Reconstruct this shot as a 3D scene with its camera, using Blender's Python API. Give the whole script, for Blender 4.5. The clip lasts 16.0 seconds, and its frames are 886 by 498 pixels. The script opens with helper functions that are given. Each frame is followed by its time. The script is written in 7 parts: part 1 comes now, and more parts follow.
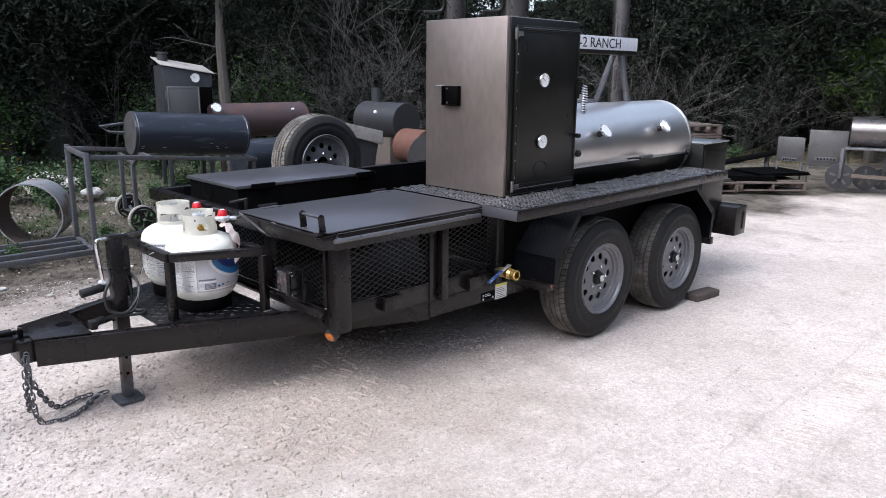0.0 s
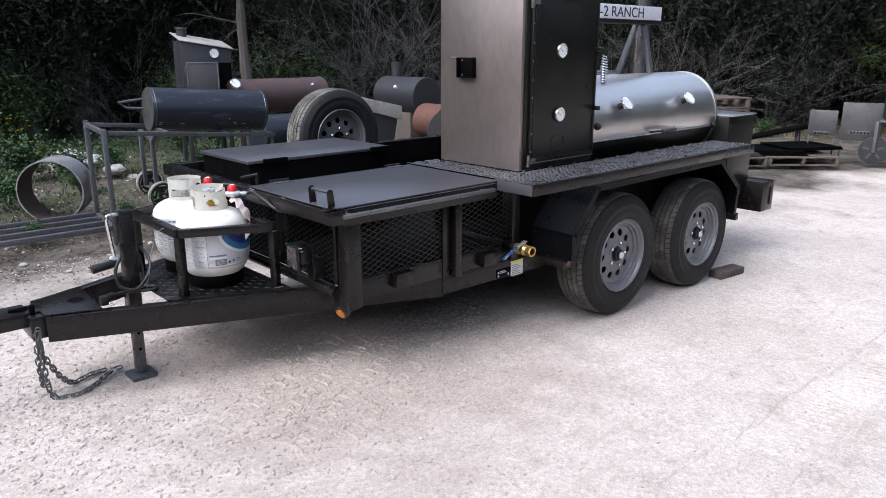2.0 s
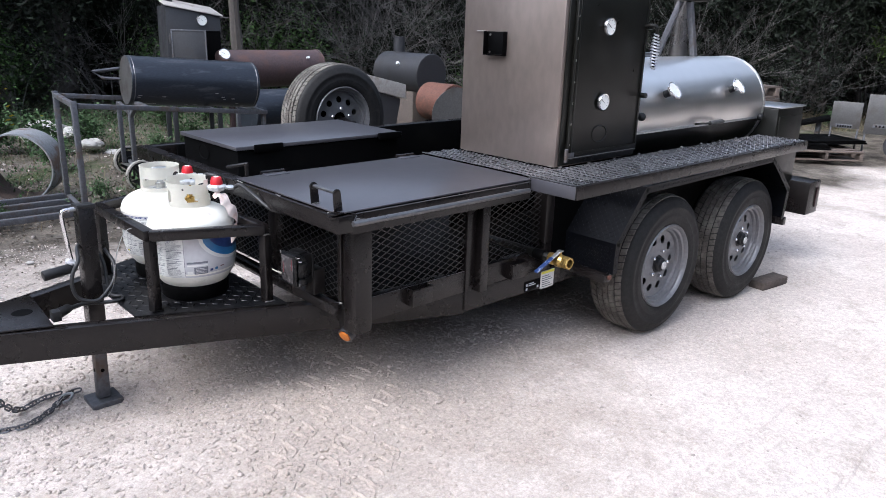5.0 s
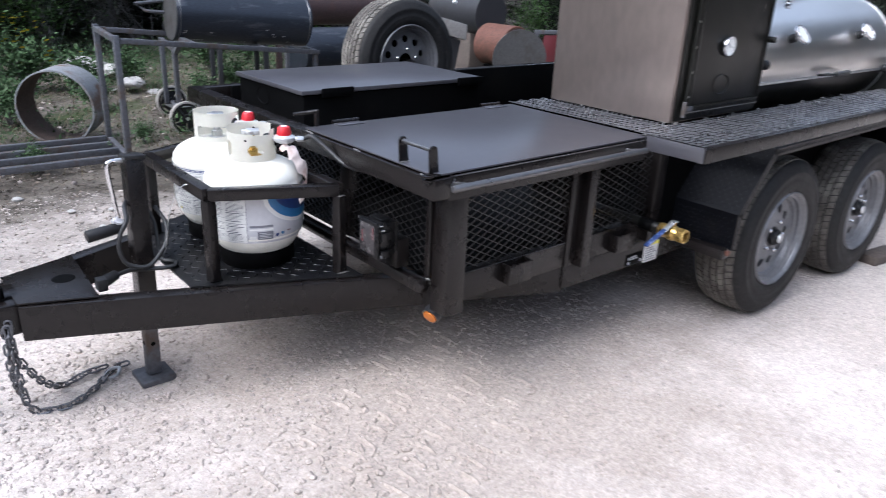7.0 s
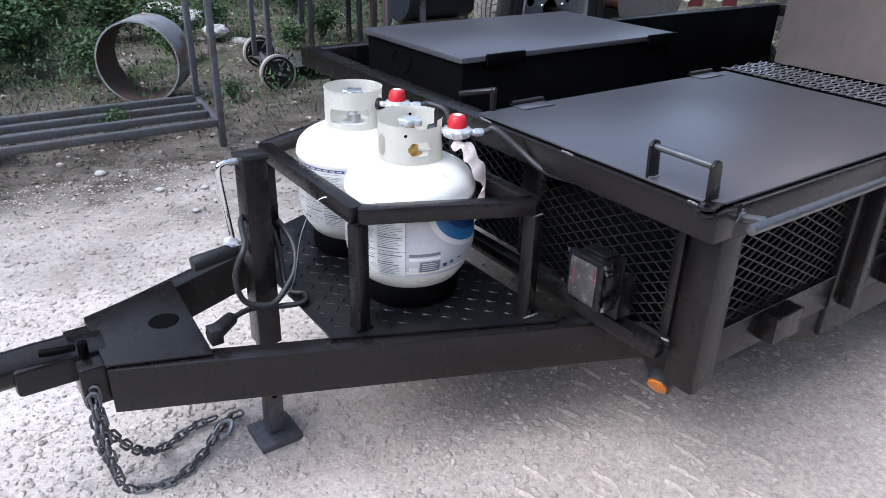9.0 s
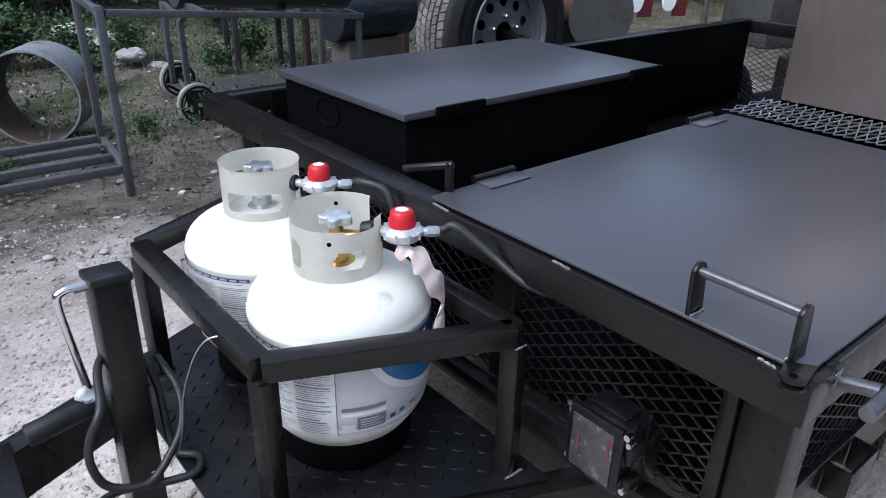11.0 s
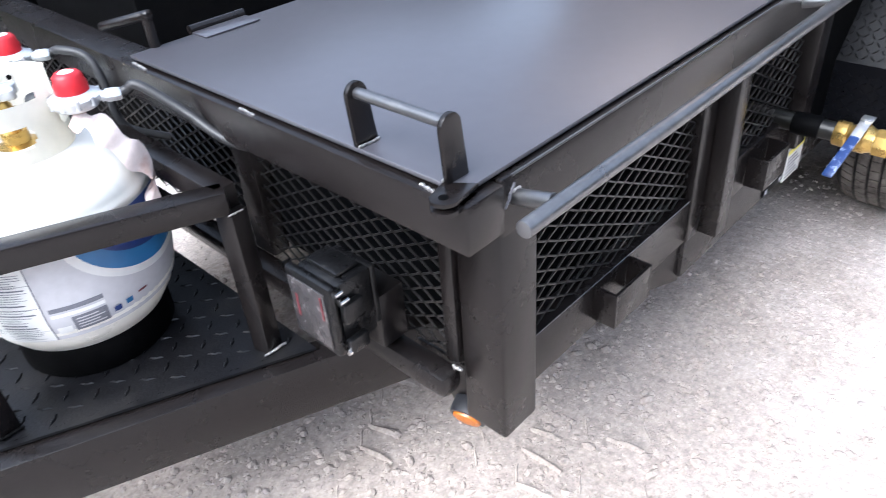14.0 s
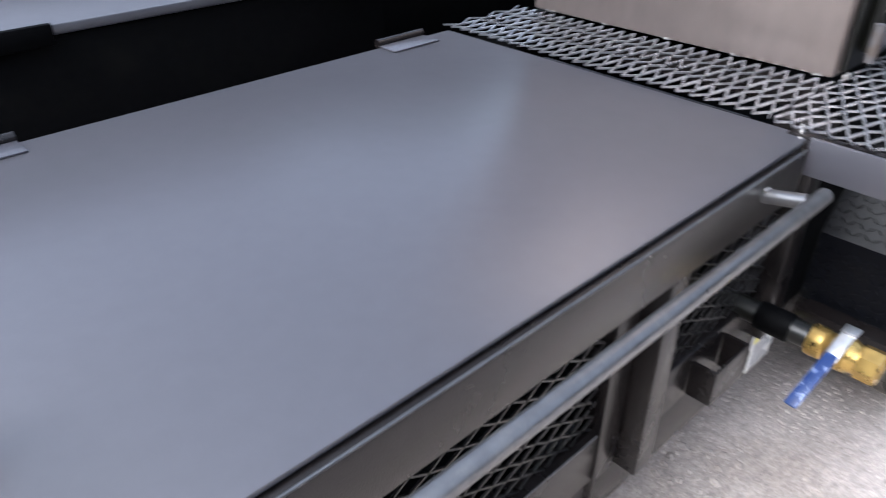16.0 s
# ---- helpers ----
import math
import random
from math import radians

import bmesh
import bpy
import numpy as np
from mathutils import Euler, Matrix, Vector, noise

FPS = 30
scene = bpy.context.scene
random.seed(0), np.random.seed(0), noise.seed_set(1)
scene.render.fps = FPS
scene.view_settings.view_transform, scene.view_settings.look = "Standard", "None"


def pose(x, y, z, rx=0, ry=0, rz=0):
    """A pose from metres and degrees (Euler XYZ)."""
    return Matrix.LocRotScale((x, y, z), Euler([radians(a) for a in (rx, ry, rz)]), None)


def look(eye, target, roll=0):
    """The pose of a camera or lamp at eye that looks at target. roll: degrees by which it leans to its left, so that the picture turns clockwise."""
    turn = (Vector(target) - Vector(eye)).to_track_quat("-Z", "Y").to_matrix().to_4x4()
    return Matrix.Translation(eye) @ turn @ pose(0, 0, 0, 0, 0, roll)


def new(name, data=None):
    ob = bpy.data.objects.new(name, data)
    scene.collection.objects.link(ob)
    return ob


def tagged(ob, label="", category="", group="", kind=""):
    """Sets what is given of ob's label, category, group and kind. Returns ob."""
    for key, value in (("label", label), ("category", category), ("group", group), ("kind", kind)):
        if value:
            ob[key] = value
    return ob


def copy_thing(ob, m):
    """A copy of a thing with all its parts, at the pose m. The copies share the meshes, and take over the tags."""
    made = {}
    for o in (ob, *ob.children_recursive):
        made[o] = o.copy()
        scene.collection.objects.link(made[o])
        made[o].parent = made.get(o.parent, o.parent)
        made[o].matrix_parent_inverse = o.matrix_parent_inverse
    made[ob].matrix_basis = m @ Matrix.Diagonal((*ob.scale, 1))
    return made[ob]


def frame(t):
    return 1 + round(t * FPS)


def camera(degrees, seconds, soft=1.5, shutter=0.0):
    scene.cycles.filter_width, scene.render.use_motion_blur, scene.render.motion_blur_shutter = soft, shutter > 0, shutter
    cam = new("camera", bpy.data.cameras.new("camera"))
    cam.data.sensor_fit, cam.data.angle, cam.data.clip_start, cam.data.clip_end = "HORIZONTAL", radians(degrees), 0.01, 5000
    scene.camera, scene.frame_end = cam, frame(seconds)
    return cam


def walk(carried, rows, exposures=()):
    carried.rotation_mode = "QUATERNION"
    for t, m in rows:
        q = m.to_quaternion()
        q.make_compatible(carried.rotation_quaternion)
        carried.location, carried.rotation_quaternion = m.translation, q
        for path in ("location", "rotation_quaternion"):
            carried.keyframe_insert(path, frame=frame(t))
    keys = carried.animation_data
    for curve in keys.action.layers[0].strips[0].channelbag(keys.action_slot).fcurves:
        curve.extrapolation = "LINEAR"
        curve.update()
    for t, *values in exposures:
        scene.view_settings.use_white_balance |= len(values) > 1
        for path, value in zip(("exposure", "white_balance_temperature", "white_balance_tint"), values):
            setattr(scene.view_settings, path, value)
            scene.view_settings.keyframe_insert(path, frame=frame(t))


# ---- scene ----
cam = camera(63.1, 16.0, soft=0.8, shutter=0.4)
PATH = [
    (0, (0.126, 0.089, 1.558), (1.486, 1.476, 1.084), 0.5),
    (0.5, (0.136, 0.103, 1.544), (1.465, 1.518, 1.059), 0.6),
    (1, (0.16, 0.106, 1.538), (1.472, 1.526, 1.026), -0.0),
    (1.5, (0.192, 0.096, 1.542), (1.495, 1.52, 1.019), -0.3),
    (2, (0.218, 0.096, 1.535), (1.516, 1.52, 0.999), 0.0),
    (2.5, (0.248, 0.13, 1.531), (1.541, 1.55, 0.972), 0.6),
    (3, (0.27, 0.263, 1.509), (1.556, 1.686, 0.942), 1.8),
    (3.5, (0.285, 0.393, 1.534), (1.615, 1.778, 0.973), 1.1),
    (3.7, (0.29, 0.428, 1.536), (1.645, 1.794, 0.988), 0.6),
    (5.8, (0.59, 0.781, 1.488), (1.881, 2.181, 0.874), 2.4),
    (6, (0.579, 0.825, 1.487), (1.902, 2.198, 0.882), 2.3),
    (6.5, (0.551, 0.939, 1.464), (1.876, 2.281, 0.798), 3.0),
    (7, (0.608, 1.102, 1.437), (1.827, 2.509, 0.704), 2.7),
    (7.5, (0.722, 1.324, 1.442), (1.815, 2.836, 0.722), 2.2),
    (8, (0.744, 1.559, 1.421), (1.82, 3.07, 0.673), 2.3),
    (8.2, (0.726, 1.655, 1.414), (1.812, 3.137, 0.623), 1.7),
    (10.3, (0.983, 2.2, 1.344), (1.983, 3.664, 0.418), 1.0),
    (10.5, (1.036, 2.262, 1.359), (2.073, 3.706, 0.442), 0.7),
    (11, (1.087, 2.361, 1.375), (2.245, 3.746, 0.515), 1.1),
    (11.5, (1.139, 2.379, 1.357), (2.327, 3.702, 0.442), 0.2),
    (12, (1.212, 2.354, 1.324), (2.37, 3.583, 0.253), -2.5),
    (12.5, (1.31, 2.291, 1.289), (2.459, 3.441, 0.123), -3.6),
    (13, (1.377, 2.243, 1.271), (2.45, 3.424, 0.065), -6.0),
    (13.5, (1.398, 2.218, 1.262), (2.434, 3.43, 0.055), -6.5),
    (14, (1.42, 2.187, 1.26), (2.561, 3.359, 0.109), -4.8),
    (14.5, (1.477, 2.196, 1.242), (2.676, 3.301, 0.085), -3.4),
    (15, (1.649, 2.238, 1.272), (2.927, 3.266, 0.127), 0.4),
    (15.5, (1.79, 2.292, 1.247), (3.171, 3.312, 0.222), 1.1),
    (16, (1.914, 2.308, 1.276), (3.078, 3.540, 0.207), 0.1),
]
walk(cam, [(t, look(eye, target, roll)) for t, eye, target, roll in PATH], [(0, 0.74, 5850, 11), (3, 0.7, 5800, 11), (6, 0.95, 5750, 10), (8, 0.93, 5600, 10), (11, 0.45, 5450, 9), (11.6, 0.5, 5450, 9), (12.2, 1.02, 5600, 11), (13, 1.55, 5650, 10), (14.5, 1.66, 5650, 8), (15, 1.58, 5650, 8), (15.5, 1.36, 5650, 8), (16, 1.42, 5750, 9)])

# ---- world, sun and exposure ----
SUN_ELEVATION, SUN_HEADING = 50.0, 270.0
world = bpy.data.worlds.new("world")
scene.world = world
world.use_nodes = True
wn = world.node_tree
sky = wn.nodes.new("ShaderNodeTexSky")
sky.sky_type, sky.sun_disc = "NISHITA", False
sky.sun_elevation, sky.sun_rotation = radians(SUN_ELEVATION), radians(SUN_HEADING)
sky.air_density, sky.dust_density, sky.ozone_density = 1.0, 4.0, 1.0
wn.nodes["Background"].inputs["Strength"].default_value = 0.2
pale = wn.nodes.new("ShaderNodeHueSaturation")
pale.inputs["Saturation"].default_value = 0.5
wn.links.new(sky.outputs["Color"], pale.inputs["Color"])
wn.links.new(pale.outputs["Color"], wn.nodes["Background"].inputs["Color"])
sun_data = bpy.data.lights.new("sun", "SUN")
sun_data.energy, sun_data.angle, sun_data.color = 1.0, radians(40), (1.0, 0.96, 0.93)
sun = new("sun", sun_data)
sh, se = radians(SUN_HEADING), radians(SUN_ELEVATION)
sun.matrix_basis = look((0, 0, 30), (-math.sin(sh) * math.cos(se) * 10, -math.cos(sh) * math.cos(se) * 10, 30 - math.sin(se) * 10))
scene.view_settings.exposure = 1.05


# ---- materials ----
def material(name, base, rough=0.5, metal=0.0, spec=0.5, grain=0.0, grain_size=60.0, wear=0.0, wear_colour=None, wear_size=3.0,
             bump=0.0, bump_size=200.0, rough_vary=0.1, island=0.0, coat=0.0, stretch=(1, 1, 1), object_random=0.0):
    """A surface with fine grain, larger stains or wear, and relief."""
    m = bpy.data.materials.new(name)
    m.use_nodes = True
    n, l = m.node_tree.nodes, m.node_tree.links
    p = n["Principled BSDF"]
    p.inputs["Metallic"].default_value = metal
    p.inputs["Specular IOR Level"].default_value = spec
    p.inputs["Coat Weight"].default_value = coat
    p.inputs["Coat Roughness"].default_value = 0.15
    co = n.new("ShaderNodeTexCoord")
    mp = n.new("ShaderNodeMapping")
    mp.inputs["Scale"].default_value = stretch
    l.new(co.outputs["Object"], mp.inputs["Vector"])
    fine, broad = n.new("ShaderNodeTexNoise"), n.new("ShaderNodeTexNoise")
    fine.inputs["Scale"].default_value, fine.inputs["Detail"].default_value = grain_size, 4
    broad.inputs["Scale"].default_value, broad.inputs["Detail"].default_value, broad.inputs["Roughness"].default_value = wear_size, 8, 0.65
    for t in (fine, broad):
        l.new(mp.outputs["Vector"], t.inputs["Vector"])
    mul = n.new("ShaderNodeMix")
    mul.data_type, mul.blend_type = "RGBA", "MULTIPLY"
    mul.inputs["Factor"].default_value = 1.0
    mul.inputs["A"].default_value = (*base, 1)
    gr = n.new("ShaderNodeMapRange")
    gr.inputs["From Min"].default_value, gr.inputs["From Max"].default_value = 0.3, 0.7
    gr.inputs["To Min"].default_value, gr.inputs["To Max"].default_value = 1 - grain, 1 + grain
    l.new(fine.outputs["Fac"], gr.inputs["Value"])
    l.new(gr.outputs["Result"], mul.inputs["B"])
    colour = mul.outputs["Result"]
    if wear_colour:
        mask = n.new("ShaderNodeMapRange")
        mask.inputs["From Min"].default_value, mask.inputs["From Max"].default_value = 0.62 - 0.25 * wear, 0.72 - 0.15 * wear
        l.new(broad.outputs["Fac"], mask.inputs["Value"])
        mix = n.new("ShaderNodeMix")
        mix.data_type = "RGBA"
        mix.inputs["B"].default_value = (*wear_colour, 1)
        l.new(mask.outputs["Result"], mix.inputs["Factor"])
        l.new(colour, mix.inputs["A"])
        colour = mix.outputs["Result"]
    if island or object_random:
        src = n.new("ShaderNodeObjectInfo" if object_random else "ShaderNodeNewGeometry")
        vr = n.new("ShaderNodeMapRange")
        amount = object_random or island
        vr.inputs["To Min"].default_value, vr.inputs["To Max"].default_value = 1 - amount, 1 + amount
        l.new(src.outputs["Random" if object_random else "Random Per Island"], vr.inputs["Value"])
        m2 = n.new("ShaderNodeMix")
        m2.data_type, m2.blend_type = "RGBA", "MULTIPLY"
        m2.inputs["Factor"].default_value = 1.0
        l.new(colour, m2.inputs["A"])
        l.new(vr.outputs["Result"], m2.inputs["B"])
        colour = m2.outputs["Result"]
    l.new(colour, p.inputs["Base Color"])
    rr = n.new("ShaderNodeMapRange")
    rr.inputs["From Min"].default_value, rr.inputs["From Max"].default_value = 0.3, 0.7
    rr.inputs["To Min"].default_value, rr.inputs["To Max"].default_value = max(0.02, rough - rough_vary), min(1.0, rough + rough_vary)
    l.new(broad.outputs["Fac"], rr.inputs["Value"])
    l.new(rr.outputs["Result"], p.inputs["Roughness"])
    if bump:
        bt = n.new("ShaderNodeTexNoise")
        bt.inputs["Scale"].default_value, bt.inputs["Detail"].default_value = bump_size, 5
        l.new(mp.outputs["Vector"], bt.inputs["Vector"])
        b = n.new("ShaderNodeBump")
        b.inputs["Strength"].default_value, b.inputs["Distance"].default_value = bump, 0.004
        l.new(bt.outputs["Fac"], b.inputs["Height"])
        l.new(b.outputs["Normal"], p.inputs["Normal"])
    return m


black_paint = material("satin black paint", (0.0082, 0.0066, 0.0064), 0.27, spec=0.35, grain=0.25, grain_size=90, wear=0.1, wear_colour=(0.014, 0.012, 0.011), bump=0.12, bump_size=500, rough_vary=0.08)
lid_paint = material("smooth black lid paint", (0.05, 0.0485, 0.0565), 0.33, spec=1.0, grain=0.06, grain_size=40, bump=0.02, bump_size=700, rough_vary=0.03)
# near-zero black; on bed, inner walls and holes it stands for shade
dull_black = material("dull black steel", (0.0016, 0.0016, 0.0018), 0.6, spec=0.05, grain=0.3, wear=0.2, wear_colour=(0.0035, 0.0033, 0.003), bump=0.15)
# one paint in two tones: dim copy for the fender, lit for the tongue
plate_paint = material("black tread plate paint", (0.003, 0.0033, 0.0046), 0.33, spec=0.12, grain=0.3, wear=0.3, wear_colour=(0.009, 0.0085, 0.009), wear_size=7, bump=0.15)
lit_plate_paint = material("dusty black tread plate", (0.0055, 0.0055, 0.0065), 0.36, spec=0.34, grain=0.35, wear=0.4, wear_colour=(0.014, 0.013, 0.013), wear_size=9, bump=0.15)
mesh_paint = material("painted expanded steel", (0.014, 0.013, 0.0128), 0.34, spec=0.5, grain=0.2, bump=0.1)
grate_paint = material("worn grating steel", (0.4, 0.4, 0.42), 0.3, metal=0.75, spec=0.6, grain=0.3, wear=0.3, wear_colour=(0.3, 0.3, 0.32), wear_size=12)
bare_weld = material("bright weld metal", (0.36, 0.345, 0.33), 0.35, metal=0.9, grain=0.4, grain_size=200, bump=0.5, bump_size=300)
bronze_paint = material("oiled brown gunmetal sheet", (0.25, 0.207, 0.186), 0.4, metal=0.75, grain=0.08, grain_size=25, wear=0.2, wear_colour=(0.225, 0.19, 0.171), wear_size=2.0, bump=0.03, bump_size=300, stretch=(1, 1, 0.5))
bar_steel = material("satin grey bar steel", (0.16, 0.16, 0.165), 0.36, metal=0.85, grain=0.12, wear=0.25, wear_colour=(0.2, 0.195, 0.19), wear_size=20)
oiled_steel = material("oiled black steel", (0.006, 0.006, 0.0048), 0.34, spec=0.36, grain=0.2, grain_size=20, wear=0.3, wear_colour=(0.012, 0.0115, 0.009), wear_size=4, bump=0.08)
stack_steel = material("dark stack steel", (0.14, 0.13, 0.125), 0.3, metal=0.85, grain=0.1, grain_size=15, wear=0.2, wear_colour=(0.09, 0.082, 0.078), wear_size=4)
gloss_black = material("satin oiled steel barrel", (0.8, 0.78, 0.76), 0.34, metal=1.0, rough_vary=0.02, grain=0.02, grain_size=9)
drum_steel = material("polished dark barrel steel", (0.46, 0.45, 0.45), 0.31, metal=0.96, rough_vary=0.02, grain=0.03, grain_size=12, wear=0.2, wear_colour=(0.41, 0.4, 0.4), wear_size=2.5)
chrome = material("chrome", (0.75, 0.75, 0.76), 0.15, metal=1.0, rough_vary=0.05)
zinc = material("zinc plated steel", (0.55, 0.56, 0.57), 0.35, metal=0.9, grain=0.15)
rubber = material("weathered tyre rubber", (0.013, 0.0125, 0.0125), 0.65, spec=0.3, grain=0.3, grain_size=70, wear=0.3, wear_colour=(0.032, 0.029, 0.027), wear_size=9, bump=0.3, bump_size=150)
tread_rubber = material("dusty tyre tread", (0.095, 0.086, 0.077), 0.85, spec=0.2, grain=0.35, grain_size=80, wear=0.6, wear_colour=(0.2, 0.185, 0.165), wear_size=6, bump=0.3, bump_size=150)
rim_paint = material("silver grey wheel paint", (0.17, 0.17, 0.18), 0.4, metal=0.35, grain=0.12, wear=0.25, wear_colour=(0.18, 0.172, 0.165), wear_size=10)
soft_black = material("soft black plastic", (0.009, 0.009, 0.01), 0.5, spec=0.4, grain=0.3, wear=0.3, wear_colour=(0.022, 0.021, 0.02), wear_size=30, bump=0.15)
tank_white = material("cream white tank enamel", (0.78, 0.76, 0.69), 0.34, spec=0.5, grain=0.03, wear=0.12, wear_colour=(0.52, 0.47, 0.41), wear_size=9, bump=0.05, bump_size=120)
label_paper = material("printed silver label film", (0.5, 0.5, 0.52), 0.35, grain=0.05, wear=0.2, wear_colour=(0.5, 0.5, 0.52))
label_pale = material("pale label panel", (0.7, 0.7, 0.68), 0.35, grain=0.04)
label_ink = material("grey label ink", (0.15, 0.155, 0.18), 0.4, grain=0.2, grain_size=400)
label_blue = material("blue label film", (0.035, 0.16, 0.36), 0.35, grain=0.2, grain_size=12)
label_deep = material("deep blue label film", (0.02, 0.04, 0.15), 0.35, grain=0.15)
label_orange = material("orange label print", (0.6, 0.2, 0.05), 0.4)
red_cap = material("red plastic cap", (0.5, 0.012, 0.02), 0.4, grain=0.1)
white_plastic = material("white plastic", (0.8, 0.8, 0.8), 0.4, grain=0.05)
die_cast = material("die cast zinc", (0.62, 0.63, 0.64), 0.42, metal=0.6, grain=0.2, bump=0.15)
tape_pink = material("grubby pink white tape", (0.72, 0.62, 0.58), 0.6, grain=0.1, wear=0.3, wear_colour=(0.55, 0.36, 0.3), wear_size=14, bump=0.2, bump_size=80)
brass = material("yellow brass", (0.52, 0.35, 0.11), 0.3, metal=0.9, grain=0.15, wear=0.2, wear_colour=(0.5, 0.32, 0.1), wear_size=20)
blue_vinyl = material("scuffed blue vinyl lever", (0.012, 0.034, 0.13), 0.45, grain=0.2, wear=0.3, wear_colour=(0.3, 0.35, 0.5), wear_size=60)
amber = material("amber plastic lens", (0.4, 0.115, 0.01), 0.22, spec=0.6, grain=0.15, grain_size=120)
yellow_print = material("yellow label print", (0.75, 0.7, 0.08), 0.5)
sign_white = material("brushed white sign face", (0.72, 0.73, 0.77), 0.4, metal=0.2, grain=0.06, wear=0.15, wear_colour=(0.6, 0.6, 0.63), wear_size=5)
sign_ink = material("black sign lettering", (0.02, 0.02, 0.03), 0.5)
gauge_face = material("gauge face", (0.78, 0.78, 0.75), 0.4, grain=0.03)
raw_tube = material("raw grey steel tube", (0.12, 0.122, 0.135), 0.5, metal=0.5, grain=0.2, wear=0.35, wear_colour=(0.11, 0.085, 0.07), wear_size=8)
mill_steel = material("blue black mill scale steel", (0.03, 0.036, 0.048), 0.38, metal=0.5, grain=0.15, wear=0.3, wear_colour=(0.085, 0.09, 0.105), wear_size=5, stretch=(0.6, 2, 3))
rust_red = material("rusty red brown steel", (0.06, 0.037, 0.037), 0.55, grain=0.25, wear=0.35, wear_colour=(0.085, 0.045, 0.037), wear_size=5, bump=0.25)
rust_orange = material("orange rusted steel", (0.11, 0.045, 0.03), 0.75, grain=0.3, wear=0.5, wear_colour=(0.07, 0.035, 0.025), wear_size=6, bump=0.3)
pale_sheet = material("pale beige sheet steel", (0.4, 0.375, 0.345), 0.5, metal=0.2, grain=0.12, wear=0.35, wear_colour=(0.25, 0.21, 0.18), wear_size=5)
galvanised = material("dull galvanised sheet", (0.095, 0.093, 0.092), 0.5, metal=0.5, grain=0.15, wear=0.4, wear_colour=(0.07, 0.06, 0.054), wear_size=4)
grey_paint = material("weathered grey paint", (0.026, 0.0265, 0.03), 0.45, grain=0.15, wear=0.3, wear_colour=(0.026, 0.024, 0.024), wear_size=5)
pipe_grey = material("dull grey pipe", (0.24, 0.25, 0.26), 0.6, metal=0.2, grain=0.2, wear=0.4, wear_colour=(0.15, 0.1, 0.075), wear_size=5, bump=0.2)
pipe_rust = material("rusted pipe bore", (0.06, 0.04, 0.03), 0.85, grain=0.3, wear=0.4, wear_colour=(0.05, 0.035, 0.03), wear_size=6)
old_wood = material("grey weathered wood", (0.1, 0.078, 0.066), 0.85, grain=0.25, grain_size=30, wear=0.4, wear_colour=(0.09, 0.068, 0.056), wear_size=5, bump=0.4, bump_size=60, stretch=(0.3, 3, 3), object_random=0.25)
block_wood = material("dark old timber", (0.085, 0.068, 0.058), 0.85, grain=0.25, wear=0.4, wear_colour=(0.05, 0.04, 0.035), bump=0.4, bump_size=60)
pale_stone = material("pale limestone rubble", (0.4, 0.385, 0.365), 0.9, grain=0.15, grain_size=12, wear=0.3, wear_colour=(0.4, 0.38, 0.35), wear_size=6, bump=0.5, bump_size=30)
stone_chip = material("limestone chips", (0.4, 0.35, 0.32), 0.95, spec=0.2, grain=0.2, grain_size=40, island=0.28, bump=0.3, bump_size=100)
leaf_litter = material("dry leaf litter", (0.13, 0.105, 0.085), 0.9, grain=0.3, island=0.5)
bark = material("grey juniper bark", (0.075, 0.066, 0.06), 0.95, grain=0.35, grain_size=25, wear=0.4, wear_colour=(0.08, 0.065, 0.055), wear_size=5, bump=0.8, bump_size=25, stretch=(3, 3, 0.4))
dead_twig = material("bare grey twig", (0.1, 0.093, 0.09), 0.9, grain=0.3)
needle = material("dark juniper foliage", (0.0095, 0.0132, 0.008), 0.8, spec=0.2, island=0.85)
leaf_green = material("fresh shrub leaf", (0.045, 0.09, 0.022), 0.6, spec=0.3, island=0.45)
dim_green = material("dusky green spray", (0.035, 0.058, 0.012), 0.7, spec=0.2, island=0.5)
weed_green = material("pale weed leaf", (0.05, 0.088, 0.036), 0.7, spec=0.2, island=0.4)
flower_yellow = material("yellow flower", (0.7, 0.55, 0.04), 0.7)
dry_grass = material("dry grass blade", (0.14, 0.115, 0.07), 0.85, island=0.4)
hose_black = material("black rubber hose", (0.02, 0.02, 0.021), 0.45, spec=0.5, grain=0.2)
grey_glass = material("cloudy clear plastic", (0.045, 0.041, 0.042), 0.22, spec=0.5, grain=0.25, wear=0.4, wear_colour=(0.09, 0.08, 0.08), wear_size=40)
box_plastic = material("weathered black box plastic", (0.004, 0.004, 0.0045), 0.32, spec=0.35, grain=0.3, wear=0.3, wear_colour=(0.011, 0.0105, 0.01), wear_size=35, bump=0.2)
tail_red = material("dark red tail lens", (0.018, 0.005, 0.006), 0.3)
red_print = material("red print", (0.13, 0.025, 0.03), 0.4)


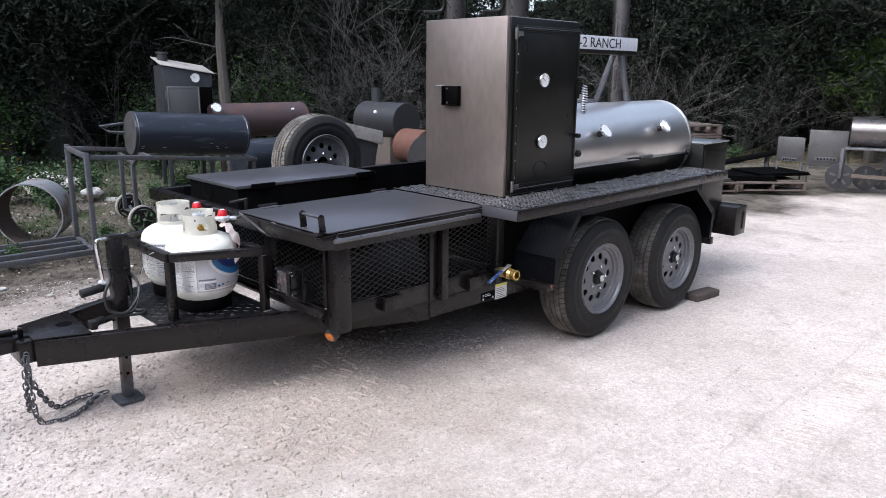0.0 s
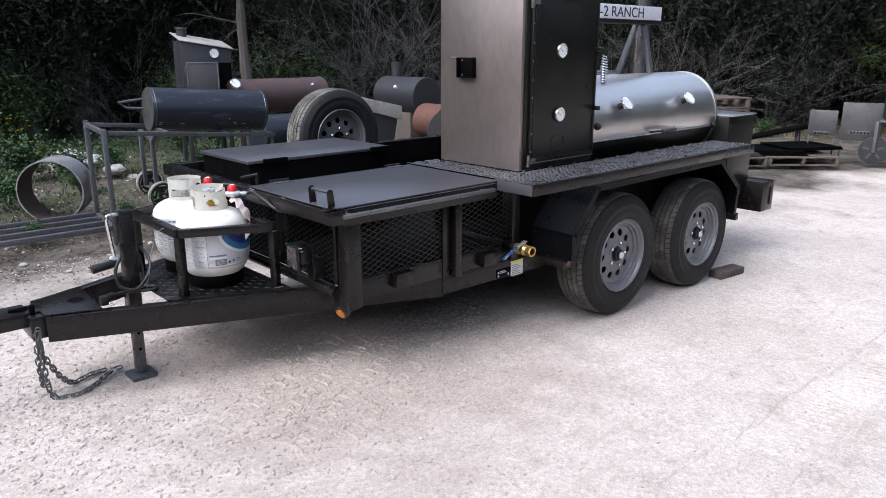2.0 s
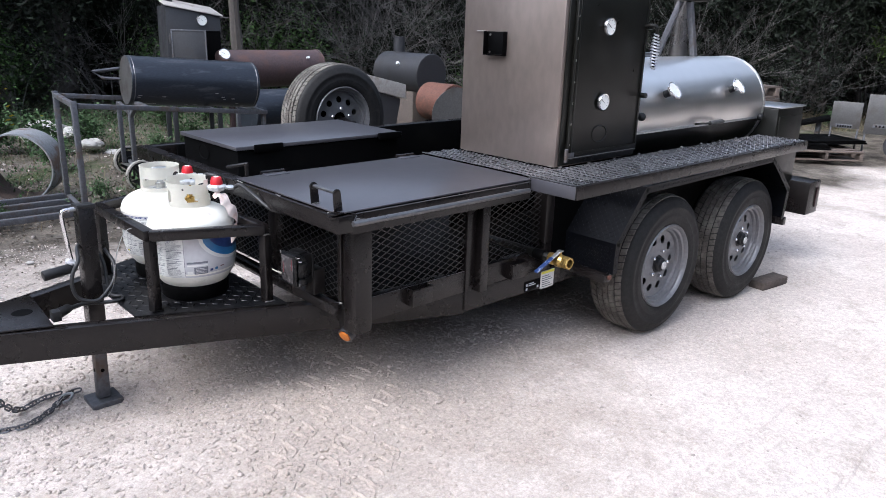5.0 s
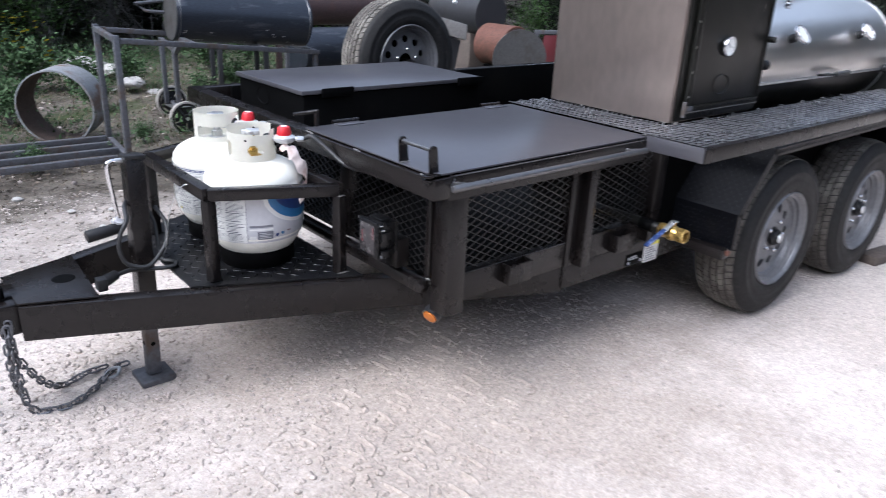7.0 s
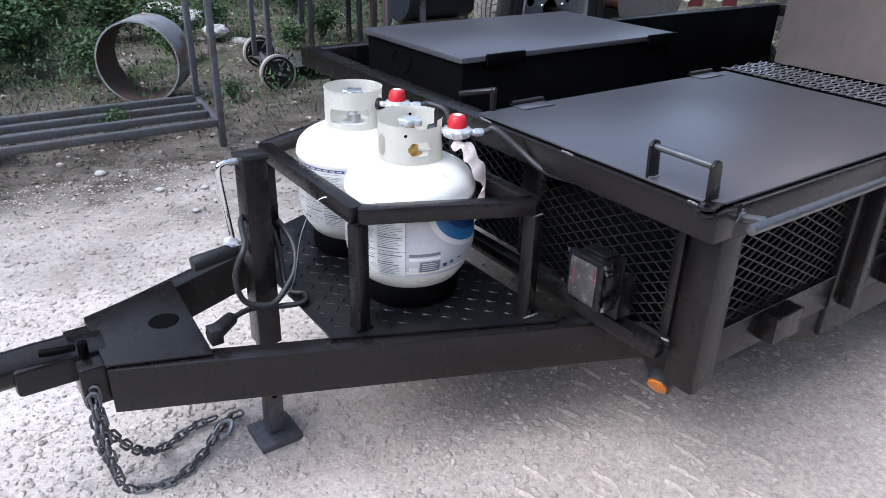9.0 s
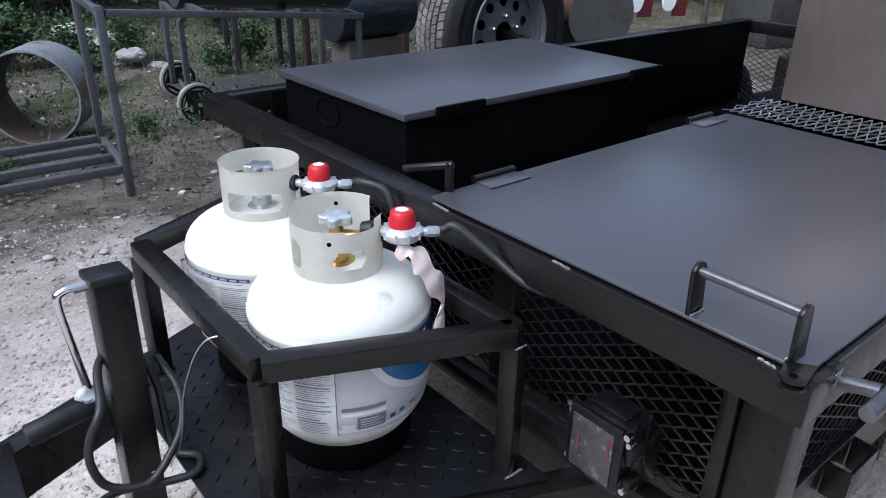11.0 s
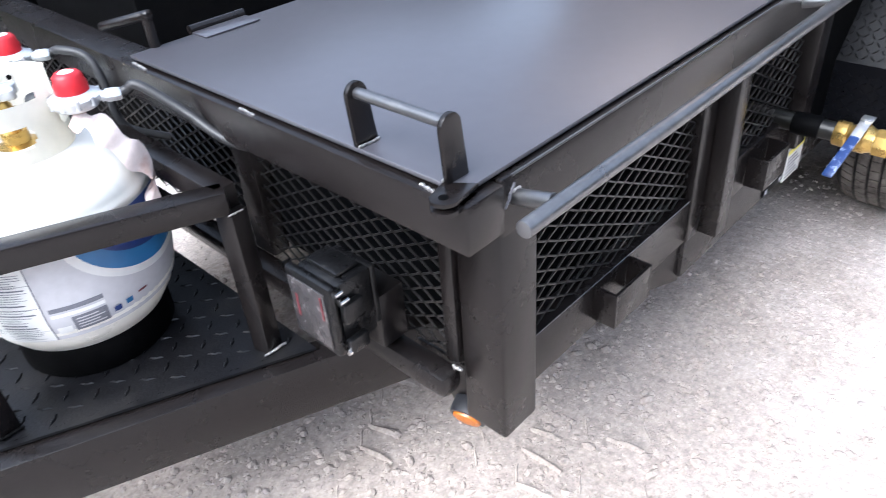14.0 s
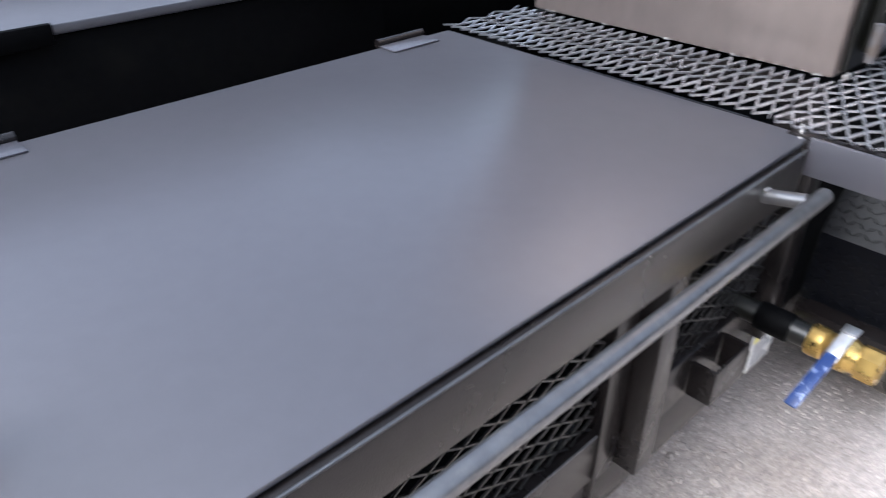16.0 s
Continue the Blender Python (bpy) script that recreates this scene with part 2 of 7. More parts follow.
def ground_material():
    """Caliche gravel in the yard, brown litter and soil towards the woods."""
    m = bpy.data.materials.new("caliche gravel and soil")
    m.use_nodes = True
    n, l = m.node_tree.nodes, m.node_tree.links
    p = n["Principled BSDF"]
    p.inputs["Roughness"].default_value, p.inputs["Specular IOR Level"].default_value = 0.95, 0.2
    geo = n.new("ShaderNodeNewGeometry")

    def noise_tex(scale, detail=6, rough=0.6):
        t = n.new("ShaderNodeTexNoise")
        t.inputs["Scale"].default_value, t.inputs["Detail"].default_value, t.inputs["Roughness"].default_value = scale, detail, rough
        l.new(geo.outputs["Position"], t.inputs["Vector"])
        return t.outputs["Fac"]

    def ramp(value, lo, hi, a=0.0, b=1.0):
        r = n.new("ShaderNodeMapRange")
        for key, v in (("From Min", lo), ("From Max", hi), ("To Min", a), ("To Max", b)):
            r.inputs[key].default_value = v
        l.new(value, r.inputs["Value"])
        return r.outputs["Result"]

    def mix(fac, a, b, blend="MIX"):
        x = n.new("ShaderNodeMix")
        x.data_type, x.blend_type = "RGBA", blend
        for key, v in (("Factor", fac), ("A", a), ("B", b)):
            if isinstance(v, (tuple, float)):
                x.inputs[key].default_value = v
            else:
                l.new(v, x.inputs[key])
        return x.outputs["Result"]

    def maths(op, a, b):
        x = n.new("ShaderNodeMath")
        x.operation = op
        for k, v in enumerate((a, b)):
            if isinstance(v, float):
                x.inputs[k].default_value = v
            else:
                l.new(v, x.inputs[k])
        return x.outputs[0]

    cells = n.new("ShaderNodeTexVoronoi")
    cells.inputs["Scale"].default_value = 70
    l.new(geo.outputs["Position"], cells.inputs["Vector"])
    cells2 = n.new("ShaderNodeTexVoronoi")
    cells2.inputs["Scale"].default_value = 26
    l.new(geo.outputs["Position"], cells2.inputs["Vector"])
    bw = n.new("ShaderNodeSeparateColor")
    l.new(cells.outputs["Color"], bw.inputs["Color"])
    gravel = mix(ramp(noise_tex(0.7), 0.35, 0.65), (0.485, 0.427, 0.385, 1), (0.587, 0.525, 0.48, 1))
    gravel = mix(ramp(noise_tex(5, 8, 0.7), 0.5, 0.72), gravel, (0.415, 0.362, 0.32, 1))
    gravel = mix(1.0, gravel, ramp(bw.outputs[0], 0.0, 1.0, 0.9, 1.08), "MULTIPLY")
    gravel = mix(1.0, gravel, ramp(noise_tex(150, 3, 0.6), 0.35, 0.65, 0.85, 1.14), "MULTIPLY")
    gravel = mix(1.0, gravel, ramp(noise_tex(38, 6, 0.7), 0.35, 0.65, 0.85, 1.12), "MULTIPLY")
    # brown dirt worn bare about the tongue, and painted shade under the frame
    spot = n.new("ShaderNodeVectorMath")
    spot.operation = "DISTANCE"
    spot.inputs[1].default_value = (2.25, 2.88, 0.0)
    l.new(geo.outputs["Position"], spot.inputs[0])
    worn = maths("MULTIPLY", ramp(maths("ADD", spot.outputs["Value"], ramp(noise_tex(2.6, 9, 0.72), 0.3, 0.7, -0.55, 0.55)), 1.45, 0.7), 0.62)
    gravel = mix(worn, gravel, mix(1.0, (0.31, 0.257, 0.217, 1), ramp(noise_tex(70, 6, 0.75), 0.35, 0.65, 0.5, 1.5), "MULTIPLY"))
    soil = mix(ramp(noise_tex(3, 8, 0.7), 0.4, 0.62), (0.055, 0.047, 0.038, 1), (0.155, 0.135, 0.113, 1))
    soil = mix(1.0, soil, ramp(noise_tex(60, 5, 0.7), 0.3, 0.7, 0.55, 1.45), "MULTIPLY")
    green = mix(ramp(noise_tex(2.2, 6), 0.45, 0.65), soil, (0.045, 0.06, 0.022, 1))
    sep = n.new("ShaderNodeSeparateXYZ")
    l.new(geo.outputs["Position"], sep.inputs["Vector"])
    wob = ramp(noise_tex(0.9, 6, 0.6), 0.25, 0.75, -1.1, 1.1)
    # the yard's edge: a line that runs from the near left to the far right of the trailer
    edge = maths("ADD", maths("ADD", maths("MULTIPLY", sep.outputs["X"], 0.20), sep.outputs["Y"]), wob)
    fac_soil = ramp(edge, 4.65, 6.2)
    fac_green = ramp(edge, 7.0, 8.4)
    base = mix(fac_green, mix(fac_soil, gravel, soil), green)
    l.new(base, p.inputs["Base Color"])
    b = n.new("ShaderNodeBump")
    b.inputs["Strength"].default_value, b.inputs["Distance"].default_value = 0.38, 0.015
    h = maths("ADD", maths("MULTIPLY", cells2.outputs["Distance"], -0.12), maths("ADD", maths("MULTIPLY", cells.outputs["Distance"], -0.12), maths("ADD", maths("MULTIPLY", noise_tex(9, 3, 0.5), 1.1), maths("ADD", maths("MULTIPLY", noise_tex(42, 4, 0.55), 0.5), maths("MULTIPLY", noise_tex(170, 2, 0.5), 0.16)))))
    l.new(h, b.inputs["Height"])
    l.new(b.outputs["Normal"], p.inputs["Normal"])
    return m


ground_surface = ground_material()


# ---- tools for shapes ----
def thing(name, place, label, category, group="", kind="", heading=0.0):
    ob = new(name)
    ob.matrix_basis = pose(*place, 0, 0, heading)
    ob.empty_display_size = 0.1
    return tagged(ob, label, category, group, kind)


IN_WORLD = {}


def in_world(ob):
    """Parts of this thing are given in world places."""
    IN_WORLD[ob.name] = ob.matrix_basis.inverted()
    return ob


def part(name, bm, mat, parent=None, label="", smooth=38):
    root = parent
    while root is not None and root.parent is not None:
        root = root.parent
    if root is not None and root.name in IN_WORLD:
        bm.transform(IN_WORLD[root.name])
    me = bpy.data.meshes.new(name)
    bm.to_mesh(me)
    bm.free()
    for m in mat if isinstance(mat, (list, tuple)) else [mat]:
        me.materials.append(m)
    if smooth:
        me.shade_smooth()
        me.set_sharp_from_angle(angle=radians(smooth))
    ob = new(name, me)
    ob.parent = parent
    if label:
        ob["label"] = label
    if name in ("weld_bead", "stem", "bare_twigs"):
        ob["kind"] = "stuff"
    return ob


def raw_part(name, verts, faces, mat, parent=None, label="", smooth=False):
    me = bpy.data.meshes.new(name)
    me.from_pydata(verts, [], faces)
    for m in mat if isinstance(mat, (list, tuple)) else [mat]:
        me.materials.append(m)
    if smooth:
        me.shade_smooth()
    ob = new(name, me)
    ob.parent = parent
    if label:
        ob["label"] = label
    return ob


def box(bm, x0, x1, y0, y1, z0, z1, bevel=0.003, m=None):
    r = bmesh.ops.create_cube(bm, size=1)
    vs = r["verts"]
    bmesh.ops.transform(bm, matrix=Matrix.LocRotScale(((x0 + x1) / 2, (y0 + y1) / 2, (z0 + z1) / 2), None, (abs(x1 - x0), abs(y1 - y0), abs(z1 - z0))), verts=vs)
    if bevel:
        es = list({e for v in vs for e in v.link_edges})
        vs = bmesh.ops.bevel(bm, geom=es, offset=bevel, segments=2, profile=0.5, affect="EDGES")["verts"]
    if m is not None:
        bmesh.ops.transform(bm, matrix=m, verts=vs)
    return bm


def boxed(*a, **k):
    return box(bmesh.new(), *a, **k)


def frame_of(p, q, up=(0, 0, 1)):
    p, q = Vector(p), Vector(q)
    z = (q - p).normalized()
    u = Vector(up)
    if abs(z.dot(u)) > 0.98:
        u = Vector((0, 1, 0))
    x = u.cross(z).normalized()
    y = z.cross(x)
    m = Matrix((x, y, z)).transposed().to_4x4()
    m.translation = p
    return m, (q - p).length


def bar(bm, p, q, w, h, bevel=0.003, up=(0, 0, 1)):
    """A square tube from p to q, w across and h high."""
    m, d = frame_of(p, q, up)
    return box(bm, -w / 2, w / 2, -h / 2, h / 2, 0, d, bevel, m)


def rod(bm, p, q, r, n=14, r2=None, bevel=0.0):
    m, d = frame_of(p, q)
    vs = bmesh.ops.create_cone(bm, cap_ends=True, segments=n, radius1=r, radius2=r if r2 is None else r2, depth=d, matrix=m @ Matrix.Translation((0, 0, d / 2)))["verts"]
    if bevel:
        es = [e for e in {e for v in vs for e in v.link_edges} if len(e.link_faces) == 2 and any(len(f.verts) > 4 for f in e.link_faces)]
        bmesh.ops.bevel(bm, geom=es, offset=bevel, segments=2, profile=0.5, affect="EDGES")
    return bm


def smooth_line(points, steps=6):
    """A Catmull-Rom line through the points."""
    ps = [Vector(p) for p in points]
    ps = [2 * ps[0] - ps[1]] + ps + [2 * ps[-1] - ps[-2]]
    out = []
    for a, b, c, d in zip(ps, ps[1:], ps[2:], ps[3:]):
        for k in range(steps):
            t = k / steps
            out.append(0.5 * (2 * b + (c - a) * t + (2 * a - 5 * b + 4 * c - d) * t * t + (3 * b - a - 3 * c + d) * t ** 3))
    return out + [ps[-2]]


def tube(bm, points, r, n=10, radii=None, smooth=0):
    """A round tube along a line, capped."""
    ps = smooth_line(points, smooth) if smooth else [Vector(p) for p in points]
    rings, x = [], None
    for k, p in enumerate(ps):
        d = (ps[min(k + 1, len(ps) - 1)] - ps[max(k - 1, 0)]).normalized()
        if x is None:
            x = d.orthogonal().normalized()
        x = (x - d * x.dot(d)).normalized()
        y = d.cross(x)
        rad = r if radii is None else radii[min(int(k * len(radii) / len(ps)), len(radii) - 1)]
        rings.append([bm.verts.new(p + rad * (math.cos(2 * math.pi * j / n) * x + math.sin(2 * math.pi * j / n) * y)) for j in range(n)])
    for a, b in zip(rings, rings[1:]):
        for j in range(n):
            bm.faces.new((a[j], a[(j + 1) % n], b[(j + 1) % n], b[j]))
    bm.faces.new(rings[0][::-1])
    bm.faces.new(rings[-1])
    return bm


def lathe(bm, profile, n=40, m=None, start=0.0, sweep=360.0):
    """Turns a profile of (radius, height) round z."""
    full = abs(sweep - 360) < 1e-6
    count = n if full else n + 1
    rings = []
    for r, z in profile:
        if r < 1e-6:
            rings.append([bm.verts.new((0, 0, z))])
        else:
            rings.append([bm.verts.new((r * math.cos(radians(start + sweep * j / n)), r * math.sin(radians(start + sweep * j / n)), z)) for j in range(count)])
    for a, b in zip(rings, rings[1:]):
        for j in range(n):
            i, k = j, (j + 1) % count
            if len(a) == 1 and len(b) == 1:
                continue
            if len(a) == 1:
                bm.faces.new((a[0], b[k], b[i]))
            elif len(b) == 1:
                bm.faces.new((a[i], a[k], b[0]))
            else:
                bm.faces.new((a[i], a[k], b[k], b[i]))
    if m is not None:
        bmesh.ops.transform(bm, matrix=m, verts=[v for ring in rings for v in ring])
    return bm


def prism(bm, points, way, bevel=0.0):
    """A flat outline pushed along way."""
    vs = [bm.verts.new(p) for p in points]
    f = bm.faces.new(vs)
    r = bmesh.ops.extrude_face_region(bm, geom=[f])
    nv = [v for v in r["geom"] if isinstance(v, bmesh.types.BMVert)]
    bmesh.ops.translate(bm, vec=way, verts=nv)
    fs = list({f for v in vs + nv for f in v.link_faces})
    bmesh.ops.recalc_face_normals(bm, faces=fs)
    if bevel:
        es = list({e for f in fs for e in f.edges})
        bmesh.ops.bevel(bm, geom=es, offset=bevel, segments=2, profile=0.5, affect="EDGES")
    return bm


def along(axis, place):
    """A turn that lays local z along an axis name, at a place."""
    turns = {"x": (0, 90, 0), "-x": (0, -90, 0), "y": (-90, 0, 0), "-y": (90, 0, 0), "z": (0, 0, 0), "-z": (180, 0, 0)}
    return pose(*place, *turns[axis])


def expanded(origin, u, v, du, dv, cell_u, cell_v, strand=0.0035, depth=0.003, tilt=-0.8, bond=0.095, swing=0.22):
    """A sheet of expanded steel: tilted strands with short flat bonds over a rectangle from origin, along unit ways u and v."""
    origin, u, v = Vector(origin), Vector(u), Vector(v)
    w = u.cross(v).normalized()
    verts, faces = [], []
    rows, cols = int(dv / cell_v * 2), int(du / cell_u)
    cu, cv = du / cols, dv / rows
    for r in range(rows):
        base = len(verts)
        pts = []
        for c in range(cols * 2 + 1):
            up = (c + r) % 2
            for side in (-1, 1):
                pts.append((min(max(c * cu / 2 + side * bond * cu, 0), du), (r + up) * cv, up))
        for a, b, up in pts:
            # strands swing over and under the sheet
            lift = swing * depth * (1 if up == (r % 2) else -1)
            for s, t in ((-1, -0.5), (1, -0.5), (1, 0.5), (-1, 0.5)):
                verts.append(origin + u * a + v * min(max(b + s * strand, 0), dv) + w * (lift + t * depth * 1.2 + tilt * s * strand))
        for k in range(len(pts) - 1):
            i, j = base + 4 * k, base + 4 * k + 4
            for q in range(4):
                faces.append((i + q, i + (q + 1) % 4, j + (q + 1) % 4, j + q))
    return [tuple(p) for p in verts], faces


def mesh_panel(name, origin, u, v, du, dv, cell_u, cell_v, mat, parent, label="", strand=0.0035, depth=0.003, tilt=-0.8, bond=0.095, swing=0.22):
    vs, fs = expanded(origin, u, v, du, dv, cell_u, cell_v, strand, depth, tilt, bond, swing)
    root = parent
    while root.parent is not None:
        root = root.parent
    if root.name in IN_WORLD:
        vs = [tuple(IN_WORLD[root.name] @ Vector(p)) for p in vs]
    return raw_part(name, vs, fs, mat, parent, label)


def lozenges(bm, inside, x0, x1, y0, y1, m, pitch=0.036, length=0.024, width=0.0065, height=0.003):
    """Raised lozenges of tread plate on the local z = 0 plane, where inside(x, y) holds."""
    ny, nx = int((y1 - y0) / pitch * 1.4), int((x1 - x0) / pitch * 1.4)
    step = pitch / 1.4
    for i in range(nx + 1):
        for j in range(ny + 1):
            x, y = x0 + i * step, y0 + j * step
            if not inside(x, y):
                continue
            a = radians(45 if (i + j) % 2 else -45)
            ca, sa = math.cos(a), math.sin(a)
            ring = [(-length / 2, 0), (0, -width / 2), (length / 2, 0), (0, width / 2)]
            low = [bm.verts.new(m @ Vector((x + p * ca - q * sa, y + p * sa + q * ca, 0.0003))) for p, q in ring]
            top = [bm.verts.new(m @ Vector((x + 0.55 * (p * ca - q * sa), y + 0.55 * (p * sa + q * ca), height))) for p, q in ring]
            for k in range(4):
                bm.faces.new((low[k], low[(k + 1) % 4], top[(k + 1) % 4], top[k]))
            bm.faces.new(top)
    return bm


def weld(bm, p, q, r=0.004, seed=0):
    """A row of small beads."""
    p, q = Vector(p), Vector(q)
    r *= 0.62
    n = max(2, int((q - p).length / (r * 0.9)))
    rng = random.Random(seed + n)
    for k in range(n + 1):
        c = p.lerp(q, k / n) + Vector((rng.uniform(-1, 1), rng.uniform(-1, 1), rng.uniform(-1, 1))) * r * 0.25
        bmesh.ops.create_icosphere(bm, subdivisions=1, radius=r * rng.uniform(0.75, 1.15), matrix=Matrix.Translation(c))
    return bm


# ---- the ground: one sheet to the horizon ----
def ground_height(x, y):
    """Low swells of the yard, a slight fall towards the trailer's back, rougher soil by the woods."""
    fall = -0.07 * min(1, max(0, (x - 2.8) / 1.8)) * min(1, max(0, (7 - y) / 3))
    h = fall + 0.012 * noise.noise((x * 0.35, y * 0.35, 0.3)) + 0.006 * noise.noise((x * 1.7, y * 1.7, 1.3)) + 0.0035 * noise.noise((x * 6, y * 6, 2.2)) + 0.003 * noise.noise((x * 13, y * 13, 4.1))
    rough = min(1, max(0, (y + 0.3 * x - 6.0) / 3))
    h += rough * (0.05 * noise.noise((x * 0.8, y * 0.8, 5)) + 0.02 * noise.noise((x * 3, y * 3, 7)))
    # a shallow wheel rut along the yard
    wob = 0.025 * noise.noise((x * 1.3, 2.0, 8.0))
    def step(a, b, v):
        v = min(1, max(0, (v - a) / (b - a)))
        return v * v * (3 - 2 * v)
    h -= 0.02 * step(0.93, 0.99, y + wob) * (1 - step(1.24, 1.3, y + wob)) * step(2.1, 2.8, x)
    # the jack's foot and the tyres stand on firm, level patches
    for cx, cy, cz, r in ((1.312, 3.49, -0.013, 0.5), (3.81, 2.56, -0.043, 0.55), (4.74, 2.56, -0.069, 0.55), (3.81, 4.5, -0.043, 0.55), (4.74, 4.5, -0.069, 0.55), (5.08, 2.36, -0.07, 0.35)):
        d = math.hypot(x - cx, y - cy)
        if d < r:
            k = 1 - d / r
            k = k * k * (3 - 2 * k)
            h = h * (1 - k) + cz * k
    return h


def spread(lo, hi, step, far):
    """Coordinates, close together from lo to hi and ever further apart out to far."""
    out = list(np.arange(lo, hi, step))
    s, v = step, hi
    up = []
    while v < far:
        up.append(v)
        s *= 1.16
        v += s
    s, v, down = step, lo, []
    while v > -far:
        s *= 1.16
        v -= s
        down.append(v)
    return sorted(down) + out + up


gx, gy = spread(-0.6, 6.0, 0.035, 400), spread(0.8, 7.2, 0.035, 400)
verts = [(x, y, ground_height(x, y)) for y in gy for x in gx]
w = len(gx)
faces = [(j * w + i, j * w + i + 1, (j + 1) * w + i + 1, (j + 1) * w + i) for j in range(len(gy) - 1) for i in range(w - 1)]
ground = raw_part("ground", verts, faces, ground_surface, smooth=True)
tagged(ground, "pale caliche gravel yard running into brown leaf litter by the woods", "ground", kind="structure")

# stones of the gravel
rng = np.random.RandomState(3)


def chips(name, count, xs, ys, sizes, mat, label, category, keep=lambda x, y: True):
    ico = [(0, 0, 1), (0.89, 0, 0.45), (0.28, 0.85, 0.45), (-0.72, 0.53, 0.45), (-0.72, -0.53, 0.45), (0.28, -0.85, 0.45), (0.72, 0.53, -0.45), (-0.28, 0.85, -0.45), (-0.89, 0, -0.45), (-0.28, -0.85, -0.45), (0.72, -0.53, -0.45)]
    tri = [(0, 1, 2), (0, 2, 3), (0, 3, 4), (0, 4, 5), (0, 5, 1), (1, 6, 2), (2, 7, 3), (3, 8, 4), (4, 9, 5), (5, 10, 1), (2, 6, 7), (3, 7, 8), (4, 8, 9), (5, 9, 10), (1, 10, 6)]
    vs, fs = [], []
    while count > 0:
        x, y = rng.uniform(*xs), rng.uniform(*ys)
        count -= 1
        if not keep(x, y):
            continue
        s = sizes[0] + (sizes[1] - sizes[0]) * rng.rand() ** 4
        z = ground_height(x, y) + 0.1 * s
        a = rng.rand() * 6.28
        sx, sy, sz = s * rng.uniform(0.7, 1.3), s * rng.uniform(0.6, 1), s * rng.uniform(0.4, 0.75)
        base = len(vs)
        for p, q, r in ico:
            p, q, r = p * sx * rng.uniform(0.75, 1.2), q * sy * rng.uniform(0.75, 1.2), r * sz
            vs.append((x + p * math.cos(a) - q * math.sin(a), y + p * math.sin(a) + q * math.cos(a), z + r))
        fs += [(base + i, base + j, base + k) for i, j, k in tri]
    ob = raw_part(name, vs, fs, mat)
    return tagged(ob, label, category, kind="stuff")


def beside(x, y):
    return y + 0.3 * x < 6.5


chips("gravel_chips", 5200, (-0.4, 4.8), (0.7, 4.6), (0.002, 0.0095), stone_chip, "loose pale limestone chips over the yard", "gravel", beside)
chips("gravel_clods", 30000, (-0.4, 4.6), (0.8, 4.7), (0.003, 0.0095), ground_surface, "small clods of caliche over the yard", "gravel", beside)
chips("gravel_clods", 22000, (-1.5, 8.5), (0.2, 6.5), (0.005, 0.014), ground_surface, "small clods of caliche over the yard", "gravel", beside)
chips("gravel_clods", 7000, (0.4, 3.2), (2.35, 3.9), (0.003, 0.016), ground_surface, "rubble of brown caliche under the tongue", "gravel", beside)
chips("gravel_stones", 9000, (-0.3, 1.8), (2.9, 5.9), (0.0035, 0.013), stone_chip, "loose pale stones on the soil beside the tongue", "gravel")
chips("scattered_stones", 1500, (0.0, 7), (5.0, 11), (0.004, 0.03), stone_chip, "pale stones on brown soil", "stones", lambda x, y: y + 0.3 * x > 5.6)


# dry leaves and twigs on the soil
vs, fs = [], []
for k in range(22000):
    x, y = rng.uniform(-0.6, 5.5), rng.uniform(4.3, 10.5)
    if y + 0.3 * x < 5.4 + rng.rand() * 1.2:
        continue
    z, s, a = ground_height(x, y) + 0.006, rng.uniform(0.003, 0.011), rng.rand() * 6.28
    long = rng.rand() < 0.3
    dx, dy = (s * 2.2, 0.003) if long else (s, s * 0.6)
    base = len(vs)
    for p, q in ((-dx, -dy), (dx, -dy), (dx, dy), (-dx, dy)):
        vs.append((x + p * math.cos(a) - q * math.sin(a), y + p * math.sin(a) + q * math.cos(a), z + rng.uniform(-0.004, 0.012)))
    fs.append((base, base + 1, base + 2, base + 3))
tagged(raw_part("leaf_litter", vs, fs, leaf_litter), "dry brown leaves and twigs on soil", "leaf litter", kind="stuff")

# tyre tread marks pressed into the fine gravel: ridges left standing between the lugs
vs, fs = [], []
def ridge(x, y, a, length, width, height):
    base = len(vs)
    n = 6
    for k in range(n + 1):
        t = k / n - 0.5
        bend = 0.006 * math.sin(t * 3)
        cx, cy = x + length * t * math.cos(a) - bend * math.sin(a), y + length * t * math.sin(a) + bend * math.cos(a)
        ww = width * (1 - 0.8 * t * t) * rng.uniform(0.8, 1.2)
        hh = height * (1 - 1.6 * t * t) * rng.uniform(0.7, 1.2)
        z = ground_height(cx, cy)
        for side, up in ((-1, -0.004), (-0.35, hh), (0.35, hh), (1, -0.004)):
            vs.append((cx - side * ww * math.sin(a), cy + side * ww * math.cos(a), z + up))
    for k in range(n):
        for q in range(3):
            i = base + 4 * k + q
            fs.append((i, i + 1, i + 5, i + 4))
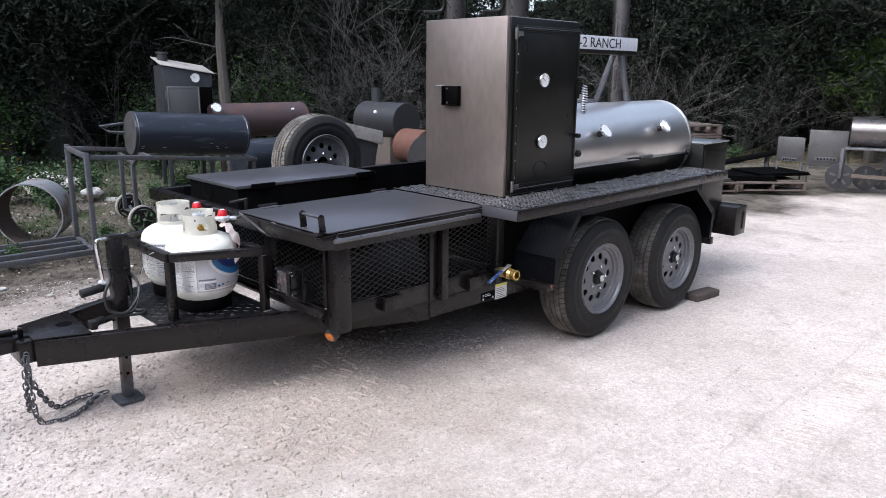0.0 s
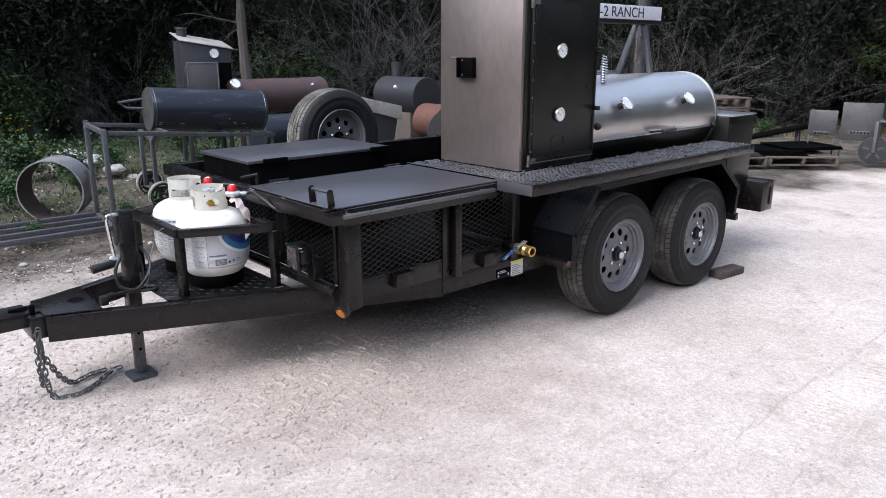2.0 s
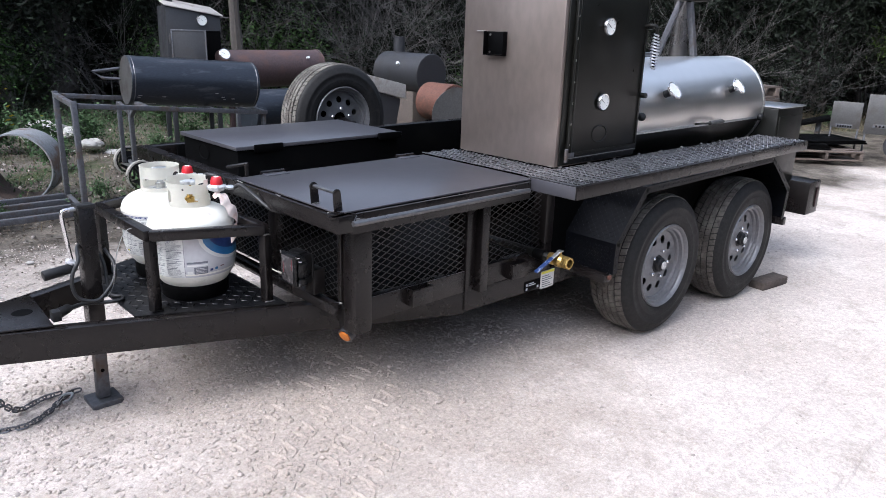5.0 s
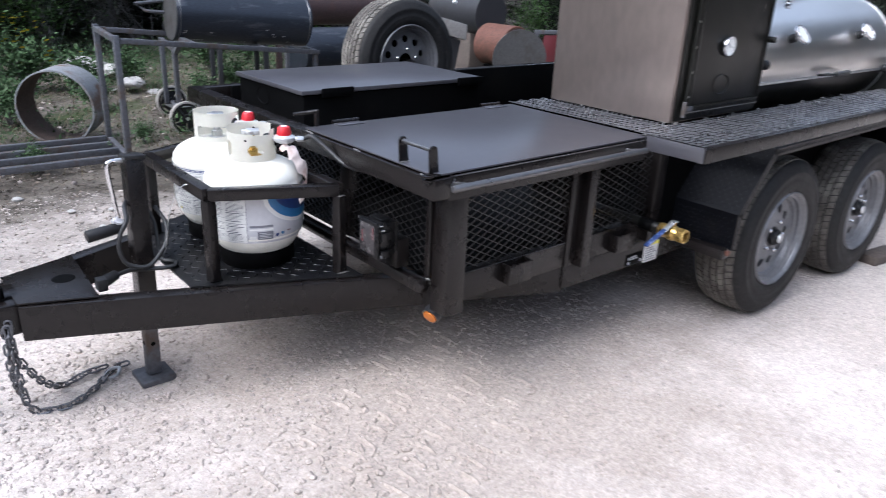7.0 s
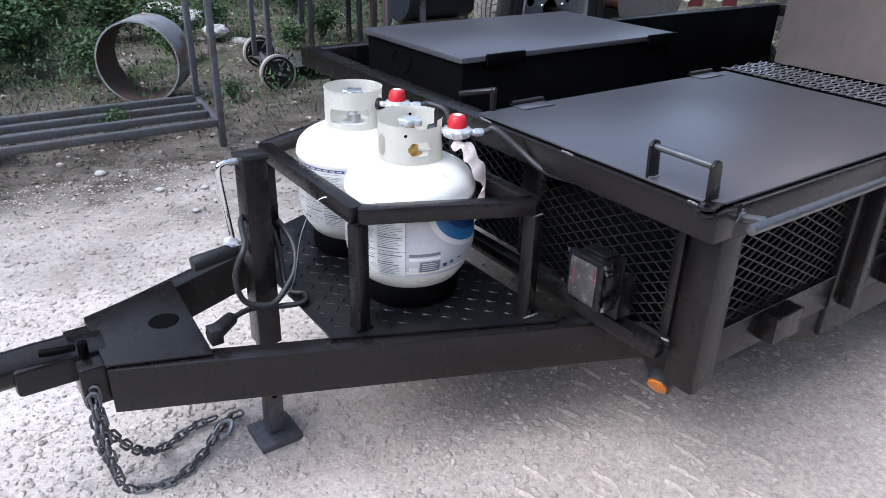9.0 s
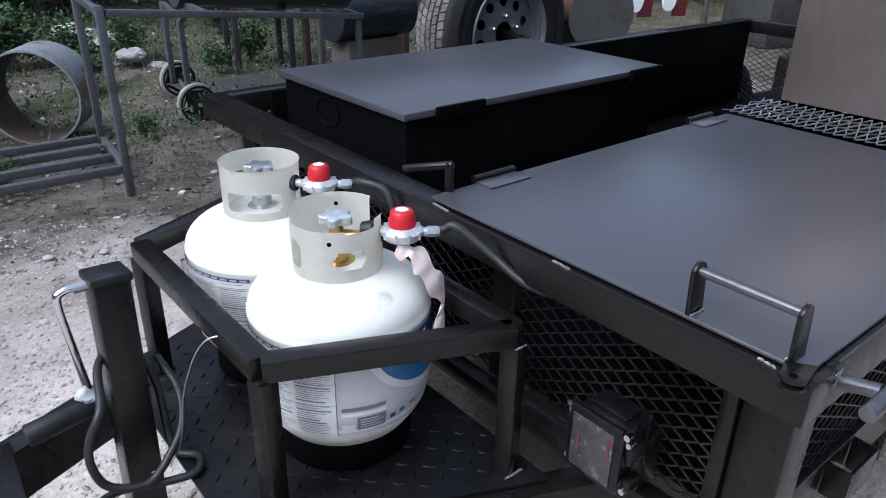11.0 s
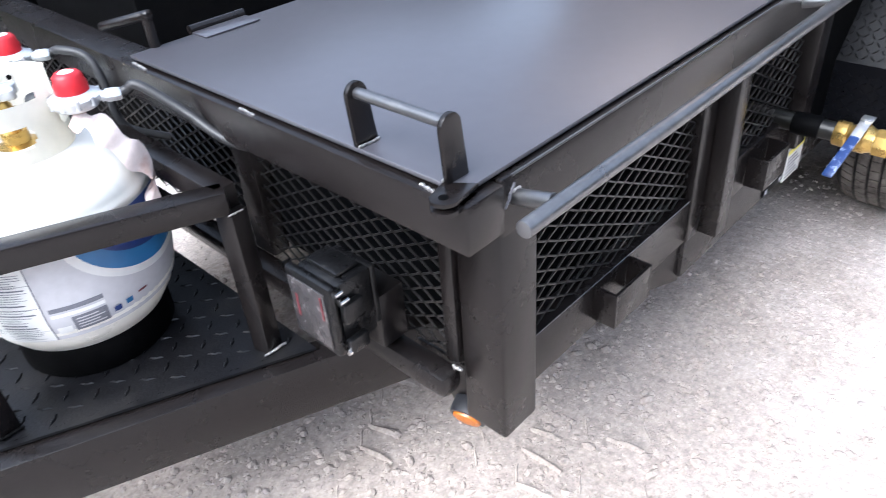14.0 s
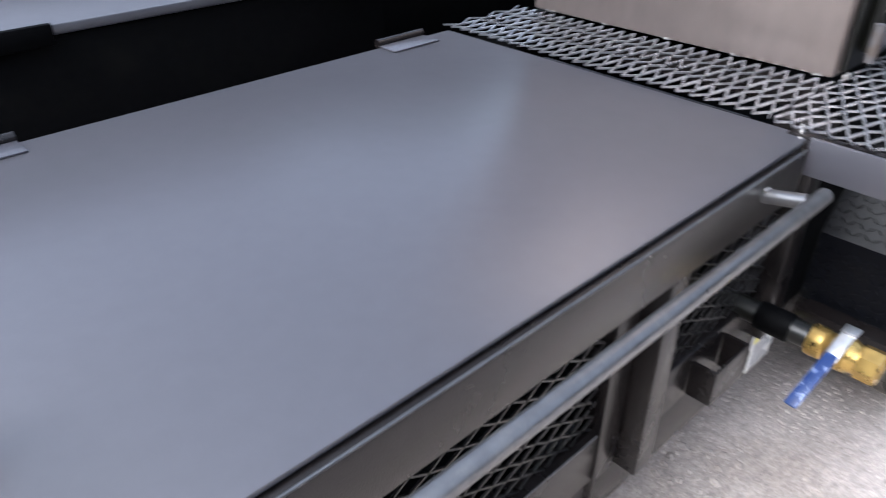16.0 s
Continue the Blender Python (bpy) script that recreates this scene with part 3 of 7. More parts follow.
for x0, y0, ang, count in ((1.4, 2.62, 29, 15), (1.55, 2.3, 29, 13)):
    for k in range(count):
        d = k * 0.074 + rng.uniform(-0.006, 0.006)
        x, y = x0 + d * math.cos(radians(ang)), y0 + d * math.sin(radians(ang))
        for row in (-0.085, 0.085):
            if rng.rand() < 0.74:
                ridge(x - row * math.sin(radians(ang)), y + row * math.cos(radians(ang)), radians(ang + 62 + rng.uniform(-7, 7)), rng.uniform(0.07, 0.1), 0.0065, 0.0115)
        for row in (-0.13, 0.0, 0.13):
            if rng.rand() < 0.55:
                ridge(x + 0.037 * math.cos(radians(ang)) - row * math.sin(radians(ang)), y + 0.037 * math.sin(radians(ang)) + row * math.cos(radians(ang)), radians(ang + rng.uniform(-14, 14)), 0.05, 0.0036, 0.005)
# washboard marks of an older track, and the long lips at its sides
for k in range(62):
    d = k * 0.052 + rng.uniform(-0.008, 0.008)
    ridge(3.3 + d, 1.11 + rng.uniform(-0.02, 0.02), radians(98 + rng.uniform(-8, 8)), rng.uniform(0.14, 0.22), 0.012, 0.005)
for y0 in (0.96, 1.275, 1.62):
    for k in range(16):
        ridge(2.5 + k * 0.24, y0 + rng.uniform(-0.015, 0.015), radians(rng.uniform(-5, 5)), 0.27, 0.011, 0.006)
tagged(raw_part("tyre_tracks", vs, fs, ground_surface, smooth=True), "tyre tread marks pressed into pale gravel", "tyre tracks", kind="stuff")


# ---- the trailer ----
YN, YF, XF = 2.66, 4.40, 1.98
MID = 3.53
trailer = in_world(thing("utility_trailer", (1.975, 3.53, 0), "black painted tandem axle barbecue trailer standing on pale gravel", "trailer"))


def wheel_parts(root, name):
    """A tyre with blocks of tread on a ten-hole steel wheel, its outer side towards -y."""
    m = along("-y", (0, 0, 0))
    bm = bmesh.new()
    lathe(bm, [(0.16, -0.07), (0.185, -0.085), (0.2, -0.105), (0.208, -0.107), (0.206, -0.098), (0.196, -0.094), (0.19, -0.07), (0.172, -0.045), (0.17, 0.05), (0.184, 0.072),
               (0.193, 0.092), (0.203, 0.097), (0.209, 0.106), (0.204, 0.112), (0.197, 0.107), (0.193, 0.094), (0.183, 0.09), (0.181, 0.074), (0.172, 0.071), (0.168, 0.058), (0.166, 0.02), (0.16, -0.02)], 56, m)
    rim = part("rim" if name == "spare_wheel" else "wheel", bm, rim_paint, None, "silver grey steel wheel with ten round holes")
    # disc with holes
    bm = bmesh.new()
    edges = []
    def circle(cx, cy, r, n):
        vs = [bm.verts.new((cx + r * math.cos(2 * math.pi * k / n), cy + r * math.sin(2 * math.pi * k / n), 0)) for k in range(n)]
        edges.extend(bm.edges.new((a, b)) for a, b in zip(vs, vs[1:] + vs[:1]))
    circle(0, 0, 0.168, 64)
    circle(0, 0, 0.045, 32)
    for k in range(10):
        a = math.pi * (k + 0.5) / 5
        circle(0.124 * math.cos(a), 0.124 * math.sin(a), 0.0205, 18)
    bmesh.ops.triangle_fill(bm, use_beauty=True, use_dissolve=False, edges=edges)
    for v in bm.verts:
        d = v.co.xy.length
        v.co.z = 0.064 - 0.012 * min(1, max(0, (d - 0.075) / 0.06)) + 0.006 * min(1, max(0, (d - 0.14) / 0.025))
    r = bmesh.ops.extrude_face_region(bm, geom=list(bm.faces))
    bmesh.ops.translate(bm, vec=(0, 0, -0.0035), verts=[v for v in r["geom"] if isinstance(v, bmesh.types.BMVert)])
    bmesh.ops.recalc_face_normals(bm, faces=list(bm.faces))
    bm.transform(m)
    disc = part("wheel_disc", bm, rim_paint, rim, smooth=30)
    bm = bmesh.new()
    lathe(bm, [(0.0, 0.002), (0.15, 0.002), (0.156, -0.002), (0.156, -0.06), (0.0, -0.06)], 40, m)
    part("brake_drum", bm, dull_black, rim, "dark brake drum")
    bm = bmesh.new()
    prof = [(0.198, -0.09), (0.212, -0.108), (0.232, -0.112), (0.262, -0.111), (0.28, -0.114), (0.3, -0.112), (0.322, -0.104), (0.337, -0.092), (0.341, -0.08), (0.3425, 0.0),
            (0.341, 0.08), (0.337, 0.092), (0.322, 0.104), (0.3, 0.112), (0.296, 0.1155), (0.288, 0.1155), (0.28, 0.114), (0.262, 0.111), (0.256, 0.114), (0.25, 0.114), (0.232, 0.112), (0.214, 0.108), (0.206, 0.098)]
    lathe(bm, prof, 72, m)
    tyre = part("tyre", bm, rubber, rim, "dusty black rubber tyre", smooth=50)
    vs, fs = [], []
    ribs = [(-0.083, -0.052), (-0.046, -0.018), (-0.013, 0.013), (0.018, 0.046), (0.052, 0.083)]
    n = 66
    for i, (a, b) in enumerate(ribs):
        for k in range(n):
            t0 = 2 * math.pi * (k + 0.5 * (i % 2)) / n
            t1 = t0 + 2 * math.pi / n * (0.84 if i in (0, 4) else 0.9)
            sk = 0.006 * (1 if i < 2 else -1 if i > 2 else 0.0)
            base = len(vs)
            hi = 0.3505 if i in (1, 2, 3) else 0.348
            for rr, ins in ((0.338, 0.0), (hi, 0.0015)):
                for t, z in ((t0, a + ins), (t0 + sk * 4, b - ins), (t1 + sk * 4, b - ins), (t1, a + ins)):
                    drop = 0.004 * max(0, abs(z) - 0.06) / 0.023
                    vs.append(tuple(m @ Vector(((rr - drop) * math.cos(t), (rr - drop) * math.sin(t), z))))
            for k2 in range(4):
                fs.append((base + k2, base + (k2 + 1) % 4, base + 4 + (k2 + 1) % 4, base + 4 + k2))
            fs.append((base + 4, base + 5, base + 6, base + 7))
    raw_part("tread", vs, fs, tread_rubber, rim, "dusty tread blocks")
    if name != "spare_wheel":
        bm = bmesh.new()
        lathe(bm, [(0.0, 0.098), (0.022, 0.098), (0.027, 0.094), (0.028, 0.088), (0.033, 0.086), (0.036, 0.083), (0.036, 0.068), (0.044, 0.066), (0.05, 0.05)], 28, m)
        part("hub", bm, soft_black, rim, "black axle hub with a dust cap")
        bm = bmesh.new()
        lathe(bm, [(0.0, 0.1), (0.01, 0.1), (0.011, 0.102), (0.019, 0.102), (0.021, 0.097)], 24, m)
        part("dust_cap", bm, zinc, rim)
    for k in range(5):
        a = 2 * math.pi * k / 5 + 0.3
        bm = bmesh.new()
        lathe(bm, [(0, 0.084), (0.006, 0.082), (0.0095, 0.078), (0.0095, 0.055)], 6, m @ Matrix.Translation((0.068 * math.cos(a), 0.068 * math.sin(a), 0)))
        part("lug_nut", bm, chrome, rim, smooth=20)
    rim.parent = root
    return rim


# wheels stand on the ground, which falls a little towards the back
wheel = wheel_parts(trailer, "wheel")
wheel.location = Vector((3.82, 2.56, 0.336)) - Vector((1.975, 3.53, 0))
wheel.rotation_euler = (0, 0.3, 0)
wheel.scale = (1.07, 1.07, 1.07)


def copy_part(ob, place, turn):
    made = {}
    for o in (ob, *ob.children_recursive):
        made[o] = o.copy()
        scene.collection.objects.link(made[o])
        made[o].parent = made.get(o.parent, o.parent)
    made[ob].location = Vector(place) - Vector((1.975, 3.53, 0))
    made[ob].rotation_euler = turn
    return made[ob]


copy_part(wheel, (4.762, 2.56, 0.306), (0, 1.1, 0))
copy_part(wheel, (3.81, 4.50, 0.331), (0, 0.7, math.pi))
copy_part(wheel, (4.74, 4.50, 0.305), (0, 0.2, math.pi))
for x, z in ((3.81, 0.331), (4.74, 0.305)):
    part("axle", rod(bmesh.new(), (x, 2.6, z), (x, 4.46, z), 0.03, 16), dull_black, trailer)

# tongue
for s in (-1, 1):
    bm = bmesh.new()
    bar(bm, (0.925, MID + s * 0.104, 0.36), (2.596, MID + s * 0.8135, 0.36), 0.055, 0.115, 0.003)
    part("tongue_beam", bm, black_paint, trailer, "black channel beam of the tongue")
bm = prism(bmesh.new(), [(0.915, MID - 0.12, 0.421), (1.13, MID - 0.2, 0.421), (1.15, MID + 0.2, 0.421), (0.915, MID + 0.12, 0.421)], (0, 0, 0.006), 0.001)
gusset = part("gusset_plate", bm, black_paint, trailer)
bm = bmesh.new()
lathe(bm, [(0.0, 0.0), (0.028, 0.0), (0.034, 0.001), (0.036, 0.0)], 28, pose(1.075, MID, 0.4275))
# flat black disc in place of the shade in a real hole
part("gusset_hole", bm, dull_black, gusset, "dark round hole")
bm = bmesh.new()
box(bm, 0.74, 0.94, MID - 0.05, MID + 0.05, 0.36, 0.43, 0.012)
box(bm, 0.86, 0.96, MID - 0.1, MID + 0.1, 0.315, 0.418, 0.008)
coupler = part("coupler", bm, black_paint, trailer, "black ball hitch coupler")
bm = bmesh.new()
tube(bm, [(0.86, MID, 0.412), (0.72, MID, 0.413), (0.58, MID, 0.405), (0.44, MID, 0.392)], 0.042, 20, [0.044, 0.042, 0.042, 0.047, 0.05], smooth=4)
part("coupler_socket", bm, black_paint, coupler)
bm = bmesh.new()
rod(bm, (0.885, MID - 0.05, 0.425), (0.885, MID - 0.05, 0.462), 0.011, 12, None, 0.003)
rod(bm, (0.87, MID - 0.05, 0.452), (0.80, MID - 0.03, 0.45), 0.008, 10, None, 0.002)
part("coupler_latch", bm, dull_black, coupler)

# tread plate behind the jack
PX0, PX1 = 1.385, 1.9
def plate_half(x):
    return 0.295 + 0.45 * (x - 1.40)
bm = prism(bmesh.new(), [(PX0, MID - plate_half(PX0), 0.421), (PX1, MID - plate_half(PX1), 0.421), (PX1, MID + plate_half(PX1), 0.421), (PX0, MID + plate_half(PX0), 0.421)], (0, 0, 0.005))
lozenges(bm, lambda x, y: PX0 + 0.01 < x < PX1 - 0.01 and abs(y - MID) < plate_half(x) - 0.03, PX0, PX1, MID - 0.5, MID + 0.5, pose(0, 0, 0.426), 0.05, 0.027, 0.0075)
plate = part("tread_plate", bm, lit_plate_paint, trailer, "black diamond tread plate with worn lozenges", smooth=0)
bm = bmesh.new()
for k in range(9):
    x = PX0 + 0.03 + k * 0.05
    weld(bm, (x, MID - plate_half(x) + 0.012, 0.424), (x + 0.02, MID - plate_half(x + 0.02) + 0.012, 0.424), 0.004, k)
part("weld_bead", bm, dull_black, plate)

# rack round the gas tanks
RA, RB, RC, RD = (1.468, 3.25), (1.468, 3.79), (1.85, 3.08), (1.85, 3.965)
rack = part("tank_rack", bar(bmesh.new(), (*RA, 0.724), (*RB, 0.724), 0.04, 0.04, 0.004), black_paint, trailer, "black square tube rack round the gas tanks")
for a, b in ((RA, RC), (RB, RD), (RC, RD)):
    part("rack_rail", bar(bmesh.new(), (*a, 0.724), (*b, 0.724), 0.0385, 0.0395, 0.004), black_paint, rack)
for a in (RA, RB, RC, RD):
    part("rack_post", bar(bmesh.new(), (*a, 0.424), (*a, 0.705), 0.036, 0.036, 0.004, (1, 0.3, 0)), black_paint, rack)
    part("weld_bead", weld(weld(bmesh.new(), (a[0] - 0.02, a[1] - 0.022, 0.43), (a[0] + 0.02, a[1] - 0.022, 0.43), 0.005, 3), (a[0] - 0.015, a[1] - 0.02, 0.707), (a[0] + 0.01, a[1] - 0.02, 0.707), 0.003, 4), bare_weld if a is RC else dull_black, rack)

# jack
JB, JT = Vector((1.312, 3.49, 0.0)), Vector((1.345, 3.568, 0.79))
def on_jack(z):
    return JB.lerp(JT, z / 0.79)
bm = bmesh.new()
bar(bm, on_jack(0.29), on_jack(0.79), 0.062, 0.068, 0.005, (0, 1, 0))
jack = part("tongue_jack", bm, black_paint, trailer, "black square tongue jack on its steel drop leg")
part("jack_cap", bar(bmesh.new(), on_jack(0.786), on_jack(0.802), 0.07, 0.076, 0.004, (0, 1, 0)), soft_black, jack)
part("drop_leg", bar(bmesh.new(), on_jack(0.012), on_jack(0.3), 0.046, 0.046, 0.003, (0, 1, 0)), raw_tube, jack, "scuffed bare steel drop leg")
for z in (0.13, 0.21):
    p = on_jack(z)
    # black discs on the leg paint the dark of its pin holes
    part("leg_hole", rod(bmesh.new(), p + Vector((-0.0245, 0, 0)), p + Vector((-0.0236, 0, 0)), 0.008, 16), dull_black, jack)
    part("leg_hole", rod(bmesh.new(), p + Vector((0, -0.0245, 0)), p + Vector((0, -0.0236, 0)), 0.008, 16), dull_black, jack)
box_bm = boxed(JB.x - 0.06, JB.x + 0.06, JB.y - 0.06, JB.y + 0.06, -0.012, 0.01, 0.003)
part("foot_plate", box_bm, raw_tube, jack, "dusty square steel foot plate")
bm = bmesh.new()
rod(bm, on_jack(0.785) + Vector((-0.02, 0, 0)), on_jack(0.785) + Vector((-0.055, 0.0, 0)), 0.009, 12)
part("crank_stub", bm, zinc, jack)
top = on_jack(0.785)
bm = bmesh.new()
tube(bm, [top + Vector((-0.045, 0, 0)), top + Vector((-0.07, 0, 0.0)), top + Vector((-0.083, 0, -0.02)), top + Vector((-0.075, 0.0, -0.12)), top + Vector((-0.066, 0.0, -0.21)), top + Vector((-0.068, -0.008, -0.226))], 0.0075, 10, smooth=5)
crank = part("crank", bm, chrome, jack, "bright plated crank rod")
bm = bmesh.new()
g0 = top + Vector((-0.06, -0.008, -0.228))
rod(bm, g0, g0 + Vector((-0.118, -0.006, -0.012)), 0.019, 16, 0.021, 0.004)
part("crank_grip", bm, soft_black, crank, "black plastic crank grip")
bm = bmesh.new()
bmesh.ops.create_icosphere(bm, subdivisions=3, radius=0.016)
for v in bm.verts:
    v.co *= 1 + 0.5 * noise.noise(v.co * 60) + 0.25 * noise.noise(v.co * 150)
    v.co = Vector((v.co.x * 1.2, v.co.y, v.co.z * 0.8)) + g0 + Vector((-0.012, 0.0, 0.022))
part("plastic_scrap", bm, label_paper, crank, "scrap of clear plastic film caught on the crank")
# cable and plug by the jack
bm = bmesh.new()
tube(bm, [(1.20, 3.42, 0.444), (1.265, 3.45, 0.44), (1.33, 3.43, 0.437), (1.393, 3.417, 0.436), (1.415, 3.455, 0.437), (1.385, 3.5, 0.445), (1.39, 3.56, 0.56), (1.36, 3.61, 0.635), (1.30, 3.55, 0.64), (1.272, 3.46, 0.612), (1.245, 3.45, 0.568), (1.236, 3.445, 0.525), (1.248, 3.44, 0.476), (1.28, 3.43, 0.456), (1.32, 3.425, 0.453), (1.362, 3.44, 0.48), (1.396, 3.46, 0.517), (1.412, 3.5, 0.565), (1.40, 3.56, 0.61)], 0.0075, 10, smooth=7)
cable = part("trailer_cable", bm, hose_black, trailer, "coiled black trailer light cable with a plug")
bm = bmesh.new()
rod(bm, (1.21, 3.425, 0.446), (1.145, 3.375, 0.446), 0.017, 14, 0.021, 0.004)
box(bm, 1.135, 1.165, 3.352, 3.392, 0.428, 0.468, 0.004)
part("plug", bm, soft_black, cable, "dark plastic trailer plug")
bm = bmesh.new()
tube(bm, [(1.48, 3.34, 0.735), (1.43, 3.38, 0.72), (1.40, 3.42, 0.62), (1.385, 3.44, 0.5), (1.36, 3.45, 0.45), (1.33, 3.46, 0.44)], 0.0013, 6, smooth=6)
part("thin_wire", bm, zinc, trailer, "thin grey wire looped over the rack")


def chain(points, parent, name):
    line = smooth_line(points, 40)
    lengths = [0.0]
    for a, b in zip(line, line[1:]):
        lengths.append(lengths[-1] + (b - a).length)
    bm = bmesh.new()
    pitch, k, i = 0.03, 0, 0
    while k * pitch < lengths[-1] - 0.02:
        while lengths[i] < k * pitch:
            i += 1
        p, d = line[i], (line[min(i + 1, len(line) - 1)] - line[max(i - 1, 0)]).normalized()
        m, _ = frame_of(p, p + d)
        m = m @ pose(0, 0, 0, 0, 0, 90 * (k % 2) + 20)
        loop = []
        for j in range(12):
            a = 2 * math.pi * j / 12
            loop.append(m @ Vector((0.0105 * math.cos(a), 0, 0.0105 * math.sin(a) + (0.011 if math.sin(a) > 0 else -0.011))))
        rings = []
        for j, q in enumerate(loop):
            t = (loop[(j + 1) % 12] - loop[j - 1]).normalized()
            u = (m.to_3x3() @ Vector((0, 1, 0)))
            w = t.cross(u)
            rings.append([bm.verts.new(q + 0.0036 * (math.cos(b) * u + math.sin(b) * w)) for b in (0, 1.047, 2.094, 3.1416, 4.189, 5.236)])
        for j in range(12):
            for b in range(6):
                bm.faces.new((rings[j][b], rings[j][(b + 1) % 6], rings[(j + 1) % 12][(b + 1) % 6], rings[(j + 1) % 12][b]))
        k += 1
    return part(name, bm, raw_tube, parent, "rusty dull safety chain hanging to the ground")


chain([(0.885, 3.43, 0.35), (0.889, 3.44, 0.25), (0.93, 3.47, 0.15), (0.975, 3.52, 0.07), (1.03, 3.58, 0.014), (1.12, 3.62, 0.012), (1.2, 3.63, 0.01)], trailer, "safety_chain")
chain([(0.88, 3.42, 0.34), (0.885, 3.43, 0.22), (0.895, 3.45, 0.08), (0.92, 3.465, 0.014), (0.955, 3.455, 0.009), (1.02, 3.447, 0.009), (1.11, 3.5, 0.01), (1.2, 3.595, 0.01), (1.27, 3.61, 0.012)], trailer, "safety_chain")
chain([(0.875, 3.43, 0.33), (0.872, 3.45, 0.2), (0.885, 3.5, 0.1), (0.9, 3.56, 0.03)], trailer, "safety_chain")
bm = bmesh.new()
tube(bm, [(1.15, 3.54, 0.012), (1.19, 3.585, 0.018), (1.22, 3.58, 0.016), (1.2, 3.54, 0.014), (1.17, 3.53, 0.014)], 0.006, 8, smooth=5)
part("chain_hook", bm, zinc, trailer, "zinc snap hook lying on gravel")

# front of the box
part("top_rail", boxed(1.878, 1.94, 2.618, 4.42, 0.802, 0.865, 0.003), black_paint, trailer, "black rectangular tube top rail")
part("top_rail", boxed(1.942, 2.90, 2.624, 2.684, 0.79, 0.866, 0.0025), black_paint, trailer)
# thin bright rod stands in for light caught along the rail's top
part("rail_edge", rod(bmesh.new(), (1.96, 2.6245, 0.8655), (2.898, 2.6245, 0.8655), 0.0018, 8), bar_steel, trailer, "bright line for light caught on the side rail's edge")
part("top_rail", boxed(1.942, 4.86, 4.36, 4.42, 0.802, 0.865, 0.004), black_paint, trailer)
part("top_rail", boxed(4.80, 4.86, 2.72, 4.358, 0.802, 0.865, 0.004), black_paint, trailer)
part("weld_bead", weld(bmesh.new(), (1.94, 2.617, 0.835), (1.955, 2.617, 0.86), 0.003), raw_tube, trailer)
for y0, y1 in ((2.668, 2.69), (3.005, 3.04), (3.30, 3.345)):
    part("weld_bead", weld(bmesh.new(), (1.882, y0, 0.866), (1.885, y1, 0.866), 0.0045, int(y0 * 100)), bare_weld, trailer)
for y0 in (YN, YF - 0.08):
    bm = boxed(XF, XF + 0.078, y0, y0 + 0.08, 0.38, 0.801, 0.006)
    part("corner_post", bm, black_paint, trailer, "black square tube corner post")
part("lower_rail", boxed(1.936, 1.981, 2.741, 4.318, 0.442, 0.487, 0.014), black_paint, trailer, "black lower front rail")
part("mesh_edge", boxed(1.972, 1.99, 2.741, 2.766, 0.494, 0.801, 0.002), black_paint, trailer)
part("weld_bead", weld(bmesh.new(), (1.97, 2.735, 0.492), (1.97, 2.75, 0.489), 0.006), bare_weld, trailer)
part("mesh_edge", boxed(1.972, 1.99, 4.288, 4.317, 0.494, 0.801, 0.002), black_paint, trailer)
part("mesh_divider", boxed(1.968, 2.005, 3.20, 3.26, 0.494, 0.801, 0.003), black_paint, trailer)
mesh_panel("front_mesh", (1.982, 2.764, 0.494), (0, 1, 0), (0, 0, 1), 1.52, 0.306, 0.05, 0.0258, mesh_paint, trailer, "black expanded steel mesh panel", 0.0018, 0.0022, 0.0, 0.03)

# near side: rails, posts and mesh set back from the corner post
YS = 2.684
part("lower_rail", boxed(2.06, 2.574, YS, YS + 0.04, 0.41, 0.507, 0.003), black_paint, trailer)
part("lower_rail", boxed(2.678, 3.07, YS, YS + 0.04, 0.41, 0.507, 0.003), black_paint, trailer)
bm = prism(bmesh.new(), [(2.58, YS + 0.001, 0.4095), (2.58, YS + 0.001, 0.318), (2.95, YS + 0.001, 0.312), (5.5, YS + 0.001, 0.298), (5.5, YS + 0.001, 0.4095)], (0, 0.035, 0), 0.0015)
part("side_beam", bm, black_paint, trailer, "deep black side beam of the frame")
part("side_post", boxed(2.574, 2.626, YS - 0.004, YS + 0.04, 0.41, 0.801, 0.003), black_paint, trailer)
part("side_post", boxed(2.63, 2.676, YS - 0.038, YS + 0.04, 0.405, 0.801, 0.003), black_paint, trailer)
part("side_post", boxed(3.07, 3.13, YS - 0.02, YS + 0.06, 0.41, 0.835, 0.004), black_paint, trailer)
mesh_panel("side_mesh", (2.05, YS + 0.014, 0.505), (1, 0, 0), (0, 0, 1), 0.526, 0.296, 0.05, 0.0258, mesh_paint, trailer, "black expanded steel mesh panel", 0.0016, 0.0028, 0.0, 0.012)
mesh_panel("side_mesh", (2.678, YS + 0.014, 0.505), (1, 0, 0), (0, 0, 1), 0.394, 0.296, 0.05, 0.0258, mesh_paint, trailer, "black expanded steel mesh panel", 0.0016, 0.0028, 0.0, 0.012)
for x, z in ((2.242, 0.435), (2.83, 0.42)):
    bm = bmesh.new()
    for a in ((x, x + 0.006, YS - 0.046, YS - 0.001), (x + 0.106, x + 0.112, YS - 0.046, YS - 0.001), (x + 0.006, x + 0.106, YS - 0.046, YS - 0.04)):
        box(bm, *a, z, z + 0.07, 0.0012)
    part("stake_pocket", bm, black_paint, trailer, "open black steel stake pocket")
part("weld_bead", weld(bmesh.new(), (2.06, YS - 0.001, 0.5075), (2.57, YS - 0.001, 0.5075), 0.0016, 3), bar_steel, trailer)
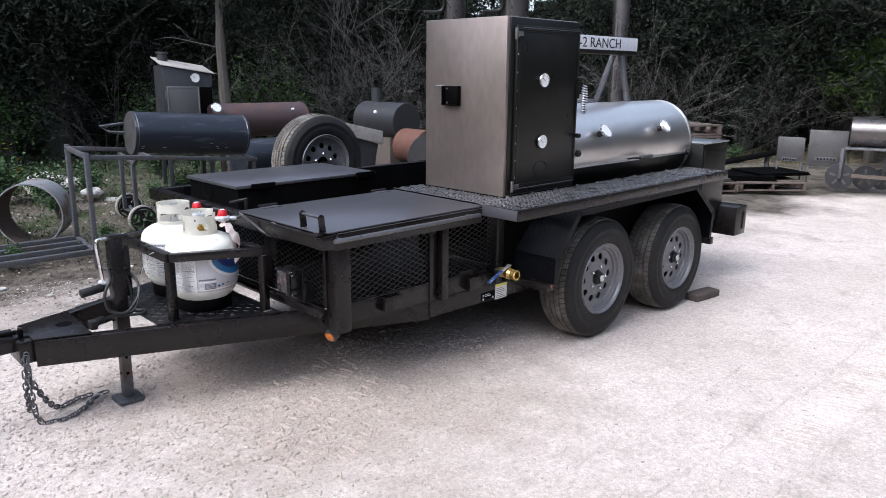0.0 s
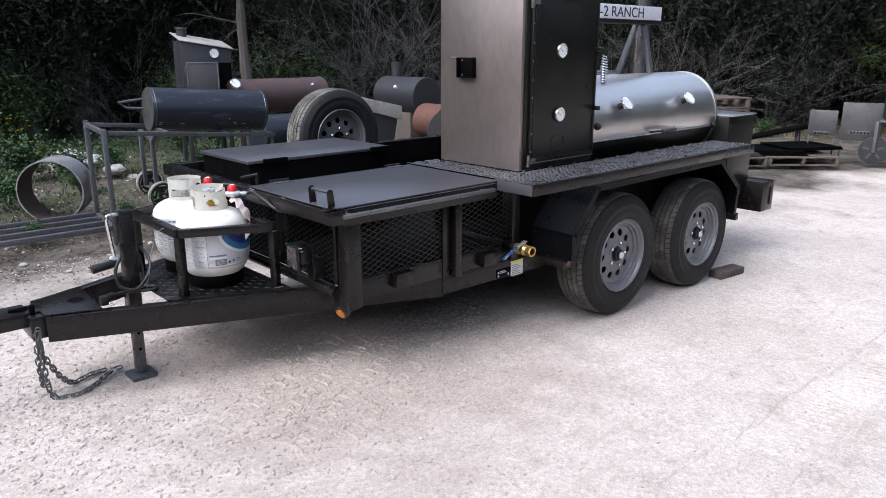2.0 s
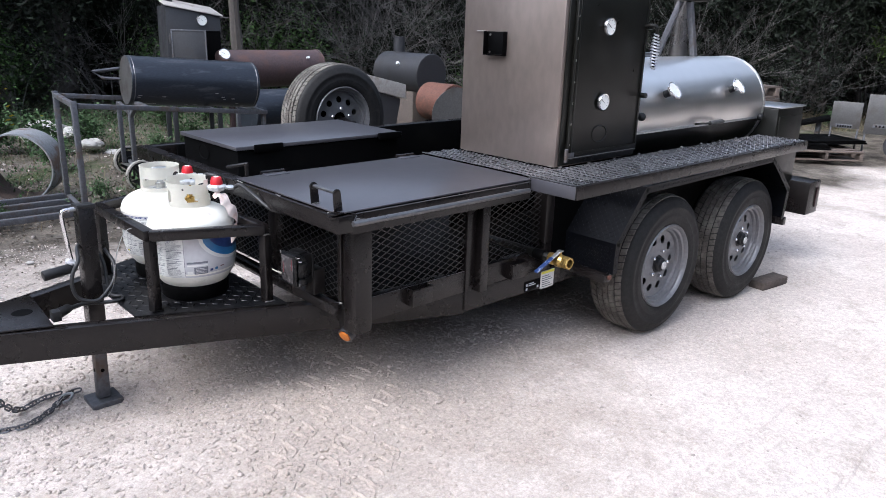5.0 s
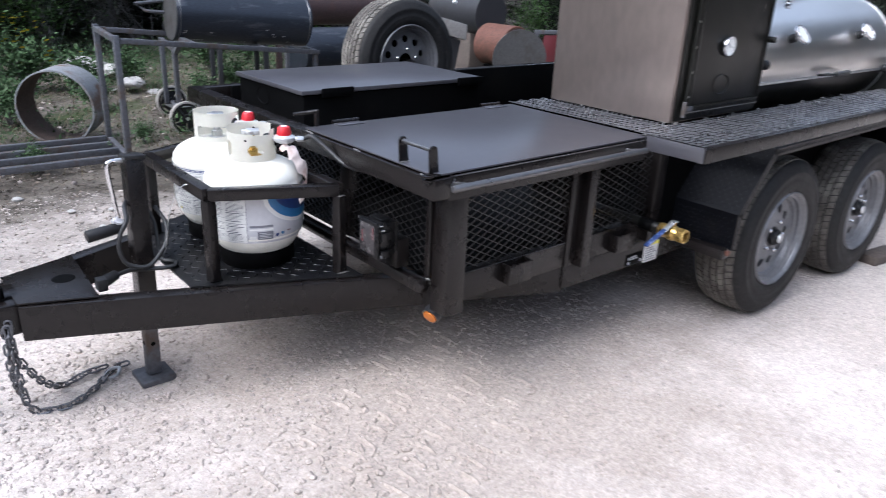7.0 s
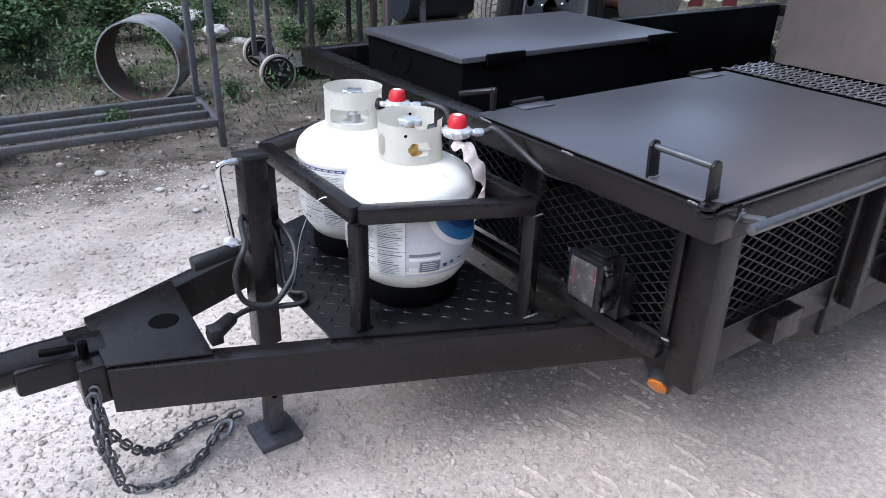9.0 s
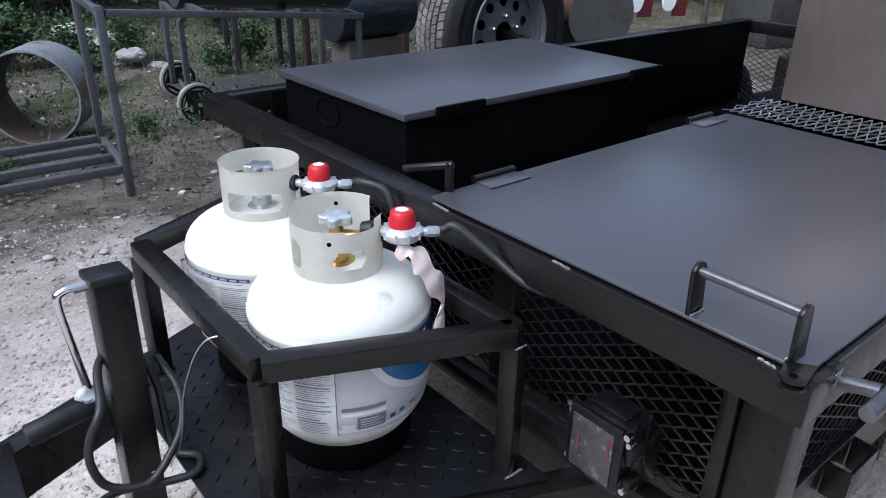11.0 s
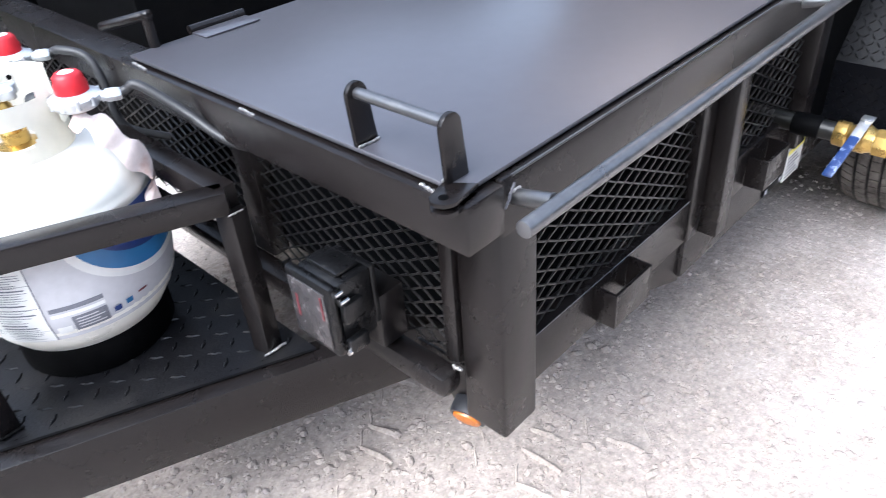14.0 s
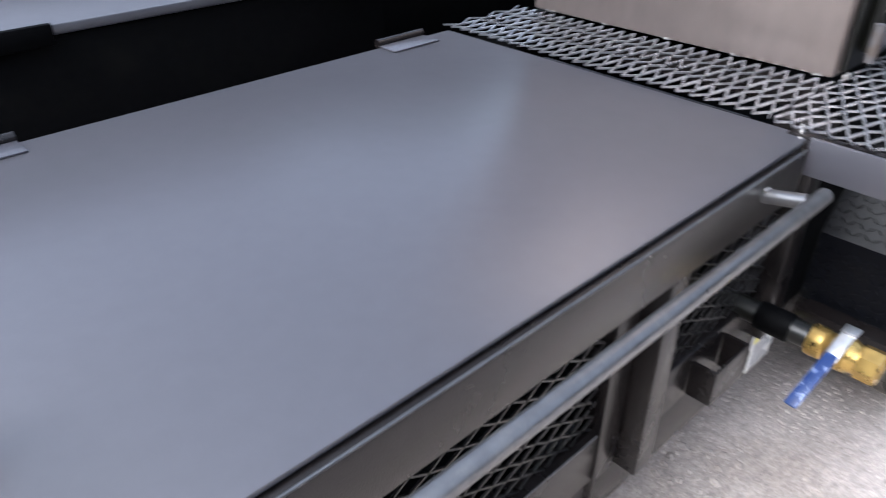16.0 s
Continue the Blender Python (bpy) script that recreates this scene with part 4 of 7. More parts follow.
bm = boxed(3.088, 3.185, YS - 0.004, YS + 0.002, 0.306, 0.393, 0.001)
sticker = part("sticker", bm, label_pale, trailer, "white printed sticker with a yellow top edge")
part("sticker_band", boxed(3.088, 3.185, YS - 0.0048, YS - 0.0041, 0.38, 0.393, 0), yellow_print, sticker, "yellow printed band")
for k in range(6):
    part("print_line", boxed(3.095, 3.095 + 0.085 * (0.9 - 0.3 * ((k * 7) % 3) / 2), YS - 0.0048, YS - 0.0041, 0.314 + k * 0.0105, 0.318 + k * 0.0105, 0), label_ink, sticker)
bm = boxed(2.972, 3.084, YS - 0.003, YS + 0.002, 0.318, 0.366, 0.001)
decal = part("decal", bm, dull_black, trailer, "small black decal with pale marks")
for x, z, w in ((2.98, 0.322, 0.012), (2.98, 0.342, 0.012), (2.998, 0.35, 0.04), (2.998, 0.341, 0.05), (3.06, 0.322, 0.012)):
    part("print_line", boxed(x, x + w, YS - 0.0036, YS - 0.0031, z, z + 0.012 if w < 0.02 else z + 0.005, 0), label_paper, decal)

# grab bar along the near side
bm = bmesh.new()
rod(bm, (1.90, 2.562, 0.85), (2.815, 2.562, 0.85), 0.0105, 20, None, 0.002)
grab = part("grab_bar", bm, bar_steel, trailer, "satin steel grab bar along the side")
for x in (1.965, 2.785):
    part("bar_stub", rod(bmesh.new(), (x, 2.571, 0.848), (x, 2.625, 0.836), 0.01, 14), bar_steel, grab)
    part("weld_bead", weld(bmesh.new(), (x - 0.006, 2.622, 0.846), (x + 0.006, 2.622, 0.846), 0.004, 9), bare_weld, grab)

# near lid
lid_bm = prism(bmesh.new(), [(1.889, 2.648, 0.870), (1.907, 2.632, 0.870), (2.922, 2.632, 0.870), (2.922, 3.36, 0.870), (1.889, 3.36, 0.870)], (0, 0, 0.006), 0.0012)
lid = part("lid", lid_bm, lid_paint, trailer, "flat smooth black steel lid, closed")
for z in (0.8712, 0.8595):
    bm = bmesh.new()
    pts = [(1.89, 2.662)] + [(1.87 + 0.017 * math.cos(radians(a)), 2.64 + 0.017 * math.sin(radians(a))) for a in range(130, 291, 20)] + [(1.912, 2.63)]
    prism(bm, [(x, y, z) for x, y in pts[::-1]], (0, 0, 0.0055), 0.001)
    tab = part("lock_tab", bm, black_paint, lid, "rounded steel lock tab with a hole")
    # black disc on the tab stands for its shaded hole
    part("tab_hole", rod(bmesh.new(), (1.867, 2.639, z + 0.0056), (1.867, 2.639, z + 0.0062), 0.0055, 18), dull_black, tab)
for y in (2.652, 2.803):
    bm = bmesh.new()
    pts = [(1.888, y, 0.8765), (1.922, y, 0.8765)] + [(1.899 + 0.0155 * math.cos(radians(a)), y, 0.94 + 0.0155 * math.sin(radians(a))) for a in range(0, 181, 20)]
    prism(bm, pts, (0, 0.0065 if y < 2.7 else -0.0065, 0), 0.001)
    up = part("handle_upright", bm, black_paint, lid)
    s = 1 if y < 2.7 else -1
    part("weld_bead", weld(bmesh.new(), (1.89, y + 0.009 * s, 0.878), (1.921, y + 0.009 * s, 0.878), 0.0035, 5), bare_weld, lid)
part("lid_handle", rod(bmesh.new(), (1.899, 2.655, 0.942), (1.899, 2.80, 0.942), 0.007, 16), bar_steel, lid, "satin steel handle rod")
for x in (2.06, 2.80):
    hinge = part("hinge", rod(bmesh.new(), (x - 0.055, 3.367, 0.882), (x + 0.055, 3.367, 0.882), 0.008, 12), black_paint, lid)
    bm = boxed(x - 0.055, x + 0.055, 3.315, 3.36, 0.8765, 0.8795, 0.001)
    part("hinge_leaf", bm, lid_paint, hinge)
bm = bmesh.new()
rod(bm, (1.935, 3.36, 0.86), (1.935, 3.36, 0.934), 0.009, 12, None, 0.002)
rod(bm, (1.938, 3.352, 0.93), (1.893, 3.45, 0.905), 0.0085, 12, None, 0.003)
part("lid_stop", bm, black_paint, trailer)

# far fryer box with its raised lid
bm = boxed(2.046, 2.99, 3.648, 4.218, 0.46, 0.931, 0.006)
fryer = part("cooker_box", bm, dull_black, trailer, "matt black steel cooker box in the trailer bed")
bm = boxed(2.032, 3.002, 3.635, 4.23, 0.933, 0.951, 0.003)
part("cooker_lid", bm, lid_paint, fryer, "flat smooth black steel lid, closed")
for x in (2.12, 2.84):
    part("hinge", boxed(x, x + 0.15, 3.622, 3.634, 0.92, 0.956, 0.003), dull_black, fryer)
bm = bmesh.new()
lathe(bm, [(0.043, -0.002), (0.05, 0.002), (0.046, 0.003), (0.043, 0.001)], 40, pose(2.045, 3.99, 0.88, 0, -90, 0) @ Matrix.Diagonal((0.75, 1.2, 1, 1)))
part("badge_ring", bm, dull_black, fryer, "raised oval badge")

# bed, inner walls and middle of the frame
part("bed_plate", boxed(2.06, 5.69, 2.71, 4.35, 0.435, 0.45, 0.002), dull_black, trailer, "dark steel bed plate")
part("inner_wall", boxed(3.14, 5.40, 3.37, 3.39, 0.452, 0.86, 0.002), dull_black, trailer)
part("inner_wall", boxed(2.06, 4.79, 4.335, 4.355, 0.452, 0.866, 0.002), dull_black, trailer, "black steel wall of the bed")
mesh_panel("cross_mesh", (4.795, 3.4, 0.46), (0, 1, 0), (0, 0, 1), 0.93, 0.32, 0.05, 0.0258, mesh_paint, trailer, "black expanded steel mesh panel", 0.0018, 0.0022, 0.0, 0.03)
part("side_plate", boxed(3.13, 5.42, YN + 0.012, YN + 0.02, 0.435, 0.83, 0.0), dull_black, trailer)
part("side_beam", boxed(1.99, 5.7, YF - 0.05, YF, 0.32, 0.43, 0.004), black_paint, trailer)

# walk deck of grating beside the pit
part("deck_edge", boxed(2.90, 5.27, 2.378, 2.384, 0.828, 0.882, 0.001), black_paint, trailer, "black angle iron deck edge")
# lighter lid paint here puts the light on the front face into colour
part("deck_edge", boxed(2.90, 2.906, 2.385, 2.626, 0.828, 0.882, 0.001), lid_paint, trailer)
part("deck_edge", boxed(5.264, 5.27, 2.385, 2.70, 0.832, 0.885, 0.001), black_paint, trailer)
for x in (2.907, 5.243):
    part("deck_edge", boxed(x, x + 0.02, 2.385, 2.66, 0.874, 0.8795, 0.001), black_paint, trailer)
part("deck_edge", boxed(2.928, 5.242, 2.385, 2.41, 0.874, 0.8795, 0.001), black_paint, trailer)
for x in (3.3, 3.9, 4.5):
    part("deck_bearer", boxed(x, x + 0.04, 2.39, 2.66, 0.835, 0.868, 0.002), black_paint, trailer)
mesh_panel("deck_grating", (2.912, 2.4, 0.883), (1, 0, 0), (0, 1, 0), 2.34, 0.295, 0.057, 0.025, grate_paint, trailer, "worn raised steel deck grating", 0.0017, 0.0026, 0.0, 0.012, 0.8)
mesh_panel("deck_grating", (2.924, 2.697, 0.881), (1, 0, 0), (0, 1, 0), 0.226, 0.68, 0.057, 0.025, grate_paint, trailer, "worn raised steel deck grating", 0.0017, 0.0026, 0.0, 0.012, 0.8)
part("deck_bearer", boxed(2.926, 2.945, 2.70, 3.37, 0.82, 0.868, 0.002), dull_black, trailer)
part("deck_bearer", boxed(3.13, 3.16, 2.70, 3.37, 0.83, 0.872, 0.002), black_paint, trailer)
# blue black steel puts the sky's reflection into the sheet's colour
part("under_sheet", boxed(2.948, 3.06, 2.78, 3.22, 0.82, 0.824, 0.0), mill_steel, trailer, "smooth sheet under the grating, blue for the sky's sheen")
bm = bmesh.new()
for k in range(5):
    weld(bm, (3.152, 2.72 + k * 0.14, 0.889), (3.152, 2.735 + k * 0.14, 0.889), 0.006, k)
for k in range(9):
    weld(bm, (3.17 + k * 0.22, 2.688, 0.889), (3.185 + k * 0.22, 2.688, 0.889), 0.008, k)
weld(bm, (2.905, 2.64, 0.874), (2.93, 2.65, 0.884), 0.006, 3)
part("weld_bead", bm, bare_weld, trailer)

# fender over the wheels
OUT = [(3.24, 0.428), (3.243, 0.575), (3.45, 0.815), (4.83, 0.825), (5.13, 0.6), (5.11, 0.40)]
fender = None
for (x0, z0), (x1, z1) in zip(OUT, OUT[1:]):
    bm = bmesh.new()
    d = Vector((x1 - x0, 0, z1 - z0))
    nrm = Vector((-d.z, 0, d.x)).normalized()
    prism(bm, [(x0, 2.39, z0), (x1, 2.39, z1), (x1, YN + 0.01, z1), (x0, YN + 0.01, z0)], tuple(-0.004 * nrm))
    L = d.length
    if x0 < 3.4:
        u = d.normalized()
        m = Matrix((u, Vector((0, 1, 0)), u.cross(Vector((0, 1, 0))))).transposed().to_4x4()
        if (m.to_3x3() @ Vector((0, 0, 1))).dot(nrm) < 0:
            m = Matrix((u, Vector((0, -1, 0)), u.cross(Vector((0, -1, 0))))).transposed().to_4x4()
            m.translation = Vector((x0, YN, z0)) + nrm * 0.0005
        else:
            m.translation = Vector((x0, 2.39, z0)) + nrm * 0.0005
        lozenges(bm, lambda x, y: 0.01 < x < L - 0.01 and 0.012 < y < 0.285, 0, L, 0, 0.3, m, 0.024, 0.017, 0.0045, 0.0018)
    seg = part("fender" if fender is None else "fender_panel", bm, plate_paint, fender or trailer, "black tread plate fender" if fender is None else "", smooth=0)
    fender = fender or seg
    bm = bmesh.new()
    inn = -0.032 * nrm
    prism(bm, [(x0, 2.386, z0), (x1, 2.386, z1), (x1 + inn.x, 2.386, z1 + inn.z), (x0 + inn.x, 2.386, z0 + inn.z)], (0, 0.005, 0))
    lozenges(bm, lambda x, y: True, 0.02, L - 0.02, 0.015, 0.018, Matrix(((d.x / L, inn.x / 0.032, 0, x0), (0, 0, -1, 2.3855), (d.z / L, inn.z / 0.032, 0, z0), (0, 0, 0, 1))), 0.03, 0.02, 0.006, 0.0015)
    part("fender_lip", bm, plate_paint, fender, smooth=0)
part("fender_skirt", boxed(3.195, 3.25, 2.4, YN, 0.39, 0.43, 0.004), black_paint, trailer)
part("marker_light", boxed(3.22, 3.24, 2.388, 2.4, 0.405, 0.425, 0.003), rust_orange, trailer, "small dull amber marker light")
part("rear_bumper", boxed(5.70, 5.89, 2.47, 4.6, 0.315, 0.545, 0.006), black_paint, trailer, "deep black box section rear bumper")
part("tail_light", boxed(5.82, 5.87, 2.462, 2.469, 0.36, 0.5, 0.003), tail_red, trailer, "dark red tail light")
part("fender_bracket", boxed(5.10, 5.14, 2.38, 2.62, 0.36, 0.41, 0.003), black_paint, trailer)

# battery box and lower front light
bb = part("battery_box", boxed(1.848, 1.91, 2.837, 2.929, 0.558, 0.674, 0.008), box_plastic, trailer, "black plastic breakaway battery box with a clear face")
part("box_face", boxed(1.832, 1.847, 2.834, 2.934, 0.556, 0.679, 0.006), box_plastic, bb)
part("box_ridge", boxed(1.86, 1.9, 2.85, 2.918, 0.675, 0.682, 0.003), box_plastic, bb)
part("box_ridge", boxed(1.911, 1.922, 2.842, 2.924, 0.565, 0.668, 0.003), box_plastic, bb)
part("box_window", boxed(1.8295, 1.832, 2.845, 2.924, 0.568, 0.667, 0.001), grey_glass, bb, "cloudy clear plastic window with red print")
for y, z, w in ((2.908, 0.60, 0.004), (2.85, 0.62, 0.004)):
    part("print_line", boxed(1.8288, 1.8293, y, y + w, z, z + 0.04, 0), red_print, bb)
for y in (2.828, 2.938):
    for z in (0.565, 0.655, 0.672):
        part("screw", rod(bmesh.new(), (1.848 if z > 0.66 else 1.856, y, z), (1.836 if z > 0.66 else 1.842, y, z), 0.0055, 12), chrome, bb)
    part("strap_lug", boxed(1.845, 1.88, y - 0.006, y + 0.006, 0.615, 0.648, 0.003), box_plastic, bb)
    part("strap_lug", boxed(1.845, 1.88, y - 0.006, y + 0.006, 0.56, 0.585, 0.003), box_plastic, bb)
part("box_bracket", boxed(1.924, 1.975, 2.85, 2.915, 0.50, 0.6, 0.003), black_paint, bb)
bm = bmesh.new()
prism(bm, [(2.016, 2.88, 0.44), (2.016, 2.742, 0.44), (2.016, 2.742, 0.33), (2.016, 2.79, 0.33)], (0.006, 0, 0), 0.001)
part("light_bracket", bm, black_paint, trailer)
bm = bmesh.new()
lm = pose(2.012, 2.764, 0.342, 0, -114, 14)
lathe(bm, [(0.0, 0.022), (0.02, 0.021), (0.034, 0.017), (0.037, 0.008), (0.037, 0.0)], 32, lm @ Matrix.Diagonal((0.66, 0.72, 0.9, 1)))
part("marker_light", bm, amber, trailer, "oval amber marker light")
bm = bmesh.new()
lathe(bm, [(0.038, 0.013), (0.044, 0.012), (0.046, 0.0), (0.046, -0.02), (0.0, -0.022)], 32, lm @ Matrix.Diagonal((0.66, 0.72, 0.9, 1)))
part("light_grommet", bm, grey_paint, trailer, "dull grey light ring")

# drain pipe with a brass valve
bm = bmesh.new()
rod(bm, (3.003, 3.0, 0.511), (3.003, 2.56, 0.511), 0.021, 18, None, 0.002)
drain = part("drain_pipe", bm, oiled_steel, trailer, "black drain pipe with a brass ball valve")
part("pipe_coupling", rod(bmesh.new(), (3.003, 2.66, 0.511), (3.003, 2.6, 0.511), 0.0255, 18, None, 0.003), dull_black, drain)
bm = bmesh.new()
lathe(bm, [(0.021, 0.0), (0.027, 0.0), (0.028, 0.004), (0.028, 0.024), (0.024, 0.028), (0.026, 0.036), (0.031, 0.045), (0.031, 0.062), (0.026, 0.072), (0.024, 0.08)], 24, along("-y", (3.003, 2.57, 0.511)))
lathe(bm, [(0.024, 0.078), (0.029, 0.08), (0.0295, 0.085), (0.0295, 0.108), (0.027, 0.112), (0.021, 0.112), (0.02, 0.08)], 8, along("-y", (3.003, 2.57, 0.511)))
valve = part("brass_valve", bm, brass, drain, "brass ball valve body", smooth=25)
part("valve_stem", rod(bmesh.new(), (3.003, 2.516, 0.536), (3.003, 2.516, 0.556), 0.009, 12), brass, valve)
bm = bmesh.new()
box(bm, 2.991, 3.015, 2.504, 2.528, 0.554, 0.559, 0.0012)
bar(bm, (3.0, 2.516, 0.557), (2.945, 2.521, 0.528), 0.022, 0.0035, 0.001)
lever = part("valve_lever", bm, zinc, valve)
bm = bmesh.new()
bar(bm, (2.955, 2.52, 0.533), (2.857, 2.531, 0.482), 0.021, 0.008, 0.003)
part("lever_sleeve", bm, blue_vinyl, lever, "scuffed blue vinyl lever sleeve")


# ---- the barbecue pit on the trailer ----
def gauge(parent, place, axis_m, r=0.042, plain=False):
    bm = bmesh.new()
    lathe(bm, [(0.012, -0.03), (0.012, 0.0), (r * 0.9, 0.001), (r, 0.004), (r, 0.014), (r * 0.96, 0.017), (r * 0.88, 0.0165), (r * 0.86, 0.013)], 36, axis_m)
    g = part("thermometer", bm, chrome, parent, "round chrome rimmed thermometer with a white dial")
    bm = bmesh.new()
    lathe(bm, [(0.0, 0.0135), (r * 0.87, 0.0135)], 36, axis_m)
    part("dial", bm, gauge_face, g)
    if plain:
        return g
    bm = bmesh.new()
    box(bm, -0.0015, 0.0015, -0.006, r * 0.65, 0.0142, 0.0150, 0, axis_m @ pose(0, 0, 0, 0, 0, 55))
    part("needle", bm, sign_ink, g)
    bm = bmesh.new()
    for k in range(10):
        a = radians(215 - k * 28)
        box(bm, r * 0.66, r * 0.79, -0.0012, 0.0012, 0.0141, 0.0147, 0, axis_m @ pose(0, 0, 0, 0, 0, math.degrees(a)))
    part("dial_marks", bm, sign_ink, g)
    return g


cab = in_world(thing("smoker_cabinet", (3.48, 3.015, 0.885), "tall brown gunmetal smoker cabinet with a black door", "smoker"))
body = part("body", boxed(3.148, 3.785, 2.70, 3.33, 0.887, 1.855, 0.006), bronze_paint, cab, "brown gunmetal sheet steel body")
part("door_surround", boxed(3.168, 3.787, 2.690, 2.699, 0.895, 1.85, 0.003), oiled_steel, cab, "black steel door surround")
door = part("door", boxed(3.2, 3.768, 2.668, 2.689, 0.922, 1.81, 0.005), oiled_steel, cab, "closed black steel door")
bm = bmesh.new()
part("door_seam", boxed(3.2, 3.762, 2.665, 2.6675, 0.928, 0.933, 0.001), bare_weld, door, "bright worn seam")
part("door_seam", boxed(3.24, 3.755, 2.665, 2.6675, 1.796, 1.8, 0.001), raw_tube, door)
for a in ((3.212, 3.756, 0.945, 0.957), (3.212, 3.756, 1.778, 1.79), (3.212, 3.224, 0.9575, 1.7775), (3.744, 3.756, 0.9575, 1.7775)):
    part("door_border", boxed(a[0], a[1], 2.6635, 2.6675, a[2], a[3], 0.0015), oiled_steel, door)
for k in range(9):
    part("weld_bead", weld(bmesh.new(), (3.206, 2.667, 0.99 + k * 0.095), (3.206, 2.667, 0.997 + k * 0.095), 0.0035, k), bare_weld, door)
gauge(door, None, along("-y", (3.423, 2.664, 1.522)), 0.041)
gauge(door, None, along("-y", (3.425, 2.664, 1.181)), 0.041)
bm = bmesh.new()
lathe(bm, [(0.046, 0.0), (0.052, 0.003), (0.049, 0.0045), (0.046, 0.001)], 44, along("-y", (3.43, 2.668, 1.03)) @ Matrix.Diagonal((1.2, 0.8, 1, 1)))
part("badge_ring", bm, oiled_steel, door, "raised oval badge")
for z in (0.945, 1.765):
    bm = bmesh.new()
    rod(bm, (3.185, 2.665, z - 0.03), (3.185, 2.665, z + 0.03), 0.009, 12)
    box(bm, 3.19, 3.24, 2.66, 2.668, z - 0.012, z + 0.012, 0.002)
    part("hinge", bm, raw_tube, door, "steel door hinge")
# spring handle
bm = bmesh.new()
tube(bm, [(3.735, 2.668, 1.53), (3.735, 2.635, 1.535), (3.748, 2.615, 1.53), (3.752, 2.61, 1.49), (3.752, 2.61, 1.33)], 0.0075, 10, smooth=5)
handle = part("door_handle", bm, oiled_steel, door)
coil = []
for k in range(12 * 11 + 1):
    a = 2 * math.pi * k / 11
    t = k / (12 * 11)
    r = 0.009 + 0.011 * math.sin(math.pi * t)
    coil.append((3.752 + r * math.cos(a), 2.61 + r * math.sin(a), 1.50 - 0.17 * t))
part("spring_grip", tube(bmesh.new(), coil, 0.0036, 6), zinc, handle, "coiled steel spring grip")
for z in (1.20, 1.53):
    part("latch_knob", rod(bmesh.new(), (3.755, 2.668, z), (3.755, 2.63, z), 0.013, 12, None, 0.003), oiled_steel, door)
bm = bmesh.new()
for a in ((3.118, 3.159, 3.037, 3.041, 1.375, 1.486), (3.118, 3.159, 3.162, 3.166, 1.375, 1.486), (3.118, 3.159, 3.042, 3.161, 1.375, 1.379), (3.145, 3.15, 3.042, 3.161, 1.38, 1.485)):
    box(bm, *a, 0.001)
ub = part("utility_box", bm, dull_black, cab, "open black electrical box")
for y in (3.057, 3.144):
    for z in (1.39, 1.47):
        part("screw", rod(bmesh.new(), (3.145, y, z), (3.141, y, z), 0.005, 10), bare_weld, ub)
part("bracket_wire", rod(bmesh.new(), (3.14, 3.162, 1.484), (3.14, 3.232, 1.486), 0.003, 8), bare_weld, ub)
for x, y, r, h in ((3.29, 3.235, 0.062, 0.9), (3.50, 2.95, 0.08, 1.1)):
    bm = bmesh.new()
    lathe(bm, [(r + 0.012, 1.856), (r + 0.012, 1.864), (r, 1.865), (r, 1.855 + h), (r - 0.006, 1.855 + h), (r - 0.006, 1.9)], 30, pose(x, y, 0))
    st = part("exhaust_pipe", bm, stack_steel, cab, "dark steel exhaust stack")
    bm = bmesh.new()
    tube(bm, [(x - r - 0.01, y + 0.02, 2.0), (x - r - 0.01, y + 0.02, 1.93), (x - r - 0.03, y + 0.04, 1.905), (x - r - 0.10, y + 0.09, 1.90)], 0.012, 10, smooth=4)
    part("damper_rod", bm, oiled_steel, st)
part("lift_ring", tube(bmesh.new(), [(3.38 + 0.03 * math.cos(radians(a)), 3.1, 1.86 + 0.035 * math.sin(radians(a))) for a in range(0, 181, 20)], 0.006, 8), oiled_steel, cab)

pit = in_world(thing("barrel_smoker", (4.6, 3.02, 0.77), "long polished steel barrel smoker with a door seam, on the trailer", "smoker"))
DC, DR = Vector((0, 3.02, 1.062)), 0.298
bm = bmesh.new()
lathe(bm, [(0.0, 0.0), (DR - 0.006, 0.0), (DR, 0.006), (DR, 1.514), (DR - 0.006, 1.52), (0.0, 1.52)], 96, along("x", (3.815, DC.y, DC.z)))
# the shell's black colour holds the shade that falls below the door
barrel = part("barrel", bm, oiled_steel, pit, "barrel shell, black for the shade below its door")
def on_drum(x, z, lift=0.0):
    """A place on the near side of the barrel at that height, and its outward way."""
    s = (z - DC.z) / DR
    w = Vector((0, -math.sqrt(1 - s * s), s))
    return Vector((x, DC.y, DC.z)) + w * (DR + lift), w
# door: a curved sheet over the near side
bm = bmesh.new()
a0, a1 = 193, 62
rings = []
for k in range(29):
    a = radians(a0 + (a1 - a0) * k / 28)
    w = Vector((0, math.cos(a), math.sin(a)))
    # angles: 180 points at the near side, 90 straight up
    rings.append([bm.verts.new(Vector((x, DC.y, DC.z)) + w * r) for x, r in ((3.82, DR + 0.0), (3.82, DR + 0.006), (5.311, DR + 0.006), (5.311, DR + 0.0))])
for a, b in zip(rings, rings[1:]):
    for j in range(3):
        bm.faces.new((a[j], b[j], b[j + 1], a[j + 1]))
bm.faces.new(rings[0])
bm.faces.new(rings[-1][::-1])
bmesh.ops.recalc_face_normals(bm, faces=list(bm.faces))
pdoor = part("barrel_door", bm, gloss_black, pit, "curved polished steel door, closed", smooth=25)
p, w = on_drum(3.87, 0.995, 0.003)
bm = bmesh.new()
box(bm, 3.84, 5.29, p.y - 0.007, p.y, 0.985, 0.999, 0.001)
